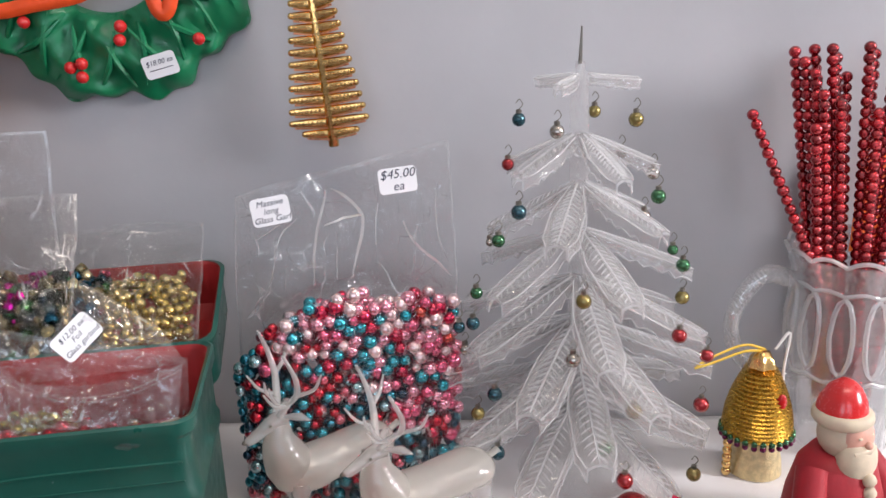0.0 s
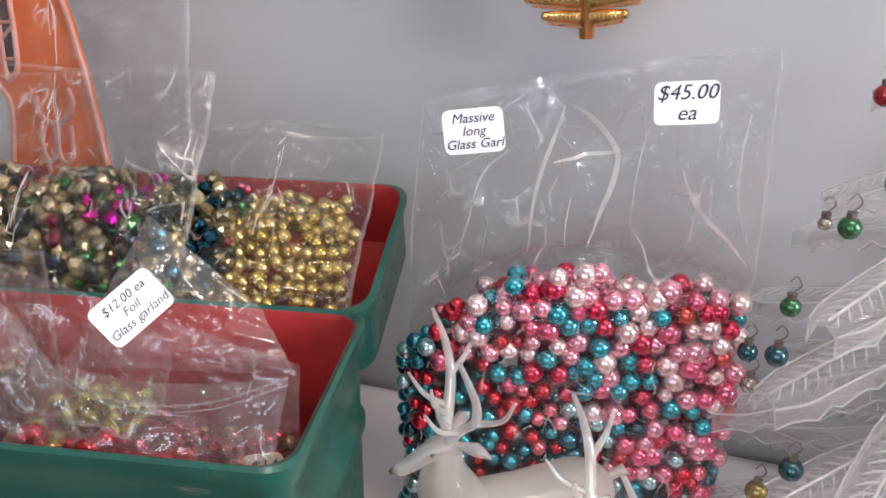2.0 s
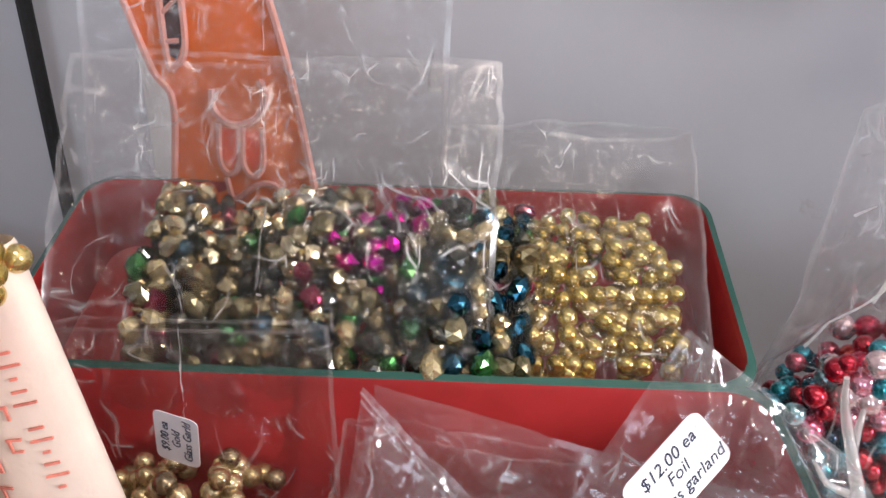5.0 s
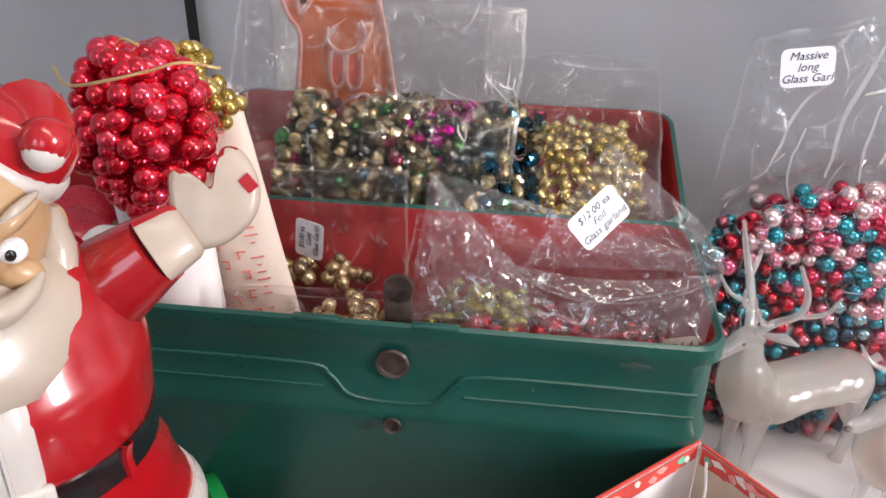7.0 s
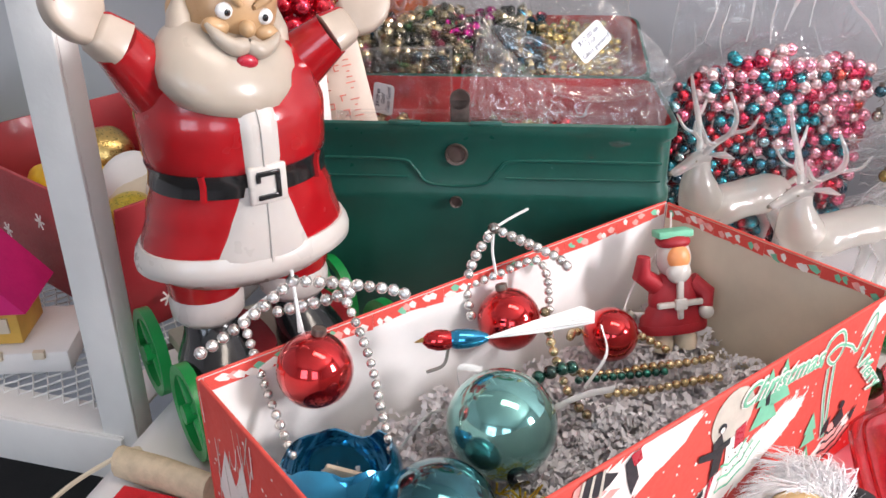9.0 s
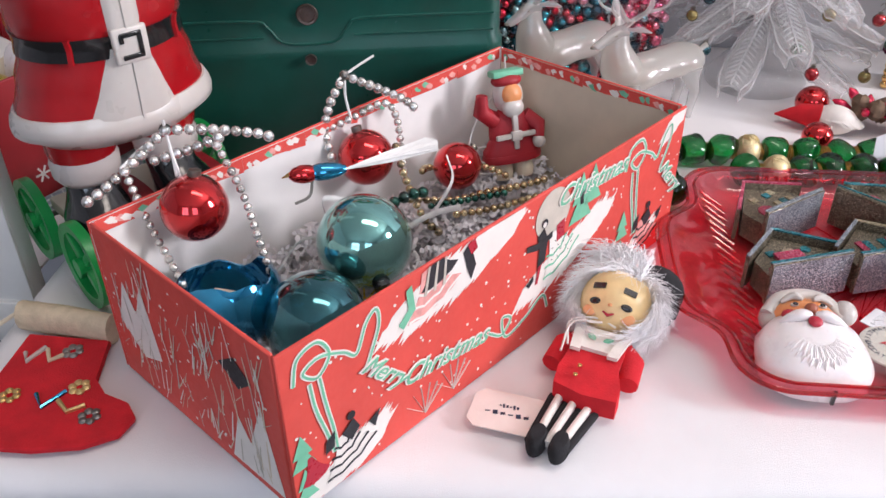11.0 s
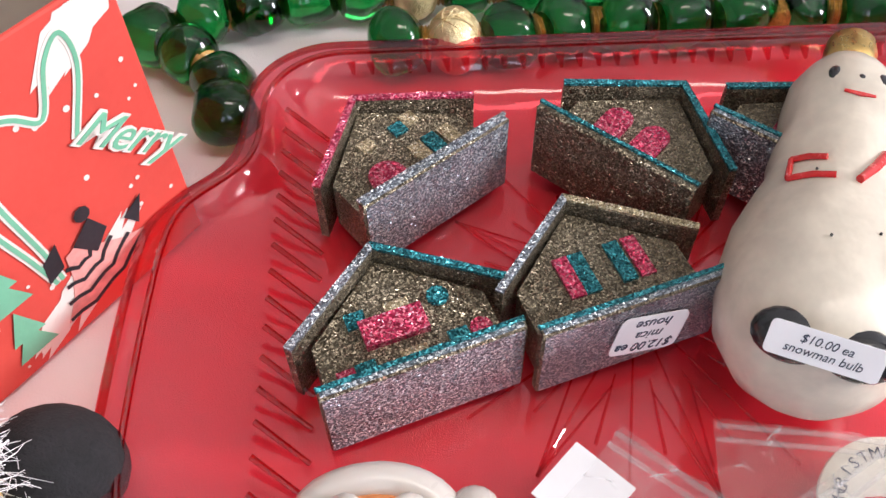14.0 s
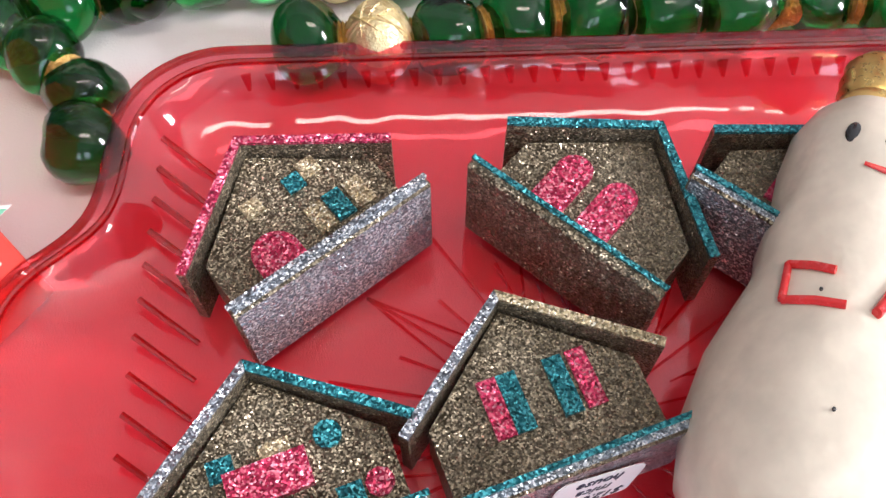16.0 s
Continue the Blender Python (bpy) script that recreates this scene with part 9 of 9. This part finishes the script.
def pitcher():
    px, py = 0.335, 0.700
    t = thing("glass_pitcher", "pressed clear glass pitcher with scalloped rim", "pitcher", pose(px, py, TOP) @ Matrix.Diagonal((1, 1, 1.17, 1)))
    bm = B()
    prof = [(0.036, 0.0), (0.038, 0.003), (0.036, 0.010), (0.040, 0.030), (0.046, 0.060), (0.050, 0.085), (0.050, 0.100), (0.047, 0.118), (0.049, 0.135), (0.054, 0.150)]
    scal = lambda a, z: 1 + (0.03 * abs(math.sin(a * 6)) if z > 0.075 else 0.03 * abs(math.sin(a * 9)))
    lathe(bm, prof + [(r - 0.0035, z) for r, z in prof[::-1]], 96, wob=scal, caps=False)
    part("body", bm, PITCHER, t, "pressed oval pattern glass")
    for k in range(12):
        a0 = radians(30 * k)
        bm = B()
        pts = []
        for j in range(13):
            b = 2 * math.pi * j / 12
            z = 0.098 + 0.028 * math.sin(b)
            a = a0 + 0.17 * math.cos(b)
            r = np.interp(z, [p[1] for p in prof], [p[0] for p in prof]) * scal(a, z)
            pts.append((r * math.cos(a), r * math.sin(a), z))
        tube(bm, pts, 0.0021, 8, caps=False)
        part("pressed_oval", bm, CUT_GLASS, t)
    bm = B()
    tube(bm, curve_pts([(-0.044, -0.004, 0.128), (-0.078, -0.010, 0.136), (-0.101, -0.014, 0.112), (-0.101, -0.014, 0.086), (-0.080, -0.010, 0.064), (-0.042, 0, 0.050)], 7), 0.0068, 14)
    part("handle", bm, PITCHER, t, "ribbed clear glass handle")
    bm = B()
    for k in range(26):
        u = k / 25
        c = curve_pts([(-0.078, -0.010, 0.136), (-0.101, -0.014, 0.112), (-0.101, -0.014, 0.086), (-0.080, -0.010, 0.064)], 10)
        p = c[int(u * (len(c) - 1))]
        tube(bm, [p + Vector((0, -0.0072, 0)), p + Vector((0.0, 0.0072, 0))], 0.0012, 5)
    part("handle_rib", bm, CUT_GLASS, t)
    for z, lift in ((0.150, 0.0045), (0.066, -0.0030), (0.128, 0.0030)):
        pts = []
        for j in range(97):
            a = 2 * math.pi * j / 96
            r = np.interp(z, [p[1] for p in prof], [p[0] for p in prof]) * scal(a, z) + 0.0006
            pts.append((r * math.cos(a), r * math.sin(a), z + lift * abs(math.sin(6 * a))))
        bm = B()
        tube(bm, pts, 0.0016, 6, caps=False)
        part("scalloped_band", bm, CUT_GLASS, t, "raised scalloped line in the glass")
    me = bead_mesh("bead", 0.0047, PICK_BEADS)
    rnd = random.Random(4)
    picks = [(-0.030, 0.004, -0.058, 0.005, 0.338), (-0.026, -0.010, -0.052, 0.0, 0.330), (-0.016, 0.010, -0.043, 0.008, 0.338), (-0.022, -0.016, -0.040, -0.012, 0.300), (-0.010, 0.0, -0.033, 0.0, 0.338), (-0.012, -0.016, -0.028, -0.012, 0.295), (0.000, 0.012, -0.014, 0.02, 0.315), (0.004, -0.02, -0.002, -0.014, 0.290), (0.006, 0.0, 0.014, 0.004, 0.340), (0.012, -0.012, 0.020, -0.014, 0.325), (-0.020, -0.004, -0.046, -0.006, 0.322), (-0.008, 0.006, -0.026, 0.010, 0.330), (0.002, -0.008, -0.010, -0.008, 0.335), (0.008, 0.014, 0.006, 0.022, 0.328), (0.016, 0.002, 0.022, 0.004, 0.338), (0.022, -0.014, 0.034, -0.016, 0.318), (-0.014, 0.016, -0.036, 0.020, 0.318), (0.018, 0.010, 0.028, 0.012, 0.345), (0.026, -0.006, 0.040, -0.004, 0.350), (-0.036, -0.012, -0.046, -0.02, 0.275), (-0.006, 0.020, -0.018, 0.026, 0.305)]
    for x0, y0, x1, y1, top in picks:
        pk = thing("bead_pick", "tall strand of dark red beads standing in the pitcher", "bead pick", pose(px, py, TOP), "bead picks in the pitcher")
        pts = [(x0 * 0.7, y0 * 0.7, 0.05), (x1 * 1.1, y1, top + 0.006)]
        string_of(pk, me, pts, 0.0083)
    pk = thing("bead_pick", "dark red bead strand leaning far out of the pitcher", "bead pick", pose(px, py, TOP), "bead picks in the pitcher")
    string_of(pk, me, [(-0.030, -0.02, 0.140), (-0.0985, -0.01, 0.296)], 0.0083)
    t2 = thing("orange_card", "flat orange plastic piece behind the red picks", "decoration", pose(px + 0.022, py + 0.03, TOP + 0.165))
    bm = B()
    slab(bm, [(-0.016, 0), (0.024, 0), (0.026, 0.07), (0.012, 0.098), (-0.002, 0.086), (-0.014, 0.070)], -0.001, 0.001, pose(0, 0, 0, 90, 0, 0))
    part("plate", bm, ORANGE, t2)


pitcher()


def beehive_bell():
    t = thing("beehive_ornament", "gold wire wound beehive ornament with beaded hem", "ornament", pose(0.2485, 0.655, TOP))
    bm = B()
    lathe(bm, [(0.022, 0.0), (0.021, 0.012), (0.017, 0.030), (0.017, 0.040)], 24)
    part("base", bm, GOLD_LIGHT, t, "cream and gold beaded base")
    prof = []
    n = 17
    for k in range(n):
        u = k / (n - 1)
        r = 0.028 * math.cos(u * 1.18) ** 0.8
        z = 0.036 + 0.054 * u
        prof += [(r - 0.0012, z), (r + 0.0004, z + 0.0016)]
    bm = B()
    lathe(bm, [(0.0, 0.036)] + prof + [(0.004, 0.0925)], 32)
    part("hive", bm, STRAW, t, "gold wire wound dome")
    rnd = random.Random(1)
    for ring, mat in enumerate((MB["green"], HEM_PLUM)):
        bm = B()
        for k in range(26):
            a = k * 2 * math.pi / 26
            ball(bm, (0.0282 * math.cos(a), 0.0282 * math.sin(a), 0.037 - 0.0035 * ring), 0.0026, seg=8, rings=6)
        tagged(part("bead_hem", bm, mat, t, "ring of small coloured beads"), kind="stuff")
    bm = B()
    lathe(bm, [(0.008, 0.090), (0.011, 0.094), (0.009, 0.100), (0.006, 0.106), (0.002, 0.108)], 18, wob=lambda a, z: 1 + 0.12 * math.sin(6 * a))
    part("crown", bm, GOLD, t, "gold petal cap")
    bm = B()
    for k in range(5):
        ball(bm, (-0.026, -0.010, 0.004 + 0.0065 * k), 0.0040, seg=10, rings=7)
    part("bead_post", bm, GOLD, t, "gold bead post")
    bm = B()
    ball(bm, (0.012, -0.018, 0.070), (0.004, 0.003, 0.007), seg=12, rings=8)
    part("red_bead", bm, BERRY, t)
    bm = B()
    tube(bm, curve_pts([(0.0, 0.0, 0.107), (-0.018, -0.008, 0.110), (-0.042, -0.014, 0.104), (-0.058, -0.018, 0.101)], 6), 0.0011, 6)
    tube(bm, curve_pts([(0.002, 0.0, 0.108), (-0.016, -0.004, 0.114), (-0.040, -0.010, 0.108), (-0.056, -0.016, 0.102)], 6), 0.0011, 6)
    part("cord", bm, GOLD_CORD, t, "yellow gold cord")
    bm = B()
    tube(bm, curve_pts([(0.010, 0, 0.108), (0.022, 0.004, 0.120), (0.018, 0.0, 0.085), (0.024, -0.004, 0.050), (0.026, -0.006, 0.030)], 6), 0.0011, 6)
    part("cord", bm, STRING, t, "white cotton cord")


HEM_PLUM = paint("plum_bead", (0.14, 0.01, 0.06), 0.2, metal=0.5, scale=90)
GOLD_CORD = paint("yellow_gold_cord", (0.72, 0.48, 0.05), 0.5, bump=0.8, bscale=1500)
beehive_bell()


def candle_santa():
    bm = B()
    R, W, F, K, RD = range(5)
    loft(bm, [((0, 0, 0.0), 0.036, 0.030), ((0, 0, 0.010), 0.038, 0.031), ((0, 0, 0.036), 0.034, 0.028), ((0, 0, 0.058), 0.027, 0.023), ((0, 0, 0.068), 0.018, 0.016)], 32, R)
    for s in (-1, 1):
        tube(bm, [(s * 0.022, 0, 0.058), (s * 0.034, -0.008, 0.040), (s * 0.032, -0.016, 0.028)], [0.011, 0.0105, 0.008], 12, R)
        ball(bm, (s * 0.031, -0.019, 0.022), 0.0085, K, seg=14, rings=9)
    ball(bm, (0, -0.003, 0.080), (0.0170, 0.0160, 0.0170), W)
    ball(bm, (0.001, -0.010, 0.081), (0.0140, 0.0110, 0.0135), F)
    ball(bm, (0, -0.014, 0.066), (0.0155, 0.0110, 0.0170), W)
    tube(bm, [(-0.010, -0.019, 0.0745), (0, -0.0215, 0.0760), (0.010, -0.019, 0.0745)], [0.0015, 0.0030, 0.0015], 8, W)
    ball(bm, (0, -0.0215, 0.0795), (0.0030, 0.0030, 0.0026), F, seg=10, rings=7)
    for s in (-1, 1):
        ball(bm, (s * 0.0055, -0.0195, 0.0845), (0.0016, 0.0010, 0.0010), K, seg=8, rings=6)
    loft(bm, [((0, -0.001, 0.088), 0.0175, 0.0170), ((0, -0.001, 0.091), 0.0195, 0.0190), ((0, -0.001, 0.095), 0.0190, 0.0185), ((0, -0.001, 0.097), 0.0165, 0.016)], 26, W)
    loft(bm, [((0, 0, 0.096), 0.0165, 0.016), ((0, 0, 0.104), 0.0150, 0.0145), ((0.001, 0, 0.112), 0.0100, 0.010), ((0.001, 0, 0.1165), 0.004, 0.004)], 24, RD)
    for k in range(5):
        ball(bm, (0.0, -0.0245 - 0.001 * k, 0.056 - 0.0085 * k), 0.0048, W, seg=10, rings=7)
    tagged(part("candle_figure", bm, [CANDLE_RED, CANDLE_CREAM, DOLL_PINK, CARD_TAN, BERRY], None, "", pose(0.274, 0.562, TOP, 0, 0, 30) @ Matrix.Diagonal((1.08, 1.08, 1.08, 1)), sharp=60), "painted wax Santa candle in a dark red coat", "figurine")


CANDLE_CREAM = paint("cream_wax", (0.62, 0.52, 0.38), 0.5, var=0.12, scale=70, bump=0.3, bscale=260)
DOLL_PINK = paint("pink_face_paint", (0.66, 0.36, 0.27), 0.5, var=0.12, scale=70)
candle_santa()


# ---- front of the table ----
def doll():
    bm = B()
    FA, RD, BK, WH, HR, IN, PK, GR = range(8)
    mats = [DOLL_FACE, FELT_RED, FELT_BLACK, FELT_WHITE, HAIR, BLACK_GLOSS, S_LIP, BOX_GREEN]
    hc = Vector((0.0, 0.055, 0.0235))
    nod = pose(0, 0, 0, 32, 0, 0)
    ball(bm, hc, 0.0225, FA, seg=30, rings=20)
    def on_face(x, y, z):
        return hc + (nod @ Vector((x, y, z)))

    for s in (-1, 1):
        box(bm, (0.0080, 0.0036, 0.0012), Matrix.Translation(on_face(s * 0.0092, 0.0022, 0.0206)) @ nod @ pose(0, 0, 0, -4, s * 22, s * -4), IN)
        ball(bm, on_face(s * 0.0096, -0.0072, 0.0190), (0.0038, 0.0022, 0.0013), IN, nod @ pose(0, 0, 0, 10, s * 24, 0), seg=12, rings=8)
        ball(bm, on_face(s * 0.0115, -0.0125, 0.0150), (0.0045, 0.0036, 0.0014), RG, nod, seg=12, rings=8)
    tube(bm, [on_face(-0.0034, -0.0125, 0.0188), on_face(0, -0.0142, 0.0182), on_face(0.0034, -0.0125, 0.0188)], [0.0005, 0.0011, 0.0005], 6, PK)
    ball(bm, on_face(0, -0.0085, 0.0212), (0.0014, 0.0012, 0.0010), RG, seg=8, rings=6)
    rnd = random.Random(21)
    for k in range(4200):
        a = rnd.uniform(-0.85, math.pi + 0.85)
        e = rnd.uniform(-0.7, 0.80)
        loc = Vector((math.cos(a) * math.cos(e), math.sin(a) * math.cos(e), math.sin(e)))
        if loc.z > 0.34 and math.sin(a) < 0.84:
            continue
        d = nod.to_3x3() @ loc
        p = hc + d * 0.0218
        L = rnd.uniform(0.016, 0.030)
        flow = Vector((loc.x * 0.35 - 0.1, -0.9 if abs(loc.x) > 0.5 or loc.y < 0 else rnd.uniform(-0.2, 0.9), 0.1)) + Vector([rnd.uniform(-0.20, 0.20) for _ in range(3)])
        flow = (flow - d * flow.dot(d)).normalized()
        q = p + d * L * 0.15 + flow * L * 0.30
        r = q + d * L * 0.03 + flow * L * 0.36
        w = r - d * L * 0.04 + flow * L * 0.30 + Vector([rnd.uniform(-0.0025, 0.0025) for _ in range(3)])
        if min(q.z, r.z) < 0.001:
            continue
        w.z = max(w.z, 0.001)
        tube(bm, [p, q, r, w], [0.00020, 0.00018, 0.00014, 0.00005], 3, HR, caps=False)
    for k in range(420):
        p = hc + nod.to_3x3() @ Vector((rnd.uniform(-0.013, 0.012), rnd.uniform(0.012, 0.018), rnd.uniform(0.008, 0.015)))
        u = rnd.random()
        q = p + Vector((rnd.uniform(-0.008, 0.004), 0.010, rnd.uniform(0.003, 0.009)))
        r = q + Vector((-0.012 * u + rnd.uniform(-0.006, 0.008), 0.010 * (1 - u) + rnd.uniform(-0.004, 0.006), rnd.uniform(-0.006, 0.003)))
        tube(bm, [p, q, r, r + (r - q) * rnd.uniform(0.2, 0.8) + Vector((-0.003, -0.003, -0.004))], [0.0004, 0.00035, 0.00028, 0.0001], 3, HR, caps=False)
    ball(bm, hc + Vector((0.016, 0.032, -0.006)), (0.019, 0.016, 0.017), BK, seg=22, rings=14)
    ball(bm, hc + Vector((0.020, 0.020, -0.008)), (0.015, 0.018, 0.013), BK, seg=18, rings=12)
    # jacket, lapels, arms, sticks for legs
    loft(bm, [((0, 0, 0.002), 0.014, 0.006), ((0, 0, 0.010), 0.016, 0.008), ((0, 0, 0.020), 0.012, 0.006)], 20, RD, pose(0, 0.022, 0, 0, 0, 0))
    slab(bm, [(-0.013, 0.031), (0.013, 0.031), (0.0160, 0.024), (0.0165, 0.004), (0.022, -0.012), (0.0225, -0.022), (0.004, -0.024), (-0.014, -0.020), (-0.0160, -0.006), (-0.0150, 0.006), (-0.0160, 0.024)], 0.006, 0.0190, None, RD)
    slab(bm, [(-0.0145, 0.031), (0.0120, 0.031), (0.008, 0.012), (-0.010, 0.012)], 0.019, 0.0216, None, WH)
    for s in (-1, 1):
        slab(bm, [(s * 0.011, 0.030), (s * 0.017, 0.029), (s * 0.014, 0.008), (s * 0.008, 0.008)][:: s], 0.0205, 0.0230, None, WH)
        tube(bm, [(s * 0.013, 0.028, 0.012), (s * 0.0205, 0.020, 0.012), (s * 0.0225, 0.003, 0.010)], [0.0066, 0.0072, 0.0062], 12, RD)
        ball(bm, (s * 0.005, 0.022, 0.0222), (0.0034, 0.0020, 0.0008), GR, pose(0, 0, 0, 0, 0, s * 35), seg=8, rings=6)
    for y in (-0.004, -0.012):
        ball(bm, (-0.004, y, 0.0212), (0.0016, 0.0016, 0.0008), BRI, seg=10, rings=6)
    for k in range(7):
        x = -0.014 + 0.0045 * k
        tube(bm, [(x, -0.018, 0.006 + 0.003 * (k % 2)), (x * 0.75 - 0.004, -0.056, 0.006 + 0.002 * (k % 2))], 0.0024, 8, BK if k % 2 == 0 else WH)
    for s in (-1, 1):
        loft(bm, [((-0.004 + s * 0.0062, -0.054, 0.002), 0.005, 0.009), ((-0.004 + s * 0.0062, -0.055, 0.008), 0.0055, 0.010), ((-0.004 + s * 0.0062, -0.054, 0.0125), 0.004, 0.007)], 14, BK)
    tube(bm, curve_pts([(-0.016, 0.010, 0.022), (-0.020, 0.026, 0.026), (-0.006, 0.034, 0.027), (0.006, 0.032, 0.025)], 5), 0.0007, 5, WH)
    tube(bm, curve_pts([(-0.018, 0.004, 0.021), (-0.018, 0.024, 0.027), (-0.002, 0.031, 0.027)], 5), 0.0007, 5, WH)
    tagged(part("elf_doll", bm, mats + [GOLD, ROUGE], None, "", pose(-0.0865, 0.189, TOP, 0, 0, -20), sharp=60), "small felt elf doll with fluffy white hair, lying down", "doll")
    t = thing("price_tag", "cream paper tag with handwriting, lying on the cloth", "price tag", pose(-0.131, 0.163, TOP + 0.004, 0, 0, -12))
    bm = B()
    slab(bm, [(-0.021, 0.010), (-0.016, 0.015), (0.020, 0.015), (0.020, -0.015), (-0.016, -0.015), (-0.021, -0.010)], 0, 0.0006)
    part("card", bm, TAG_PINK, t)
    for y, w in ((0.004, 0.010), (-0.002, 0.022)):
        bm = B()
        for k in range(6):
            box(bm, (w / 8, 0.0008 + 0.0022 * ((k * 5) % 3) / 2, 0.0002), pose(-w / 2 + w * k / 5, y, 0.0008, 0, 0, 12))
        part("writing_bar", bm, INK, t)


BRI, RG = 8, 9
ROUGE = paint("orange_rouge", (0.80, 0.36, 0.16), 0.45)
doll()


def stocking():
    t = thing("felt_stocking", "red felt stocking with beige cuff and sewn trimmings", "stocking", pose(0, 0, TOP + 0.0012))
    bm = B()
    slab(bm, [(-0.432, 0.205), (-0.378, 0.203), (-0.373, 0.168), (-0.362, 0.156), (-0.346, 0.152), (-0.337, 0.141), (-0.341, 0.127), (-0.358, 0.117), (-0.384, 0.112), (-0.425, 0.112), (-0.432, 0.122)], 0, 0.0045)
    bmesh.ops.bevel(bm, geom=bm.edges[:], offset=0.001, segments=1, affect="EDGES")
    part("sock", bm, FELT_RED, t)
    bm = B()
    tube(bm, [(-0.442, 0.218, 0.008), (-0.41, 0.214, 0.008), (-0.378, 0.209, 0.008)], [0.0105, 0.0112, 0.0105], 12, flat=0.75)
    part("cuff", bm, CUFF, t, "fuzzy beige cuff")
    bm = B()
    tube(bm, curve_pts([(-0.432, 0.222, 0.006), (-0.442, 0.232, 0.006), (-0.462, 0.206, 0.001), (-0.474, 0.184, -0.006)], 6), 0.0016, 6)
    part("cord", bm, CARD_TAN, t, "tan hanging cord")
    for x, y, mat in ((-0.396, 0.190, STEEL), (-0.362, 0.138, STEEL), (-0.378, 0.160, TWINE), (-0.415, 0.150, GOLD)):
        bm = B()
        for k in range(6):
            ball(bm, (x + 0.0042 * math.cos(k * 1.047), y + 0.0042 * math.sin(k * 1.047), 0.0052), (0.0026, 0.0026, 0.0012), seg=8, rings=6)
        part("flower_button", bm, mat, t)
    for pts, mat in (([(-0.412, 0.190), (-0.406, 0.180), (-0.400, 0.186)], CUFF), ([(-0.385, 0.148), (-0.376, 0.140), (-0.368, 0.146)], TWINE), ([(-0.400, 0.152), (-0.392, 0.142), (-0.384, 0.156)], B_BLUE), ([(-0.424, 0.186), (-0.420, 0.178), (-0.414, 0.192)], S_WHITE)):
        bm = B()
        tube(bm, [(x, y, 0.0055) for x, y in pts], 0.0015, 6)
        part("yarn_stitch", bm, mat, t)


CUFF = paint("beige_fleece", (0.62, 0.50, 0.34), 0.95, var=0.12, scale=150, bump=1.0, bscale=700)
stocking()
